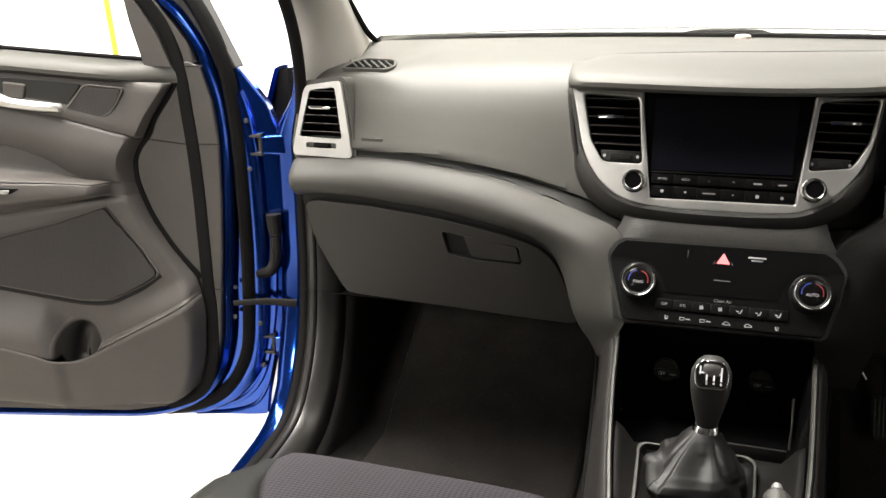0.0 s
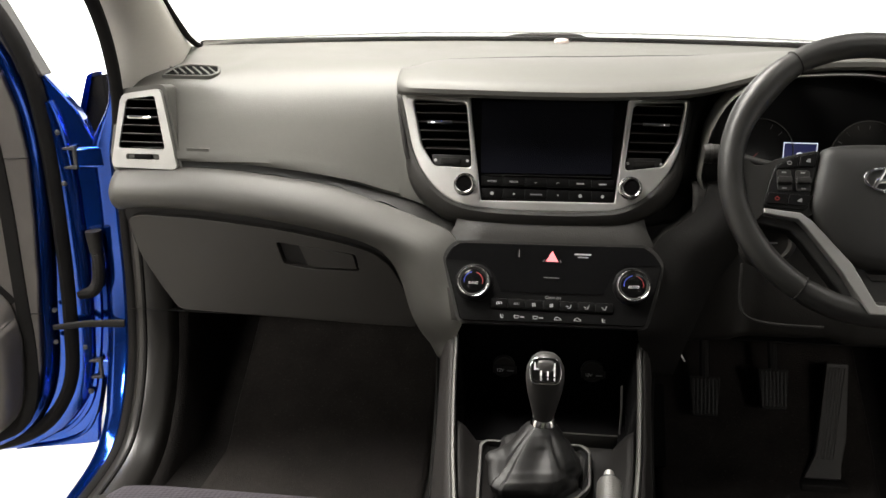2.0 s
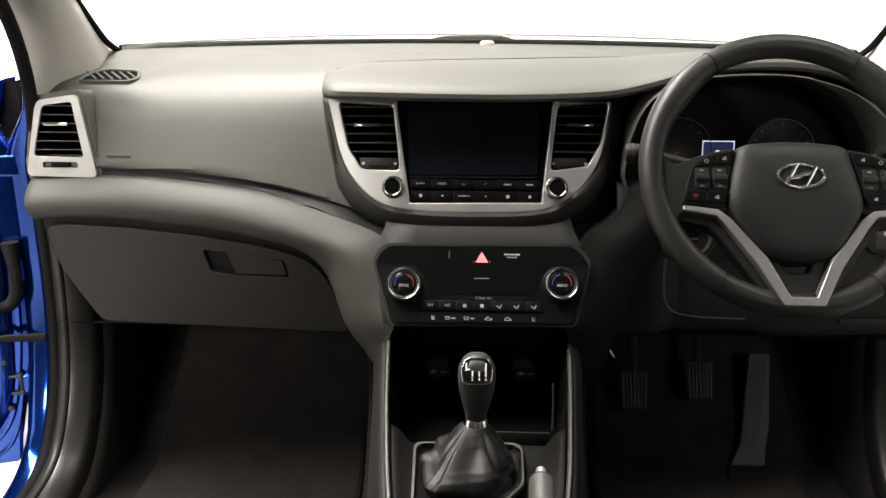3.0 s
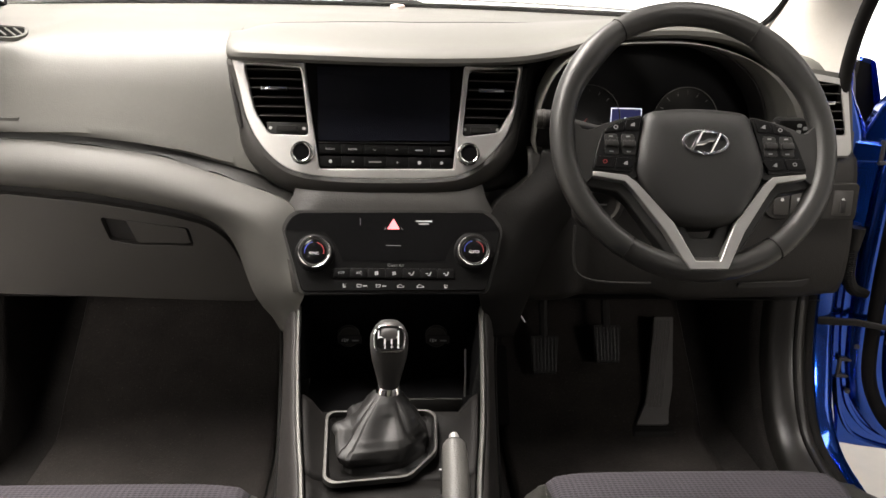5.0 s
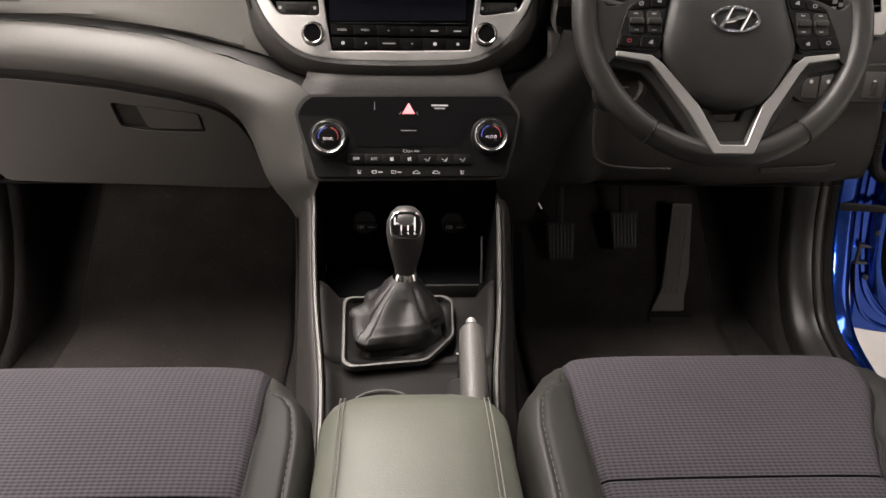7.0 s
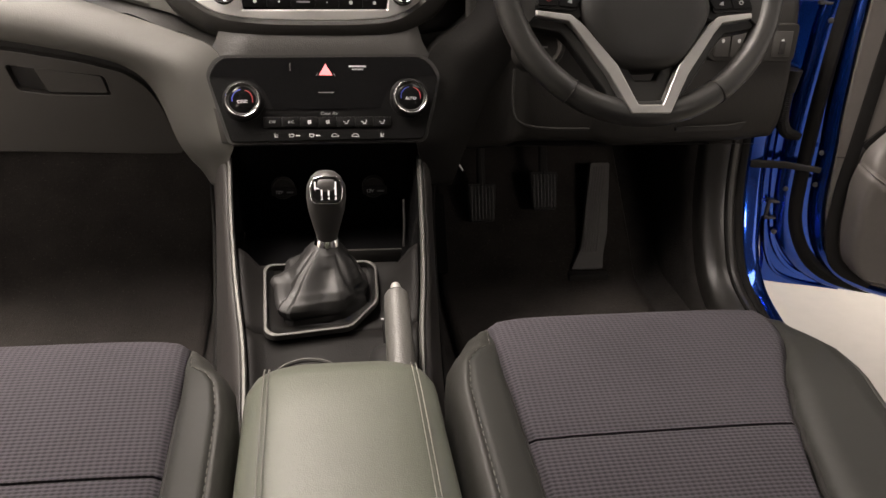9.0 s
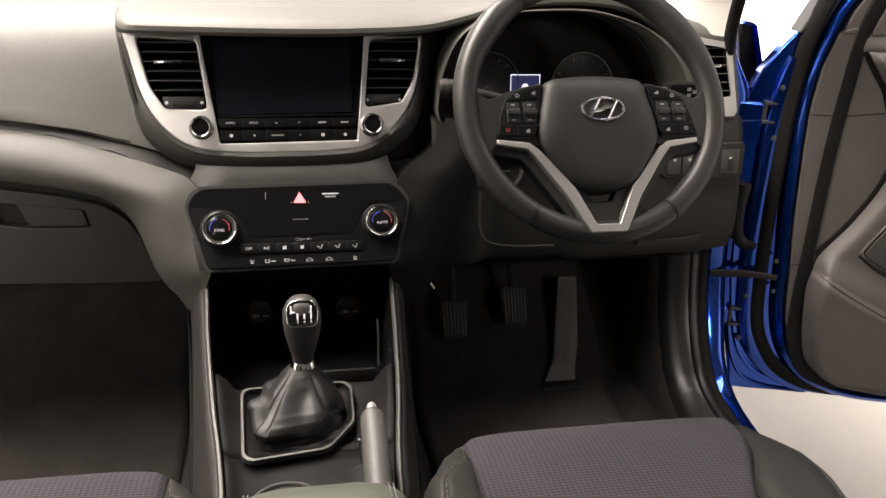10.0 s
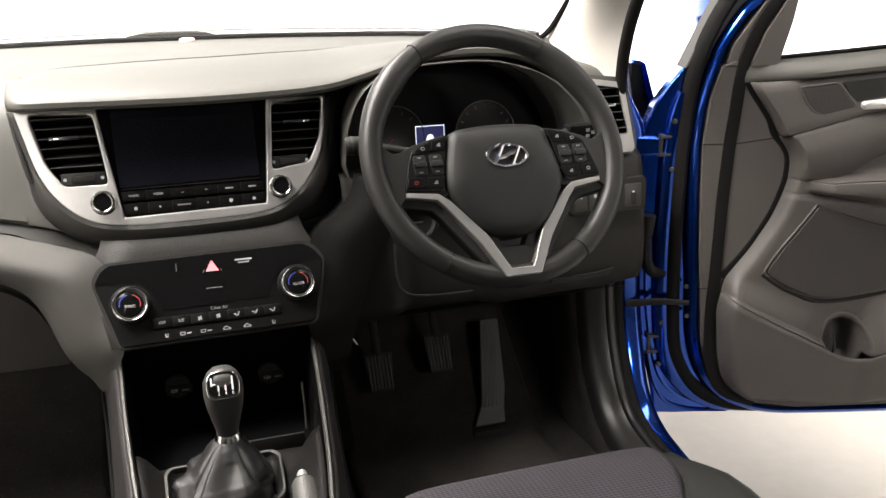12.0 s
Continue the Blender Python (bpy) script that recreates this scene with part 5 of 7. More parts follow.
def build_knob():
    rows = []
    for h, w, d in ((0.008, 0.0135, 0.0135), (0.018, 0.0155, 0.015), (0.035, 0.0195, 0.018), (0.055, 0.0240, 0.0205), (0.072, 0.0262, 0.0225), (0.086, 0.0256, 0.0225), (0.097, 0.0205, 0.0195), (0.104, 0.0145, 0.014), (0.107, 0.004, 0.004)):
        rows.append([LV @ Vector((w * math.copysign(abs(math.cos(a)) ** 0.75, math.cos(a)), d * math.copysign(abs(math.sin(a)) ** 0.75, math.sin(a)) + 0.004 * ss(0.06, 0.1, h), h)) for a in (2 * math.pi * j / 32 for j in range(32))])
    return grid(rows, close_v=True, cap=True)


knob = part("knob", build_knob(), surface("knob_plastic", (0.034, 0.032, 0.031), 0.42, vary=0.08, grain=0.1), gear, "dark grey gear knob")
KP = LV @ pose(0, -0.0105, 0.0895, 52, 0, 0)
pl = rounded([Vector((-0.0195, -0.0185)), Vector((0.0195, -0.0185)), Vector((0.0225, 0.004)), Vector((0.016, 0.0185)), Vector((-0.016, 0.0185)), Vector((-0.0225, 0.004))], 0.009, 4)
part("knob_rim", prism(pl, KP, 0.0058, -0.012), M_CHROME, knob, "bright rim of the shift pattern", bevel=0.0015)
face_ = part("knob_plate", prism([Vector((p.x * 0.87, p.y * 0.84 + 0.001)) for p in pl], KP, 0.0068, 0.004), M_KEYS, knob, "black shift pattern plate")
for x, z0 in ((-0.0145, 0.0), (-0.006, -0.0075), (0.003, -0.0075), (0.012, -0.0075)):
    part("shift_line", local_block(KP, x - 0.0010, x + 0.0010, z0, 0.0105, 0.0066, 0.0074), M_WHITE, face_)
part("shift_line", local_block(KP, -0.0152, 0.0128, 0.0012, 0.0030, 0.0066, 0.0074), M_WHITE, face_)
for i, x in enumerate((-0.006, 0.003, 0.012)):
    lettering("shift_text", "246"[i], 0.0060, KP @ pose(x, -0.0112, 0.0070), M_WHITE, face_)

# handbrake
hb = thing("handbrake", (0.075, 0.80, 0.65), "grey handbrake lever with a chrome release button", "handbrake")
pts = [Vector((0.0775, 0.884, 0.735)), Vector((0.0765, 0.85, 0.727)), Vector((0.074, 0.79, 0.712)), Vector((0.071, 0.70, 0.685))]
part("lever", tube(smooth_line(pts, 14), [0.0148, 0.0155, 0.0157, 0.0158] + [0.016] * 10, 20, squash=1.0), surface("handbrake_grip", (0.054, 0.052, 0.047), 0.5, vary=0.06, grain=0.3), hb, "pale grey grip")
part("button", tube([Vector((0.0777, 0.880, 0.735)), Vector((0.0779, 0.899, 0.7385)), Vector((0.078, 0.903, 0.739))], [0.0064, 0.0064, 0.0056], 12), M_SILVER, hb, "chrome button")
part("grip_cap", tube([Vector((0.0774, 0.8835, 0.7349)), Vector((0.0776, 0.8875, 0.7356))], [0.0142, 0.0128], 18), M_DARK, hb, "dark end cap")
part("boot", tube(smooth_line([(0.062, 0.882, 0.652), (0.063, 0.85, 0.664), (0.066, 0.78, 0.676), (0.07, 0.70, 0.668)], 12), [0.010, 0.017, 0.021, 0.024, 0.026, 0.028, 0.028, 0.028, 0.028, 0.028, 0.028, 0.028], 16), M_GAITER, hb, "black gaiter")
part("lever_slot", prism(rounded([Vector((0.066, 0.950)), Vector((0.100, 0.950)), Vector((0.098, 0.78)), Vector((0.064, 0.78))], 0.01), Matrix.Translation((0, 0, 0.6635)), 0.001, -0.02), M_VENT, console)
for x in (0.066, 0.086):
    part("slot_mark", block(x - 0.0018, x + 0.0018, 0.938, 0.942, 0.6650, 0.6656), M_PRINT_DIM, console)

# ---- seats ----
def build_seat(cx, so, dy, half=0.183):
    """A front seat; so is the side of the door. The cloth panel narrows to the rear on that side."""
    seat = thing("front_seat", (cx, 0.55, 0.40), "front car seat cushion in purple-grey woven cloth with dark side bolsters", "car seat", "front seats")
    wo = lambda y: interp([(0.20, 0.070), (0.535, 0.086), (0.593, 0.100), (0.638, 0.112), (0.697, 0.132), (0.78, 0.167), (0.83, 0.176), (0.90, 0.178)], y)
    wi = lambda y: half - 0.004 * ss(0.80, 0.87, y)

    def pad(name, prof):
        rows = []
        for i in range(29):
            t = -1 + 2 * i / 28
            e = abs(t)
            row = []
            for y, z in prof:
                x = t * (wo(y) if t * so > 0 else wi(y))
                corner = (0.007 if t * so > 0 else 0.010) * e ** 9
                row.append(Vector((cx + x, y + dy - corner * ss(0.72, 0.86, y), z - 0.003 * e ** 4 - 0.006 * ss(0.93, 1.0, e))))
            rows.append(smooth_line(row, 30))
        return solid(part(name, grid(rows), M_CLOTH, seat, "woven cloth panel"), 0.01)

    pad("front_pad", [(0.6412, 0.708), (0.6415, 0.7178), (0.645, 0.7212), (0.70, 0.725), (0.78, 0.728), (0.838, 0.724), (0.861, 0.711), (0.872, 0.688), (0.875, 0.64), (0.87, 0.56)])
    pad("rear_pad", [(0.20, 0.69), (0.35, 0.698), (0.45, 0.705), (0.55, 0.716), (0.61, 0.7202), (0.637, 0.7204), (0.6407, 0.7178), (0.6410, 0.708)])
    for s in (-1, 1):
        outside = s == so
        rows, split, rows2 = [], [], []
        for k in range(34):
            y = 0.20 + (0.873 - 0.20) * k / 33
            x0 = (wo(y) if outside else wi(y)) - 0.003
            if outside:
                x1 = interp([(0.20, 0.225), (0.637, 0.226), (0.70, 0.232), (0.75, 0.227), (0.78, 0.216), (0.80, 0.206), (0.82, 0.199), (0.873, 0.190)], y)
                xs_ = x0 + (x1 - x0) * 0.80
                f = ss(0.70, 0.85, y)
            else:
                x1 = interp([(0.20, 0.250), (0.70, 0.248), (0.776, 0.240), (0.80, 0.230), (0.828, 0.214), (0.856, 0.199), (0.873, 0.185)], y)
                xs_ = x0 + (x1 - x0) * interp([(0.20, 0.62), (0.70, 0.66), (0.75, 0.62), (0.77, 0.45), (0.785, 0.15), (0.864, 0.05)], y)
                f = ss(0.76, 0.864, y)
            x1 = max(x1, x0 + 0.006)
            xs_ = min(max(xs_, x0 + 0.003), x1 - 0.002)
            lift = 0.013 * (1 - f) + 0.012 * ss(0.5, 0.26, y)
            zt = 0.721 - 0.006 * f - interp([(0.78, 0.0), (0.838, 0.004), (0.861, 0.018), (0.873, 0.042)], y)
            hgt = lambda x: zt + lift * math.sin(math.pi * min(1.0, 0.12 + 0.66 * (x - x0) / (x1 - x0)))
            inner = [Vector((x0, zt - 0.03)), Vector((x0, zt - 0.006))] + [Vector((x0 + (xs_ - x0) * q, hgt(x0 + (xs_ - x0) * q))) for q in (0.1, 0.3, 0.55, 0.8, 1.0)]
            top = hgt(xs_)
            outer = [Vector((xs_, top)), Vector((xs_ + (x1 - xs_) * 0.3, top - 0.002)), Vector((xs_ + (x1 - xs_) * 0.7, top - 0.012)), Vector((x1 - 0.001, top - 0.034)), Vector((x1, top - 0.07)), Vector((x1 - 0.012, top - 0.15))]
            rows.append([Vector((cx + s * p.x, y + dy, p.y)) for p in inner])
            rows2.append([Vector((cx + s * p.x, y + dy, p.y)) for p in outer])
            split.append(Vector((cx + s * xs_, y + dy, top + 0.0006)))
        rows.append([v + Vector((0, 0.001, -0.06)) for v in rows[-1]])
        rows2.append([v + Vector((-s * 0.004, 0.001, -0.06)) for v in rows2[-1]])
        bo = part("bolster", grid(rows), M_BOLSTER, seat, "dark cloth side bolster", smooth=60)
        solid(bo, 0.004)
        solid(part("bolster_side", grid(rows2), M_SIDE, bo, "grey leatherette side of the bolster", smooth=60), 0.004)
        for k in range(0, 0 if outside else 62):
            a = k / 62 * 32
            p, q = split[int(a)].lerp(split[int(a) + 1], a % 1), split[int(a)].lerp(split[int(a) + 1], min(1, a % 1 + 0.30))
            part("stitch", tube([p, q], 0.0006, 4), M_THREAD, bo)
        part("piping", tube([Vector((cx + s * ((wo(y) if outside else wi(y)) - 0.002), y + dy - 0.004 * ss(0.78, 0.86, y), 0.7165 - 0.016 * ss(0.78, 0.85, y))) for y in [0.22 + 0.61 * k / 30 for k in range(31)]], 0.0028, 6), M_BLACK, seat)
    part("seat_base", block(cx - 0.215, cx + 0.215, 0.30, 0.82, 0.46, 0.66, 0.03), M_BOLSTER, seat)
    # unseen backrest, added to block light from behind the seats
    rows = []
    for k in range(14):
        t = k / 13
        yb, zb = 0.19 - 0.30 * t, 0.66 + 0.66 * t
        hw = 0.235 - 0.03 * ss(0.6, 1, t)
        rows.append([Vector((cx + hw * u, yb + dy + (0.03 * (1 - u * u) if v else 0) - (0.0 if v else 0.12), zb + 0.02 * (1 - u * u) * ss(0.8, 1, t))) for u, v in ((-1, 0), (-1, 1), (-0.8, 1), (-0.4, 1), (0, 1), (0.4, 1), (0.8, 1), (1, 1), (1, 0))])
    part("backrest", grid(rows, close_v=True, cap=True), M_CLOTH, seat, "woven cloth backrest, out of view, blocks light from behind", bevel=0.02)
    for x in (-0.19, 0.19):
        part("seat_rail", block(cx + x - 0.02, cx + x + 0.02, 0.25, 0.84, 0.395, 0.47, 0.004), M_STEEL, seat)
    return seat


build_seat(-0.345, -1, -0.016, 0.190)
build_seat(0.363, 1, 0.0)
buckle = thing("seatbelt_buckle", (0.118, 0.60, 0.66), "black seat belt buckle with a red release button beside the armrest", "seat belt")
part("buckle_body", block(0.104, 0.130, 0.535, 0.575, 0.62, 0.690, 0.005), M_BLACK, buckle)
part("release_button", block(0.107, 0.127, 0.545, 0.574, 0.690, 0.697, 0.003), M_RED, buckle, "red button")
part("buckle_stalk", tube([(0.117, 0.555, 0.63), (0.118, 0.54, 0.52), (0.118, 0.53, 0.44)], 0.012, 8), M_BLACK, buckle)

# ---- floor, mats, pedals ----
def floor_z(x, y):
    z = 0.385 + 0.80 * max(0.0, y - 1.43) * ss(1.40, 1.50, y)
    z += 0.11 * (1 - ss(0.13, 0.21, abs(x)))
    z += 0.05 * ss(0.64, 0.72, abs(x))
    return z


rows = [[Vector((x, y, floor_z(x, y))) for x in [-0.745 + 1.49 * i / 60 for i in range(61)]] for y in [-0.6 + 2.62 * j / 60 for j in range(61)]]
tagged(solid(part("floor", grid(rows), M_CARPET), 0.01), "dark carpeted car floor", "floor", kind="structure")


def build_mat(x0, x1, label):
    mat_ob = thing("floor_mat", ((x0 + x1) / 2, 1.2, 0.4), label, "floor mat", "floor mats")
    rows = []
    for j in range(34):
        y = 0.88 + (1.80 - 0.88) * j / 33
        e = 0.03 * ss(1.70, 1.80, y) + 0.02 * ss(0.94, 0.88, y)
        rows.append([Vector((x, y, floor_z(x, y) + 0.012 + 0.002 * math.sin(9 * x + 5 * y))) for x in [x0 + e + (x1 - x0 - 2 * e) * i / 24 for i in range(25)]])
    edge = [r[0] for r in rows] + rows[-1][1:-1] + [r[-1] for r in reversed(rows)] + list(reversed(rows[0][1:-1]))
    solid(part("mat_surface", grid(rows), M_MAT, mat_ob), 0.008)
    part("binding", tube(edge, 0.004, 6, closed=True), M_BLACK, mat_ob)


build_mat(-0.63, -0.215, "dark brown-black carpet mat lying in the passenger footwell")
build_mat(0.225, 0.63, "black carpet mat lying in the driver's footwell")


def build_pedal(name, label, x0, x1, y, z0, z1, lean):
    th = thing(name, ((x0 + x1) / 2, y, z0), label, "pedal")
    m = Matrix.Translation(((x0 + x1) / 2, y, (z0 + z1) / 2)) @ pose(0, 0, 0, 90 - lean, 0, 0)
    w, h = (x1 - x0) / 2, (z1 - z0) / 2 / math.cos(radians(lean))
    pad = part("pad", prism(rounded([Vector((-w * 0.8, -h)), Vector((w * 0.8, -h)), Vector((w, h)), Vector((-w, h))], 0.006, 3), m, 0.006, -0.006), M_BLACK, th, "ribbed rubber pad", bevel=0.002)
    for k in range(7):
        xx = -w * 0.72 + w * 1.44 * k / 6
        part("rib", local_block(m, xx - 0.0016, xx + 0.0016, -h * 0.85, h * 0.85, 0.004, 0.009, 0.0008), M_LOWER, pad)
    part("arm", tube(smooth_line([((x0 + x1) / 2, y + 0.008, z1 - 0.02), ((x0 + x1) / 2, y + 0.05, z1 + 0.06), ((x0 + x1) / 2 - 0.01, y + 0.06, 0.80)], 12), 0.009, 8), M_BLACK, th)
    return th


build_pedal("clutch_pedal", "clutch pedal with a ribbed black pad", 0.283, 0.343, 1.515, 0.514, 0.583, 28)
build_pedal("brake_pedal", "brake pedal with a ribbed black pad", 0.414, 0.473, 1.53, 0.531, 0.600, 28)
acc = thing("accelerator_pedal", (0.535, 1.455, 0.41), "long dark ribbed accelerator pedal hinged on the floor", "pedal")
a0, a1 = Vector((0.529, 1.452, 0.422)), Vector((0.5725, 1.582, 0.602))
axis = (a1 - a0).normalized()
am = Matrix((Vector((1, 0, 0)), axis, Vector((1, 0, 0)).cross(axis).normalized())).transposed().to_4x4()
am.translation = a0
L = (a1 - a0).length
ap = [Vector((-0.034, 0.0)), Vector((0.034, 0.0)), Vector((0.031, 0.12 * L)), Vector((0.033, 0.27 * L)), Vector((0.034, 0.33 * L)), Vector((0.0205, L)), Vector((-0.0205, L)), Vector((-0.0185, 0.2 * L))]
pad = part("pad", prism(rounded(ap, 0.004, 2), am, 0.008, -0.008), surface("pedal_rubber", (0.055, 0.051, 0.047), 0.6, vary=0.15), acc, "ribbed rubber pad", bevel=0.002)
for k in range(6):
    xx = -0.0145 + 0.0058 * k
    part("rib", local_block(am, xx - 0.0011, xx + 0.0011, 0.16 * L, 0.96 * L, 0.006, 0.0100, 0.0005), M_TRIM, pad)
part("hinge_foot", block(0.490, 0.575, 1.435, 1.465, 0.392, 0.418, 0.004), M_BLACK, acc)
rest = thing("footrest", (0.235, 1.45, 0.42), "dark grey footrest beside the console", "footrest")
part("rest_plate", prism(rounded([Vector((0.207, 0.0)), Vector((0.240, 0.0)), Vector((0.236, 0.16)), Vector((0.215, 0.16))], 0.008), plane_m((0, 1.44, 0.43), (0, 0.5, 0.75)), 0.01, -0.01), M_VENT, rest, bevel=0.003)
bolt = thing("bonnet_release", (0.69, 1.44, 0.74), "black bonnet release lever on the driver's side panel", "lever")
part("lever", tube([(0.690, 1.44, 0.74), (0.698, 1.425, 0.70), (0.704, 1.42, 0.625)], [0.005, 0.006, 0.007], 8), M_DARK, bolt)
part("lever_tip", tube([(0.704, 1.415, 0.630), (0.705, 1.408, 0.614)], 0.0065, 8), M_STEEL, bolt)
key = thing("column_lever", (0.235, 1.45, 0.66), "thin metal rod of the steering adjustment under the dashboard", "lever")
part("rod", tube([(0.222, 1.40, 0.712), (0.227, 1.40, 0.704), (0.248, 1.40, 0.671)], 0.0018, 6), M_STEEL, key)

# ---- car body ----
body = thing("car", (0, 1.0, 0.3), "blue car with both front doors wide open, pale pillar trim", "car")
APER = [(0.62, 1.600), (0.80, 1.560), (1.00, 1.465), (1.18, 1.355), (1.28, 1.268), (1.345, 1.17), (1.372, 1.08), (1.378, 0.98), (1.378, 0.88), (1.374, 0.76), (1.355, 0.64), (1.31, 0.545), (1.25, 0.492), (1.13, 0.470), (0.90, 0.462), (0.4, 0.460), (-0.15, 0.460)]
curve = smooth_line([(0, y, z) for y, z in APER], 120)


def aperture_rows(s, sections, taper=False):
    rows = []
    for i, p in enumerate(curve):
        a, b = curve[max(0, i - 1)], curve[min(len(curve) - 1, i + 1)]
        t = (b - a).normalized()
        n = Vector((0, -t.z, t.y))
        if n.y < 0 and n.z > 0:
            n = -n
        if p.z > 1.2 and n.z < 0:
            n = -n
        if p.z < 1.2 and n.y < -0.2:
            n = -n
        if p.z < 0.52 and n.z > 0:
            n = -n
        lean = 0.17 * max(0.0, p.z - 1.02)
        f = (1 - 0.85 * ss(1.02, 1.13, p.z)) * (1 - (1 - interp([(1.05, 0.5), (1.18, 0.70), (1.30, 0.78), (1.36, 1.0)], p.y)) * ss(0.68, 0.54, p.z)) if taper else 1.0
        rows.append([Vector((s * (0.772 + (x - 0.772) * f - lean), p.y + n.y * o * f, p.z + n.z * o * f)) for x, o in sections])
    return rows


def arch_z(low, d):
    """The lower edge of the body side, lifted over a wheel."""
    return max(low, 0.335 + math.sqrt(0.385 ** 2 - d * d)) if abs(d) < 0.385 else low


for s in (-1, 1):
    solid(part("door_aperture", grid(aperture_rows(s, [(0.772, 0.004), (0.784, 0.0), (0.806, 0.001), (0.820, 0.006), (0.828, 0.018), (0.832, 0.05)], True)), M_BLUE, body, "glossy blue door aperture"), 0.004)
    part("door_seal", tube([r[0] for r in aperture_rows(s, [(0.765, -0.002)])], 0.011, 10), M_RUBBER, body, "black rubber door seal")
    # grey inner trim along the opening: kick panel and sill cover
    rr = aperture_rows(s, [(0.758, -0.004), (0.745, -0.008), (0.728, -0.006), (0.708, 0.006), (0.694, 0.03), (0.688, 0.07), (0.685, 0.16), (0.682, 0.40)])
    part("kick_seam", tube([r[0] for r in aperture_rows(s, [(0.738, -0.012)])][40:], 0.0035, 6), M_RUBBER, body)
    start = next(i for i, p in enumerate(curve) if p.z < 1.0)
    solid(part("footwell_side", grid([r[4:] for r in rr[start:]]), M_CARPET, body, "dark carpet on the footwell side"), 0.004)
    solid(part("kick_panel", grid([r[:5] for r in rr[start:]]), M_KICK, body, "dark grey kick panel and sill cover"), 0.004)
    rows = []
    for k in range(24):
        t = k / 23
        base_o, base_i = Vector((s * 0.757, 1.40, 1.10)), Vector((s * 0.712, 1.64, 1.165))
        p1o, p1i = Vector((s * 0.742, 1.318, 1.277)), Vector((s * 0.700, 1.475, 1.277))
        top_o, top_i = Vector((s * 0.655, 0.80, 1.565)), Vector((s * 0.615, 0.92, 1.585))
        po = smooth_line([base_o, p1o, top_o], 24)[k]
        pi_ = smooth_line([base_i, p1i, top_i], 24)[k]
        row = []
        for j in range(9):
            u = j / 8
            q = po.lerp(pi_, u)
            q += Vector((-s * 0.030, -0.016, -0.004)) * math.sin(math.pi * u) ** 0.8
            row.append(q)
        rows.append([po + Vector((s * 0.02, 0.02, 0))] + row + [pi_ + Vector((s * 0.01, 0.02, 0.01))])
    solid(part("pillar_trim", grid(rows), M_PILLAR, body, "pale grey windscreen pillar trim"), 0.004)
    # black edge of the glass next to the pillar
    edge = smooth_line([(s * 0.700, 1.622, 1.192), (s * 0.703, 1.575, 1.212), (s * 0.702, 1.50, 1.264), (s * 0.695, 1.43, 1.31), (s * 0.62, 0.94, 1.59)], 30)
    part("glass_edge", tube(edge, 0.006, 8), M_RUBBER, body)
    # front wing
    rows = []
    for k in range(40):
        y = 1.60 + 1.375 * k / 39
        rows.append([Vector((s * x, y, z)) for x, z in ((0.80, 1.118 - 0.05 * ss(1.5, 2.4, y)), (0.86, 1.090 - 0.04 * ss(1.5, 2.4, y)), (0.90, 1.045), (0.915, 0.95), (0.915, max(0.75, arch_z(0.47, y - 2.20))), (0.905, arch_z(0.47, y - 2.20)))])
    solid(part("front_wing", grid(rows), M_BLUE, body, "blue front wing"), 0.003)
    # upright rear edge of the wing, with a black block in the gap behind it
    FIN = Matrix(((1, 0, 0, 0), (0, 0, -1, 1.49), (0, 1, 0, 0), (0, 0, 0, 1)))
    part("wing_corner", prism([Vector((s * x, z)) for x, z in ((0.894, 1.070), (0.8675, 1.146), (0.856, 1.152), (0.858, 1.145), (0.882, 1.062), (0.884, 0.96), (0.896, 0.96))], FIN, 0.008, -0.03), M_BLUE, body)
    part("wing_gap_block", prism([Vector((s * x, z)) for x, z in ((0.883, 1.060), (0.860, 1.142), (0.840, 1.148), (0.830, 0.94), (0.883, 0.94))], FIN, 0.004, -0.03), M_RUBBER, body)
    # hinge pillar face, behind the hinges
    rows = [[Vector((s * 0.835, 1.425, z)), Vector((s * 0.86, 1.44, z)), Vector((s * 0.90, 1.455, z)), Vector((s * 0.912, 1.47, z))] for z in (0.545, 0.7, 0.9, 1.0)]
    solid(part("hinge_pillar", grid(rows), M_BLUE, body), 0.004)
    # rear part of the side, closed
    part("sill_outer", block(s * 0.70 if s > 0 else -0.778, 0.778 if s > 0 else -0.70, -1.4, 1.42, 0.30, 0.446, 0.02), M_BLUE, body)
    # unseen pillar, made wide and black so the doors' shut faces reflect dark
    part("dark_reflection_pillar", block(s * 0.66 if s > 0 else -0.92, 0.92 if s > 0 else -0.66, -0.30, -0.14, 0.36, 1.15, 0.02), M_RUBBER, body)
    part("pillar_upper", block(s * 0.64 if s > 0 else -0.72, 0.72 if s > 0 else -0.64, -0.30, -0.16, 1.14, 1.60, 0.02), M_TRIM, body)
    # unseen flank, set wider so the doors' shut faces reflect it
    rows = []
    for k in range(40):
        y = -0.20 - 1.36 * k / 39
        tail = 0.10 * ss(-1.15, -1.56, y)
        low = arch_z(0.33, y + 1.05)
        prof = [(0.76, 1.130), (0.84, 1.118), (0.915, 1.085), (0.945, 1.02), (0.955, 0.86), (0.950, 0.74), (0.945, max(0.50, low)), (0.925, low), (0.89, low)]
        rows.append([Vector((s * (x - tail), y, z)) for x, z in prof])
    rows.insert(0, [Vector((s * 0.76, -0.20, v.z)) for v in rows[0]])
    solid(part("rear_side", grid(rows), M_BLUE, body, "blue rear door and rear wing"), 0.006)
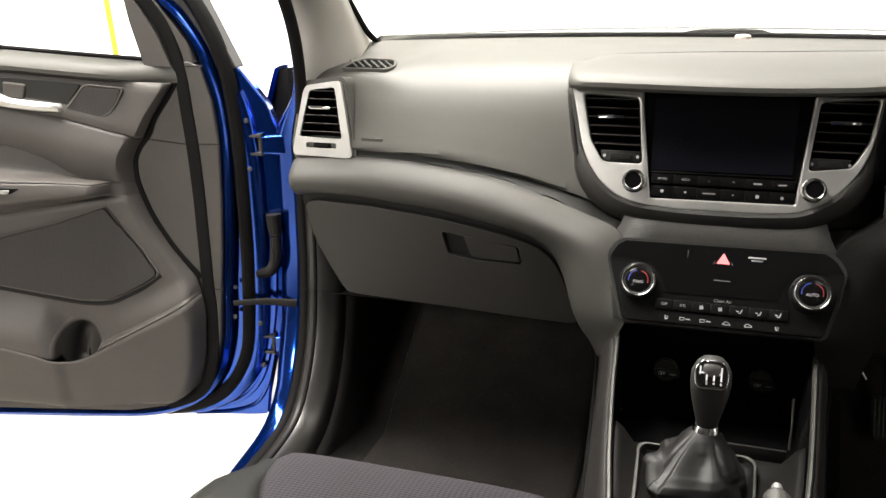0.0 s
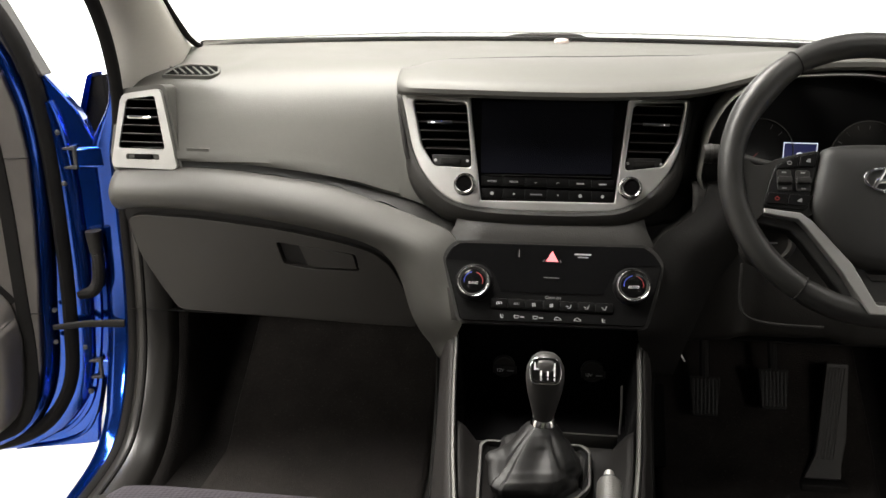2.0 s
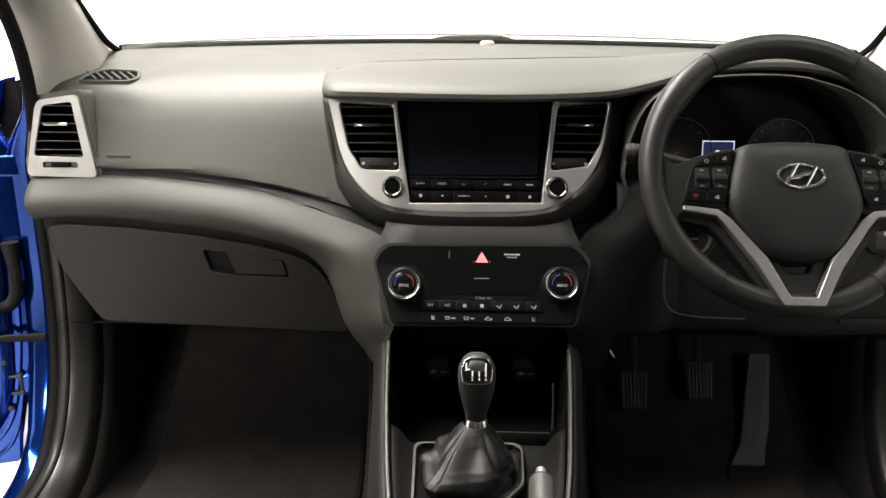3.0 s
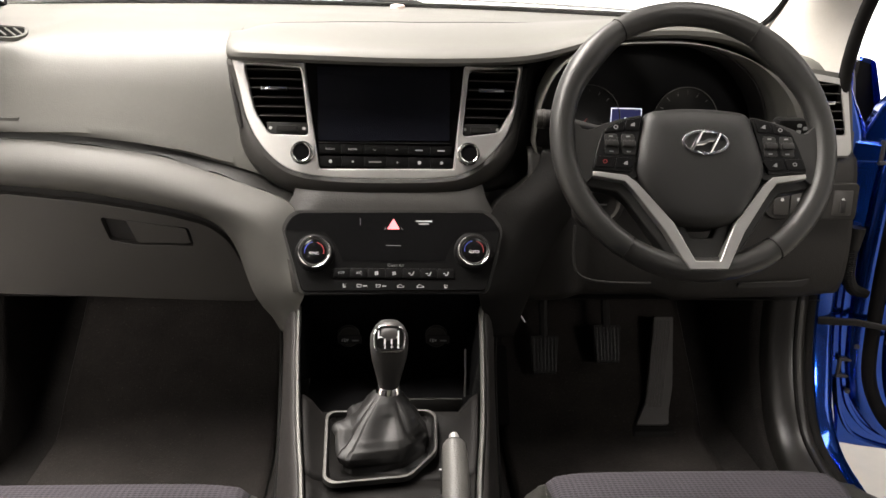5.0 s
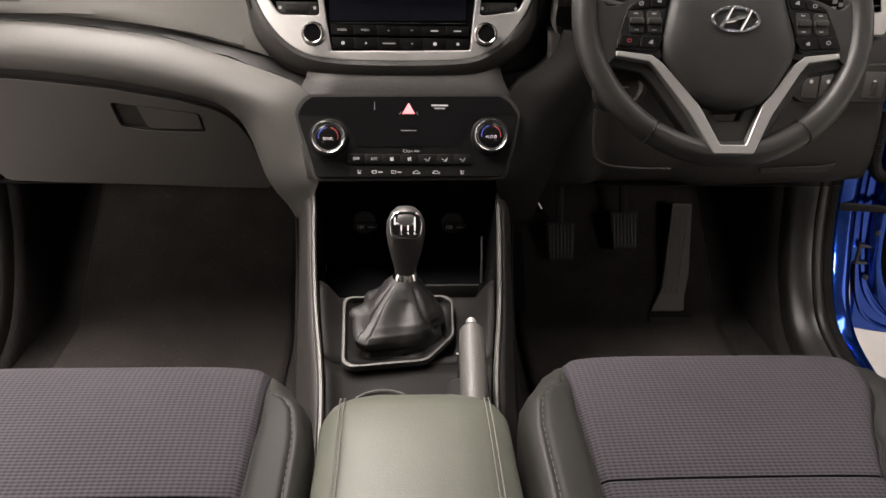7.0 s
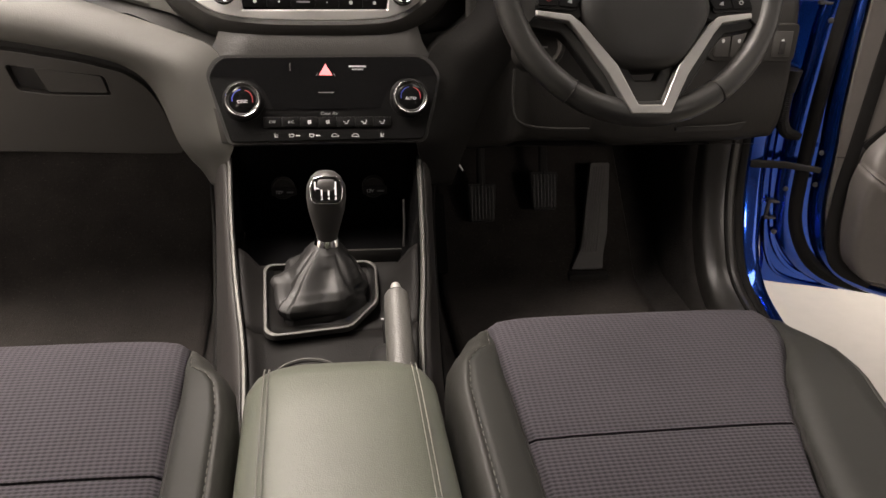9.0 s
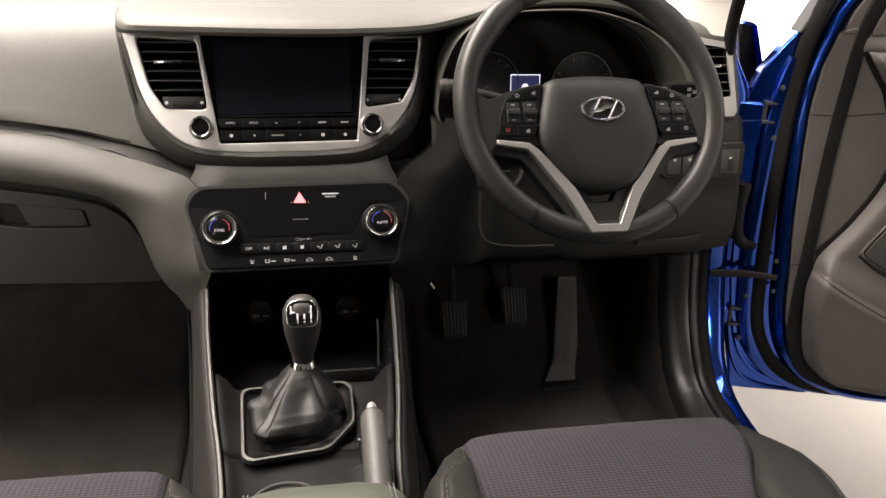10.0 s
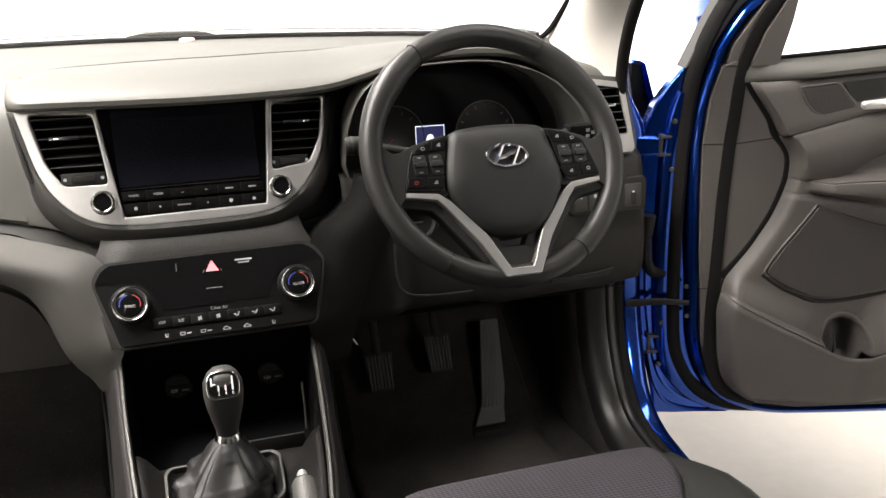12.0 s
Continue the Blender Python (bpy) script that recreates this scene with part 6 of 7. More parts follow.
    # opaque and out of view: keeps light from behind off the dash
    rows = [[Vector((s * (x - 0.06 * ss(-1.0, -1.5, y)), y, z)) for x, z in ((0.655, 1.605), (0.705, 1.46), (0.75, 1.30), (0.785, 1.125))] for y in [-0.22 - 1.29 * k / 9 for k in range(10)]]
    solid(part("rear_side_blocker", grid(rows), M_GLOSS, body, "unseen opaque dark panel in place of rear side glass"), 0.006)
    part("roof_rail", tube(smooth_line([(s * 0.66, 0.86, 1.575), (s * 0.655, 0.5, 1.615), (s * 0.64, -0.3, 1.62), (s * 0.62, -1.4, 1.58)], 14), 0.035, 10), M_BLUE, body)
# out of view; keeps light from above off the cabin
part("roof", block(-0.64, 0.64, -1.5, 0.86, 1.60, 1.64, 0.015), M_LINER, body, "unseen roof lining, dark to cut bounced light")
for s in (-1, 1):
    for y in (-1.05, 2.20):
        wm = Matrix.Translation((s * 0.80, y, 0.335)) @ pose(0, 0, 0, 0, s * 90, 0)
        wh = part("wheel", turned([(0.21, -0.09), (0.30, -0.105), (0.33, -0.08), (0.335, 0.0), (0.33, 0.08), (0.30, 0.105), (0.21, 0.09)], wm, 40), M_RUBBER, body, "black tyre on a silver rim")
        part("rim", turned([(0.002, 0.05), (0.06, 0.055), (0.12, 0.06), (0.20, 0.085), (0.213, 0.092), (0.213, 0.0), (0.002, 0.0)], wm, 30), M_SILVER, wh)
part("roof_skin", block(-0.64, 0.64, -1.5, 0.86, 1.6405, 1.655, 0.006), M_BLUE, body, "plain blue roof")
rows = []
for k in range(15):
    x = -0.86 + 1.72 * k / 14
    e = 1 - 0.25 * (x / 0.86) ** 2
    rows.append([Vector((x, 2.06, 1.10 + 0.035 * e)), Vector((x, 2.40, 1.085 + 0.03 * e)), Vector((x, 2.75, 1.02 + 0.03 * e)), Vector((x, 2.95 + 0.05 * e, 0.92)), Vector((x, 2.98 + 0.07 * e, 0.70)), Vector((x, 2.92 + 0.07 * e, 0.35))])
solid(part("bonnet", grid(rows), M_BLUE, body, "plain blue bonnet and nose"), 0.004)
part("roof_header", tube(smooth_line([(-0.62, 0.90, 1.59), (-0.3, 0.97, 1.605), (0.3, 0.97, 1.605), (0.62, 0.90, 1.59)], 20), 0.035, 10), M_LINER, body)
part("tailgate", block(-0.855, 0.855, -1.60, -1.52, 0.36, 1.12, 0.03), M_BLUE, body)
# opaque and out of view: shuts out light from the rear
solid(part("rear_blocker", grid([[Vector((x, -1.50, 1.61)), Vector((x * 1.05, -1.54, 1.36)), Vector((x * 1.1, -1.58, 1.10))] for x in (-0.60, -0.3, 0.0, 0.3, 0.60)]), M_GLOSS, body, "unseen opaque dark panel in place of rear glass"), 0.006)
part("bulkhead", block(-0.76, 0.76, 2.02, 2.05, 0.35, 1.18, 0.005), M_BLACK, body)
for s in (-1, 1):
    part("footwell_wall", block(min(s * 0.70, s * 0.73), max(s * 0.70, s * 0.73), 1.42, 2.03, 0.35, 1.0, 0.004), M_CARPET, body)
part("underbody", block(-0.80, 0.80, -1.5, 2.05, 0.30, 0.36, 0.01), M_BLACK, body)
xs = [-0.70 + 1.40 * i / 40 for i in range(41)]
cw = [[Vector((x, screen_base_y(x) + 0.001, 1.192)), Vector((x, screen_base_y(x) + 0.004, 1.2035)), Vector((x, screen_base_y(x) + 0.03, 1.2045)), Vector((x, screen_base_y(x) + 0.10, 1.19))] for x in xs]
solid(part("cowl", grid(cw), M_RUBBER, body, "black edge at the foot of the windscreen"), 0.003)
for x0, x1 in ((-0.11, 0.07),):
    wp = part("wiper_arm", tube(smooth_line([(x0, 2.0, 1.199), (x0 + 0.04, 1.99, 1.2045), (x1 - 0.03, 1.985, 1.205), (x1, 1.985, 1.199)], 12), 0.005, 8), M_BLACK, body)
rows = []
for i in range(25):
    x = -0.70 + 1.40 * i / 24
    b = Vector((x, screen_base_y(x) + 0.004, 1.198))
    t = Vector((x * 0.885, 0.985 - 0.07 * (x / 0.7) ** 2, 1.60))
    rows.append([b.lerp(t, k / 10) + Vector((0, 0, 0.03 * math.sin(math.pi * k / 10))) for k in range(11)])
ws = part("windscreen", grid(rows), M_GLASS, body, "clear windscreen glass")
ws.visible_shadow = False
solid(ws, 0.005)


M_HINGE = surface("hinge_steel", (0.07, 0.07, 0.075), 0.5, metal=0.8, vary=0.3, vary_scale=60)


# ---- front doors ----
EDGE_LINE = [(0.470, 0.200), (0.488, 0.186), (0.511, 0.152), (0.542, 0.132), (0.592, 0.119), (0.688, 0.109), (0.752, 0.121), (0.812, 0.166), (0.873, 0.201), (0.912, 0.216), (0.950, 0.226),
             (0.988, 0.226), (1.013, 0.215), (1.036, 0.195), (1.068, 0.180), (1.114, 0.146), (1.150, 0.123)]
CARD_LINES = [
    [(0.10, 0.482), (0.248, 0.478), (0.378, 0.474), (0.54, 0.482), (1.0, 0.484)],
    [(0.10, 0.732), (0.108, 0.730), (0.164, 0.695), (0.224, 0.663), (0.284, 0.632), (0.333, 0.604), (0.369, 0.592), (0.398, 0.592), (0.436, 0.606), (0.513, 0.628), (0.7, 0.655), (1.0, 0.66)],
    [(0.10, 0.930), (0.26, 0.925), (0.279, 0.924), (0.351, 0.910), (0.462, 0.890), (0.7, 0.86), (1.0, 0.85)],
    [(0.10, 0.947), (0.26, 0.949), (0.291, 0.953), (0.344, 0.955), (0.6, 0.957), (1.0, 0.96)],
    [(0.10, 0.953), (0.306, 0.955), (0.338, 0.972), (0.368, 0.992), (0.419, 1.013), (0.46, 1.025), (0.6, 1.045), (1.0, 1.055)],
    [(0.10, 1.012), (0.202, 1.035), (0.274, 1.054), (0.346, 1.074), (0.451, 1.092), (0.7, 1.106), (1.0, 1.11)],
    [(0.10, 1.131), (0.19, 1.135), (0.283, 1.142), (0.439, 1.156), (1.0, 1.166)],
]


def along(table, x):
    """Straight interpolation, eased over a short stretch to take the corners off."""
    def at(v):
        if v <= table[0][0]:
            return table[0][1]
        for (a, p), (b, q) in zip(table, table[1:]):
            if v <= b:
                return p + (q - p) * (v - a) / (b - a)
        return table[-1][1]
    return sum(at(x + d) for d in (-0.012, -0.006, 0.0, 0.006, 0.012)) / 5


def card_depth(band_no, t, u, z):
    """How far the moulded door card stands out, by its band (bottom to top), the share of the band's height, and the place."""
    arm = ss(0.248, 0.285, u)
    zp = along(CARD_LINES[1], u)
    if band_no == 0:
        w = 0.060 + 0.040 * ss(0.0, 0.14, t) + 0.010 * ss(0.1, 0.9, t) + 0.008 * ss(0.380, 0.412, u) * ss(0.0, 0.3, t)
        return w + 0.005 * ss(0.90, 0.985, t) - 0.0015 * ss(0.985, 1.0, t)
    if band_no == 1:
        step = 0.010 + 0.012 * ss(0.12, 0.34, u) * (1 - ss(0.34, 0.42, u))
        step *= 1 - 0.9 * ss(0.37, 0.43, u)
        top = 0.114 + 0.0075 * ss(0.380, 0.412, u)
        w = top - step * ss(0.0, 0.035, t) - (top - 0.086 - step) * ss(0.03, 0.25 + 0.2 * ss(0.37, 0.43, u), t)
        dish = 1 - ((u - 0.362) / 0.085) ** 2 - (max(0.0, z - zp) / 0.10) ** 2
        return w - 0.010 * max(0.0, dish)
    if band_no == 2:
        return 0.086 + arm * 0.046 * ss(0.0, 0.5, t) + 0.003 * arm * math.sin(math.pi * t)
    if band_no == 3:
        return (0.132 if t <= 0 else 0.132 - 0.044 * ss(0.0, 0.25, t)) * arm + 0.086 * (1 - arm) - 0.004 * arm * t
    recess = 0.008 * ss(0.300, 0.335, u)
    if band_no == 4:
        w = 0.086 + 0.014 * math.sin(math.pi * min(1.0, 0.12 + 0.8 * t)) * (1 - 0.4 * ss(0.35, 0.6, u))
        return w - 1.5 * recess * ss(0.016, 0.0, t)
    return 0.086 + 0.007 * ss(0.0, 0.05, t) - 0.010 * t


def build_door(s, label, drop=0.0, mirror_in=0.0):
    A = radians(75)
    H = Vector((s * 0.868, 1.40, -drop))
    d = Vector((s * math.sin(A), -math.cos(A), 0))
    n = Vector((-s * math.cos(A), -math.sin(A), 0))
    DM = Matrix((d, Vector((0, 0, 1)), n)).transposed().to_4x4()
    DM.translation = H
    V = lambda pts: [Vector(p) for p in pts]
    W = lambda u, z, w: DM @ Vector((u, z, w))
    line = lambda pts, k: smooth_line([(u, z, 0) for u, z in pts], k)

    def moulding(name, pts, k, section, material, label=""):
        """A strip with a section of (across, height) pairs along a line on the door; across runs to the front and the bottom."""
        c = line(pts, k)
        rows = []
        for i, p in enumerate(c):
            t = (c[min(k - 1, i + 1)] - c[max(0, i - 1)]).normalized()
            q = Vector((t.y, -t.x, 0))
            rows.append([W(p.x + q.x * o, p.y + q.y * o, w) for o, w in section])
        return part(name, grid(rows, close_v=True, cap=True), material, door, label, smooth=50)

    shell = V([(0.020, 1.158), (-0.004, 1.127), (-0.029, 1.092), (-0.058, 1.022), (-0.062, 0.92), (-0.056, 0.80), (-0.042, 0.669), (-0.018, 0.56), (-0.002, 0.493), (0.004, 0.446), (0.012, 0.440), (0.05, 0.438), (0.5, 0.436),
               (0.95, 0.438), (1.03, 0.52), (1.06, 0.75), (1.05, 1.0), (1.0, 1.165), (0.5, 1.18), (0.12, 1.165)])
    door = part("front_door", prism(shell, DM, 0.030, -0.008), M_BLUE, body, label, bevel=0.006)
    part("outer_skin", prism([Vector((max(p.x, 0.06), p.y)) for p in shell], DM, -0.006, -0.07), M_BLUE, door, "smooth blue outer skin", bevel=0.006)
    # stamped steps of the shut face, that sweep round the lower corner
    moulding("shut_face_step", [(0.020, 1.112), (0.008, 1.07), (-0.004, 0.98), (-0.006, 0.90), (-0.006, 0.80), (0.000, 0.68), (0.014, 0.58), (0.045, 0.52), (0.10, 0.474), (0.20, 0.452), (0.6, 0.446), (1.0, 0.446)], 70,
             [(-0.020, 0.030), (-0.016, 0.041), (0.004, 0.043), (0.010, 0.038), (0.013, 0.029)], M_BLUE, "pressed blue step of the shut face")
    moulding("shut_face_rib", [(-0.030, 0.80), (-0.024, 0.70), (-0.008, 0.60), (0.016, 0.525), (0.062, 0.476), (0.13, 0.455)], 40,
             [(-0.006, 0.028), (-0.004, 0.036), (0.002, 0.037), (0.006, 0.028)], M_BLUE)
    moulding("shut_face_rib", [(-0.020, 0.62), (-0.010, 0.56), (0.006, 0.505), (0.034, 0.466), (0.09, 0.4475), (0.16, 0.4425)], 40,
             [(-0.0045, 0.028), (-0.003, 0.035), (0.001, 0.036), (0.005, 0.028)], M_BLUE)
    moulding("door_flange", [(0.40, 1.575), (0.28, 1.455), (0.205, 1.360), (0.143, 1.277), (0.118, 1.253), (0.084, 1.199), (0.070, 1.16), (0.0535, 1.097), (0.047, 1.023), (0.050, 0.915), (0.057, 0.80), (0.063, 0.743), (0.070, 0.640),
                             (0.086, 0.566), (0.114, 0.514), (0.158, 0.477), (0.24, 0.452), (0.35, 0.446), (0.6, 0.444), (1.0, 0.446)], 100,
             [(-0.009, 0.036), (-0.008, 0.053), (-0.003, 0.058), (0.003, 0.056), (0.008, 0.050), (0.0125, 0.036)], M_BLUE, "bright blue flange round the trim")
    moulding("door_seal", [(0.345, 1.575), (0.225, 1.46), (0.150, 1.36), (0.092, 1.277), (0.062, 1.22), (0.042, 1.16), (0.033, 1.106), (0.026, 1.021), (0.024, 0.912), (0.024, 0.798), (0.029, 0.679), (0.039, 0.592), (0.070, 0.526),
                           (0.109, 0.487), (0.170, 0.463), (0.26, 0.456), (0.5, 0.455)], 90,
             [(-0.012, 0.036), (-0.011, 0.047), (-0.004, 0.053), (0.005, 0.051), (0.013, 0.043), (0.015, 0.032)], M_RUBBER, "black rubber seal")
    base = V([(0.10, 1.170), (0.080, 1.16), (0.062, 1.097), (0.056, 1.023), (0.060, 0.915), (0.067, 0.80), (0.073, 0.743), (0.084, 0.622), (0.101, 0.559), (0.130, 0.510), (0.175, 0.476), (0.30, 0.458), (1.0, 0.458), (1.0, 1.165)])
    part("trim_base", prism(base, DM, 0.060, 0.034, [V([(0.305, 0.54), (0.425, 0.54), (0.425, 0.69), (0.305, 0.69)])]), M_TRIM, door, "smooth dark grey edge of the door card", bevel=0.004)
    for pts in (((0.082, 1.161), (0.10, 1.161), (0.122, 1.160)), ((0.054, 1.018), (0.12, 1.018), (0.200, 1.028)), ((0.070, 0.730), (0.090, 0.730), (0.112, 0.730))):
        part("trim_seam", tube([W(u, z, 0.0602) for u, z in pts], 0.0011, 6), M_BLACK, door)
    # rubber strip drawn wide, so it also holds shade at the card's edge
    moulding("inner_seal_and_shade", [(0.30, 1.42), (0.215, 1.335), (0.174, 1.278), (0.147, 1.239), (0.127, 1.189), (0.117, 1.139), (0.112, 1.077), (0.107, 1.014), (0.103, 0.916), (0.102, 0.826), (0.101, 0.745), (0.099, 0.674), (0.103, 0.600), (0.118, 0.537), (0.147, 0.499), (0.205, 0.476)], 60,
             [(-0.0135, 0.056), (-0.011, 0.0625), (0.0, 0.065), (0.011, 0.063), (0.0135, 0.056)], M_RUBBER, "black rubber strip widened to take in shade at its edge")

    # moulded card, in bands that follow its feature lines
    def edge_of(level):
        u = 0.16
        for _ in range(14):
            u = 0.5 * u + 0.5 * along(EDGE_LINE, level(u))
        return u

    counts = [16, 26, 12, 8, 14, 8]
    cols = [0, 0.002, 0.005, 0.009, 0.014, 0.020, 0.028] + [0.036 + 0.0042 * k for k in range(1, 74)] + [0.36 + 0.05 * k for k in range(1, 13)]
    names = (("map_pocket", "moulded map pocket"), ("door_card", "moulded dark grey door card"), ("door_armrest", "door armrest"), ("door_insert", "recessed insert panel"), ("card_shoulder", ""), ("upper_trim", "upper trim of the door card"))
    for b in range(6):
        lo, hi = CARD_LINES[b], CARD_LINES[b + 1]
        rows = []
        for k in range(counts[b] + 1):
            t = k / counts[b]
            if b in (1, 3, 4, 5):
                t = t ** 1.6
            level = lambda u: along(lo, u) + (along(hi, u) - along(lo, u)) * t
            ue = edge_of(level)
            row = []
            for c in cols:
                u = ue + c * (1.0 - ue) / 0.96
                z = level(u)
                w = card_depth(b, t, u, z)
                f = ss(-0.006, 0.017 if b < 5 else 0.008, u - ue)
                row.append(W(u, z, 0.056 + (w - 0.056) * f))
            rows.append(row)
        bm = grid(rows)
        if b == 1:
            # opening of the bottle holder
            hole = []
            for fc in bm.faces:
                q = DM.inverted() @ fc.calc_center_median()
                if ((q.x - 0.362) / 0.047) ** 2 + (max(0.0, q.y - along(CARD_LINES[1], q.x)) / 0.078) ** 2 < 0.97:
                    hole.append(fc)
            bmesh.ops.delete(bm, geom=hole, context="FACES")
        solid(part(names[b][0], bm, M_TRIM, door, names[b][1], smooth=50), 0.003)
    rows = []
    for r, w in ((1.13, 0.0), (1.08, 0.0022), (1.0, 0.002), (0.95, -0.004), (0.88, -0.022), (0.80, -0.040), (0.6, -0.047), (0.3, -0.049), (0.02, -0.05)):
        row = []
        for k in range(33):
            a = math.pi * k / 32
            u = 0.362 + 0.047 * r * math.cos(a)
            z0 = along(CARD_LINES[1], u)
            z = z0 + 0.078 * r * math.sin(a)
            row.append(W(u, z - (0.03 * (1 - math.sin(a)) if w < -0.03 else 0.0), max(0.037, card_depth(1, max(0.0, min(1.0, (z - z0) / 0.3)) ** 1.0, u, z) + w)))
        rows.append(row)
    solid(part("bottle_holder", grid(rows), M_TRIM, door, "deep hollow of the bottle holder", smooth=60), 0.002)
    groove = [(u, z) for u, z in ((0.124, 1.150), (0.146, 1.112), (0.178, 1.068), (0.191, 1.038), (0.212, 1.013), (0.223, 0.988), (0.223, 0.95), (0.213, 0.912), (0.198, 0.873), (0.163, 0.812), (0.116, 0.752))]
    # raised black strip stands in for the shadow in the gap
    moulding("edge_gap_shade", groove, 44, [(-0.008, 0.056), (-0.007, 0.0635), (0.008, 0.0635), (0.010, 0.056)], M_RUBBER, "black strip for the shaded gap beside the door card")
    rows = []
    for k in range(24):
        u = 0.112 + 0.90 * k / 23
        z0 = along(CARD_LINES[6], u) - 0.001
        g = ss(0.10, 0.235, u)
        rows.append([W(u, z0 + dz, 0.060 + (w - 0.060) * (g if w > 0.060 else 1)) for dz, w in ((0.0, 0.056), (0.0, 0.086), (0.004, 0.093), (0.011, 0.095), (0.020, 0.090), (0.029, 0.078), (0.035, 0.064), (0.037, 0.04), (0.020, 0.03))])
    part("sill_top", grid(rows, close_v=True, cap=True), M_PAD, door, "padded grey top of the door card")
    part("card_seam", tube([W(u, along(CARD_LINES[6], u) - 0.002, 0.060 + 0.026 * ss(0.10, 0.235, u)) for u in [0.13 + 0.87 * k / 20 for k in range(21)]], 0.0020, 6), M_BLACK, door)
    part("card_seam", tube([W(u, along(CARD_LINES[5], u) - 0.001, 0.0875) for u in [0.205 + 0.79 * k / 20 for k in range(21)]], 0.0020, 6), M_BLACK, door)
    # window switch in the armrest's top
    sp = part("switch_plate", prism(V([(0.408, 0.9475), (0.60, 0.948), (0.60, 0.932), (0.430, 0.932)]), DM, 0.1375, 0.12), M_GLOSS, door, "black window switch plate", bevel=0.002)
    for u in (0.428, 0.462):
        part("window_switch", prism(V([(u, 0.944), (u + 0.024, 0.944), (u + 0.022, 0.937), (u + 0.004, 0.937)]), DM, 0.141, 0.13), M_STEEL, sp, bevel=0.001)
    # loudspeaker
    so = V([(0.285, 0.899), (0.276, 0.901), (0.252, 0.866), (0.218, 0.821), (0.190, 0.775), (0.193, 0.766), (0.222, 0.748), (0.256, 0.731), (0.288, 0.7175), (0.34, 0.716), (0.418, 0.729), (0.506, 0.745), (0.60, 0.762), (0.60, 0.81), (0.374, 0.869)])
    so3 = rounded(so, 0.010, 3)
    c = Vector((0.36, 0.80))
    rim = [c + (p - c) * 1.045 for p in so3]
    sg = part("speaker_grille", prism(so3, DM, 0.096, 0.07), M_GRILLE, door, "perforated speaker grille", bevel=0.002)
    part("speaker_rim", prism(rim, DM, 0.0925, 0.06, [[c + (p - c) * 1.006 for p in so3]]), M_TRIM, sg, bevel=0.003)
    part("speaker_groove", tube([W(u, z, 0.088) for u, z in [(p.x, p.y) for p in line([(0.182, 0.768), (0.217, 0.742), (0.253, 0.724), (0.288, 0.7095), (0.34, 0.708), (0.418, 0.721), (0.506, 0.737), (0.60, 0.755)], 30)]], 0.0048, 6), M_BLACK, door)
    # inner handle and tweeter
    hr = V([(0.292, 1.131), (0.345, 1.137), (0.443, 1.144), (0.62, 1.150), (0.62, 1.100), (0.45, 1.090), (0.336, 1.078)])
    hrec = part("handle_recess", prism(rounded(hr, 0.006, 2), DM, 0.0925, 0.08), M_DARK, door, "dark handle recess")
    part("recess_block", prism(V([(0.392, 1.132), (0.436, 1.137), (0.436, 1.108), (0.400, 1.104)]), DM, 0.097, 0.085), M_TRIM, hrec, bevel=0.004)
    rows = []
    for u, z0, z1, w in ((0.328, 1.083, 1.094, 0.092), (0.335, 1.081, 1.0975, 0.102), (0.37, 1.0835, 1.102, 0.109), (0.42, 1.0895, 1.108, 0.111), (0.445, 1.0925, 1.118, 0.109), (0.52, 1.100, 1.126, 0.10), (0.56, 1.106, 1.128, 0.09)):
        zm, h = (z0 + z1) / 2, (z1 - z0) / 2
        rows.append([W(u, zm + h * math.copysign(abs(math.sin(a)) ** 0.7, math.sin(a)), w - 0.008 + 0.008 * math.cos(a)) for a in (2 * math.pi * j / 16 for j in range(16))])
    part("door_handle", grid(rows, close_v=True, cap=True), M_SILVER, door, "satin silver inner handle")
    tw = rounded(V([(0.333, 1.074), (0.289, 1.126), (0.279, 1.131), (0.214, 1.124), (0.230, 1.095), (0.244, 1.080), (0.262, 1.071), (0.288, 1.066), (0.318, 1.069)]), 0.006, 3)
    tc = sum(tw, Vector((0, 0))) / len(tw)
    part("tweeter_grille", prism([tc + (p - tc) * 0.93 for p in tw], DM, 0.0935, 0.07), M_GRILLE, door, "small perforated tweeter cover", bevel=0.001)
    part("tweeter_rim", tube([W(p.x, p.y, 0.0915) for p in tw], 0.0024, 6, closed=True), M_TRIM, door)
    # window frame and mirror cover
    fo = V([(0.019, 1.155), (0.048, 1.218), (0.075, 1.277), (0.138, 1.36), (0.238, 1.46), (0.36, 1.555), (0.49, 1.60), (1.0, 1.61), (1.0, 1.57), (0.55, 1.56), (0.43, 1.515), (0.31, 1.415), (0.235, 1.335), (0.20, 1.277), (0.186, 1.165)])
    part("window_frame", prism(fo, DM, 0.038, -0.02), M_LOWER, door, "black window frame", bevel=0.004)
    qc = V([(0.088, 1.163), (0.183, 1.163), (0.192, 1.199), (0.202, 1.239), (0.208, 1.278), (0.245, 1.335), (0.32, 1.41), (0.30, 1.43), (0.215, 1.350), (0.152, 1.277), (0.098, 1.199)])
    part("mirror_cover", prism(rounded(qc, 0.006, 2), DM, 0.058, 0.035), M_TRIM, door, "dark triangular mirror cover", bevel=0.005)
    part("mirror_cover_face", prism(rounded(V([(0.130, 1.160), (0.180, 1.163), (0.189, 1.199), (0.199, 1.239), (0.205, 1.278), (0.242, 1.335), (0.30, 1.395), (0.235, 1.335), (0.186, 1.275), (0.152, 1.218)]), 0.005, 2), DM, 0.069, 0.05), M_TRIM, door, bevel=0.006)
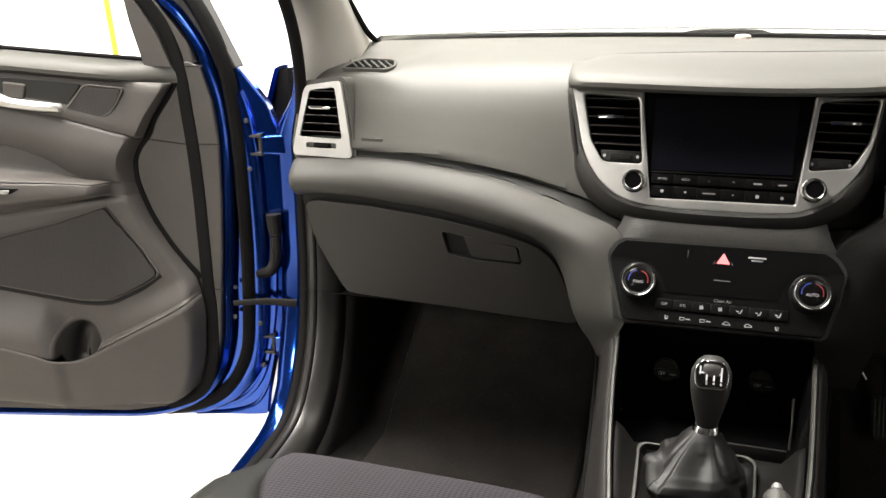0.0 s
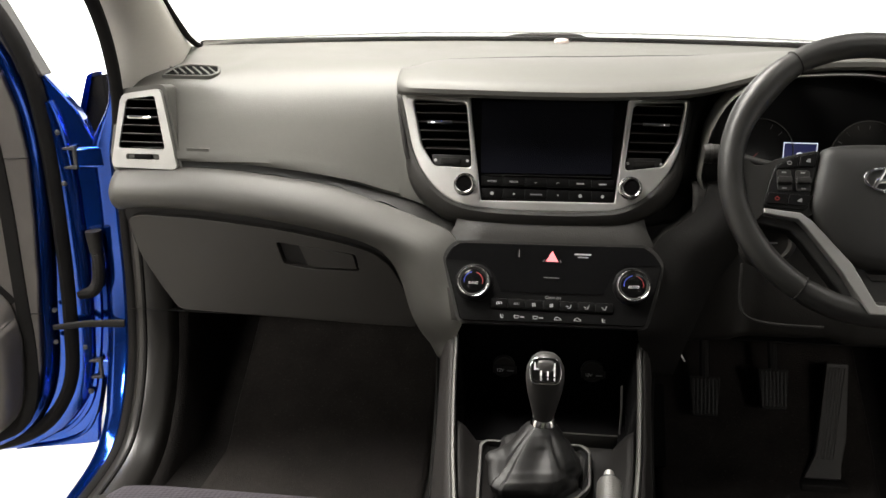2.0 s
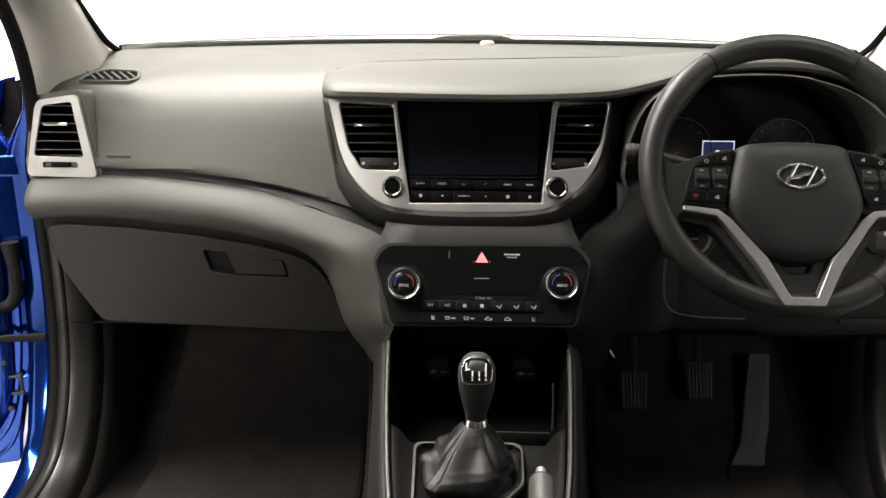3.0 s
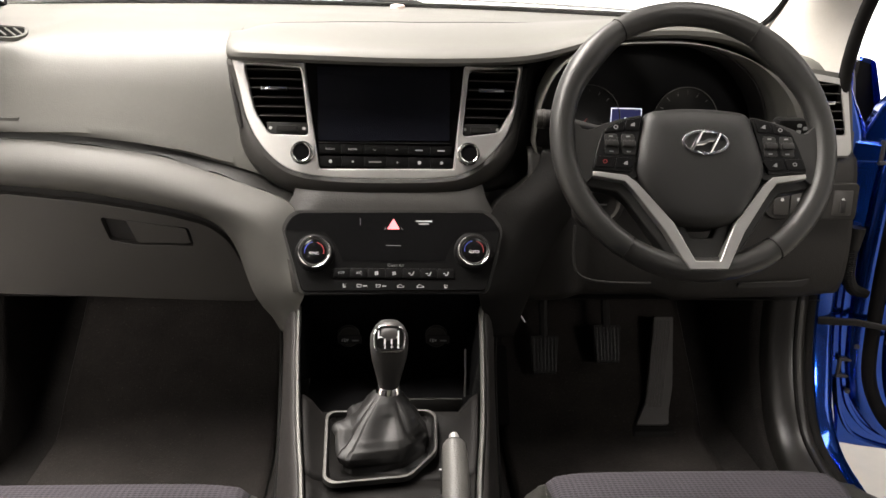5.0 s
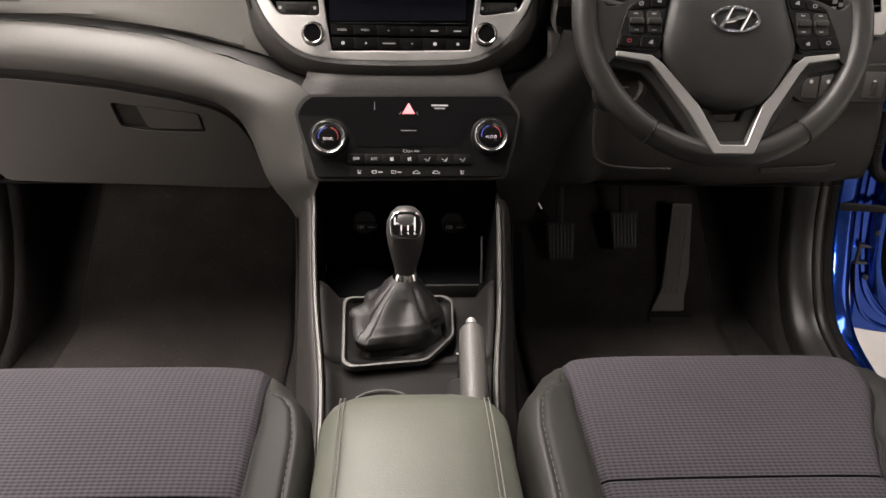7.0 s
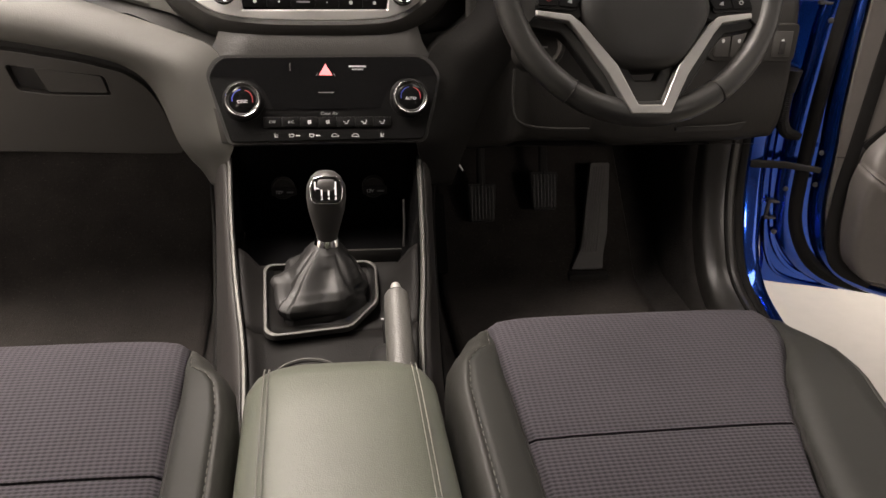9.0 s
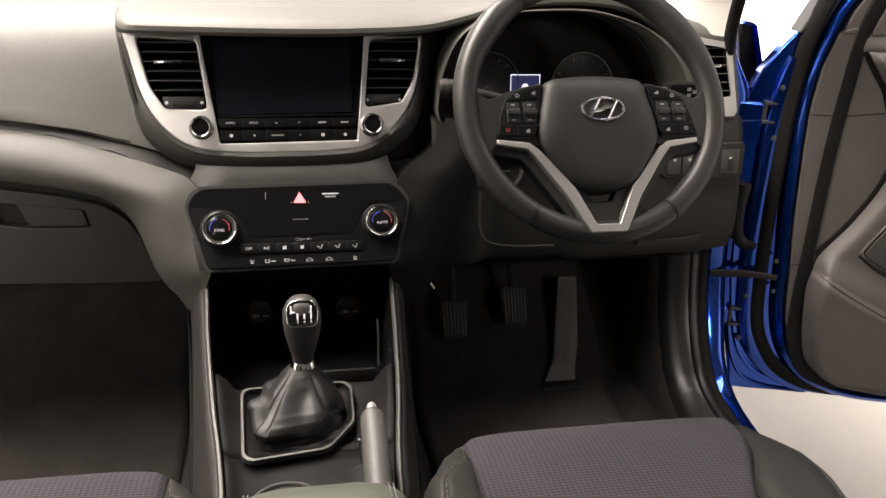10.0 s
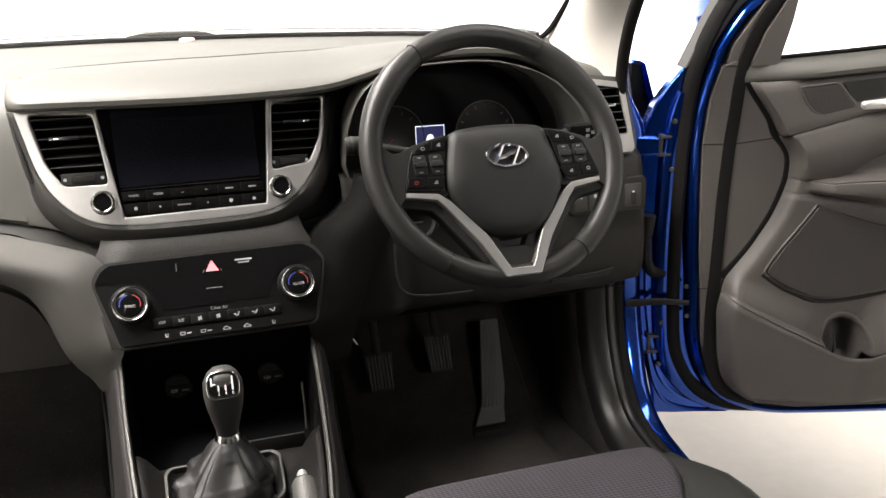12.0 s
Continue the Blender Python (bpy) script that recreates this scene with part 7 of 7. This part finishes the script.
    part("waist_seal", tube([W(u, along(CARD_LINES[6], u) + 0.039, 0.052) for u in (0.18, 0.3, 0.45, 0.7, 1.0)], 0.004, 6), M_RUBBER, door)
    gl = part("door_glass", prism(V([(0.19, 1.15), (0.205, 1.27), (0.32, 1.41), (0.44, 1.51), (0.56, 1.555), (0.99, 1.565), (0.99, 1.15)]), DM, 0.004, 0.0), M_GLASS, door, "clear door window")
    gl.visible_shadow = False
    # outside mirror
    rows = []
    for k in range(9):
        t = k / 8
        w = -0.12 - 0.19 * t
        sc = math.sin(math.pi * (0.12 + 0.80 * t)) ** 0.5
        rows.append([W(0.176 + mirror_in + 0.062 * sc * math.copysign(abs(math.cos(a)) ** 0.7, math.cos(a)), 1.250 + 0.060 * sc * math.copysign(abs(math.sin(a)) ** 0.7, math.sin(a)), w) for a in (2 * math.pi * j / 20 for j in range(20))])
    part("door_mirror", grid(rows, close_v=True, cap=True), M_BLUE, door, "blue outside mirror housing")
    part("mirror_foot", prism(V([(0.12, 1.160), (0.22, 1.160), (0.21, 1.22), (0.15, 1.22)]), DM, -0.06, -0.14), M_RUBBER, door)
    # hinges
    for z in (1.014, 0.606):
        hg = part("door_hinge", prism(rounded([Vector((-0.090, z - 0.020)), Vector((-0.014, z - 0.018)), Vector((-0.014, z + 0.016)), Vector((-0.085, z + 0.020))], 0.006, 2), DM, 0.040, 0.012), M_BLUE, door, "blue painted door hinge", bevel=0.004)
        for dz in (-0.017, 0.017):
            part("hinge_leaf", prism(rounded([Vector((-0.020, z + dz - 0.004)), Vector((0.002, z + dz - 0.0025)), Vector((0.004, z + dz + 0.0015)), Vector((-0.020, z + dz + 0.004))], 0.002, 2), DM, 0.044, 0.022), M_HINGE, hg, bevel=0.0015)
        part("hinge_pin", tube([W(-0.017, z - 0.021, 0.038), W(-0.017, z + 0.021, 0.038)], 0.0045, 10), M_HINGE, hg)
        for dz in (-0.046, 0.046):
            part("hinge_bolt", turned([(0.002, 0.006), (0.005, 0.005), (0.006, 0.0)], DM @ pose(0.006, z + dz, 0.040), 6), M_HINGE, hg)
    a, b = W(0.052, 0.702, 0.062), W(-0.072, 0.700, 0.052)
    part("check_strap", tube([a, a.lerp(b, 0.5) + Vector((0, 0, 0.004)), b], [0.0055, 0.0070, 0.0085], 8, squash=0.6), M_BLACK, door, "black door check strap")
    for u, z in ((0.049, 0.732), (0.054, 0.669)):
        part("bolt", turned([(0.001, 0.004), (0.004, 0.004), (0.005, 0.0)], DM @ pose(u, z, 0.050), 8), M_HINGE, door)
    path = smooth_line([W(-0.036, 0.845, 0.045), W(-0.036, 0.812, 0.048), W(-0.033, 0.785, 0.048), W(-0.020, 0.764, 0.044), W(0.004, 0.756, 0.034)], 64)
    part("cable_conduit", tube(path, [0.0095 + 0.0022 * (k % 2) for k in range(64)], 10), M_BLACK, door, "black ribbed cable conduit", smooth=0)
    part("conduit_boot", tube([W(-0.034, 0.880, 0.045), W(-0.036, 0.84, 0.045)], [0.015, 0.012], 10), M_BLACK, door)
    return door


build_door(-1, "open blue passenger door with a dark grey inner card", 0.0, 0.05)
build_door(1, "open blue driver's door with a dark grey inner card", 0.009)
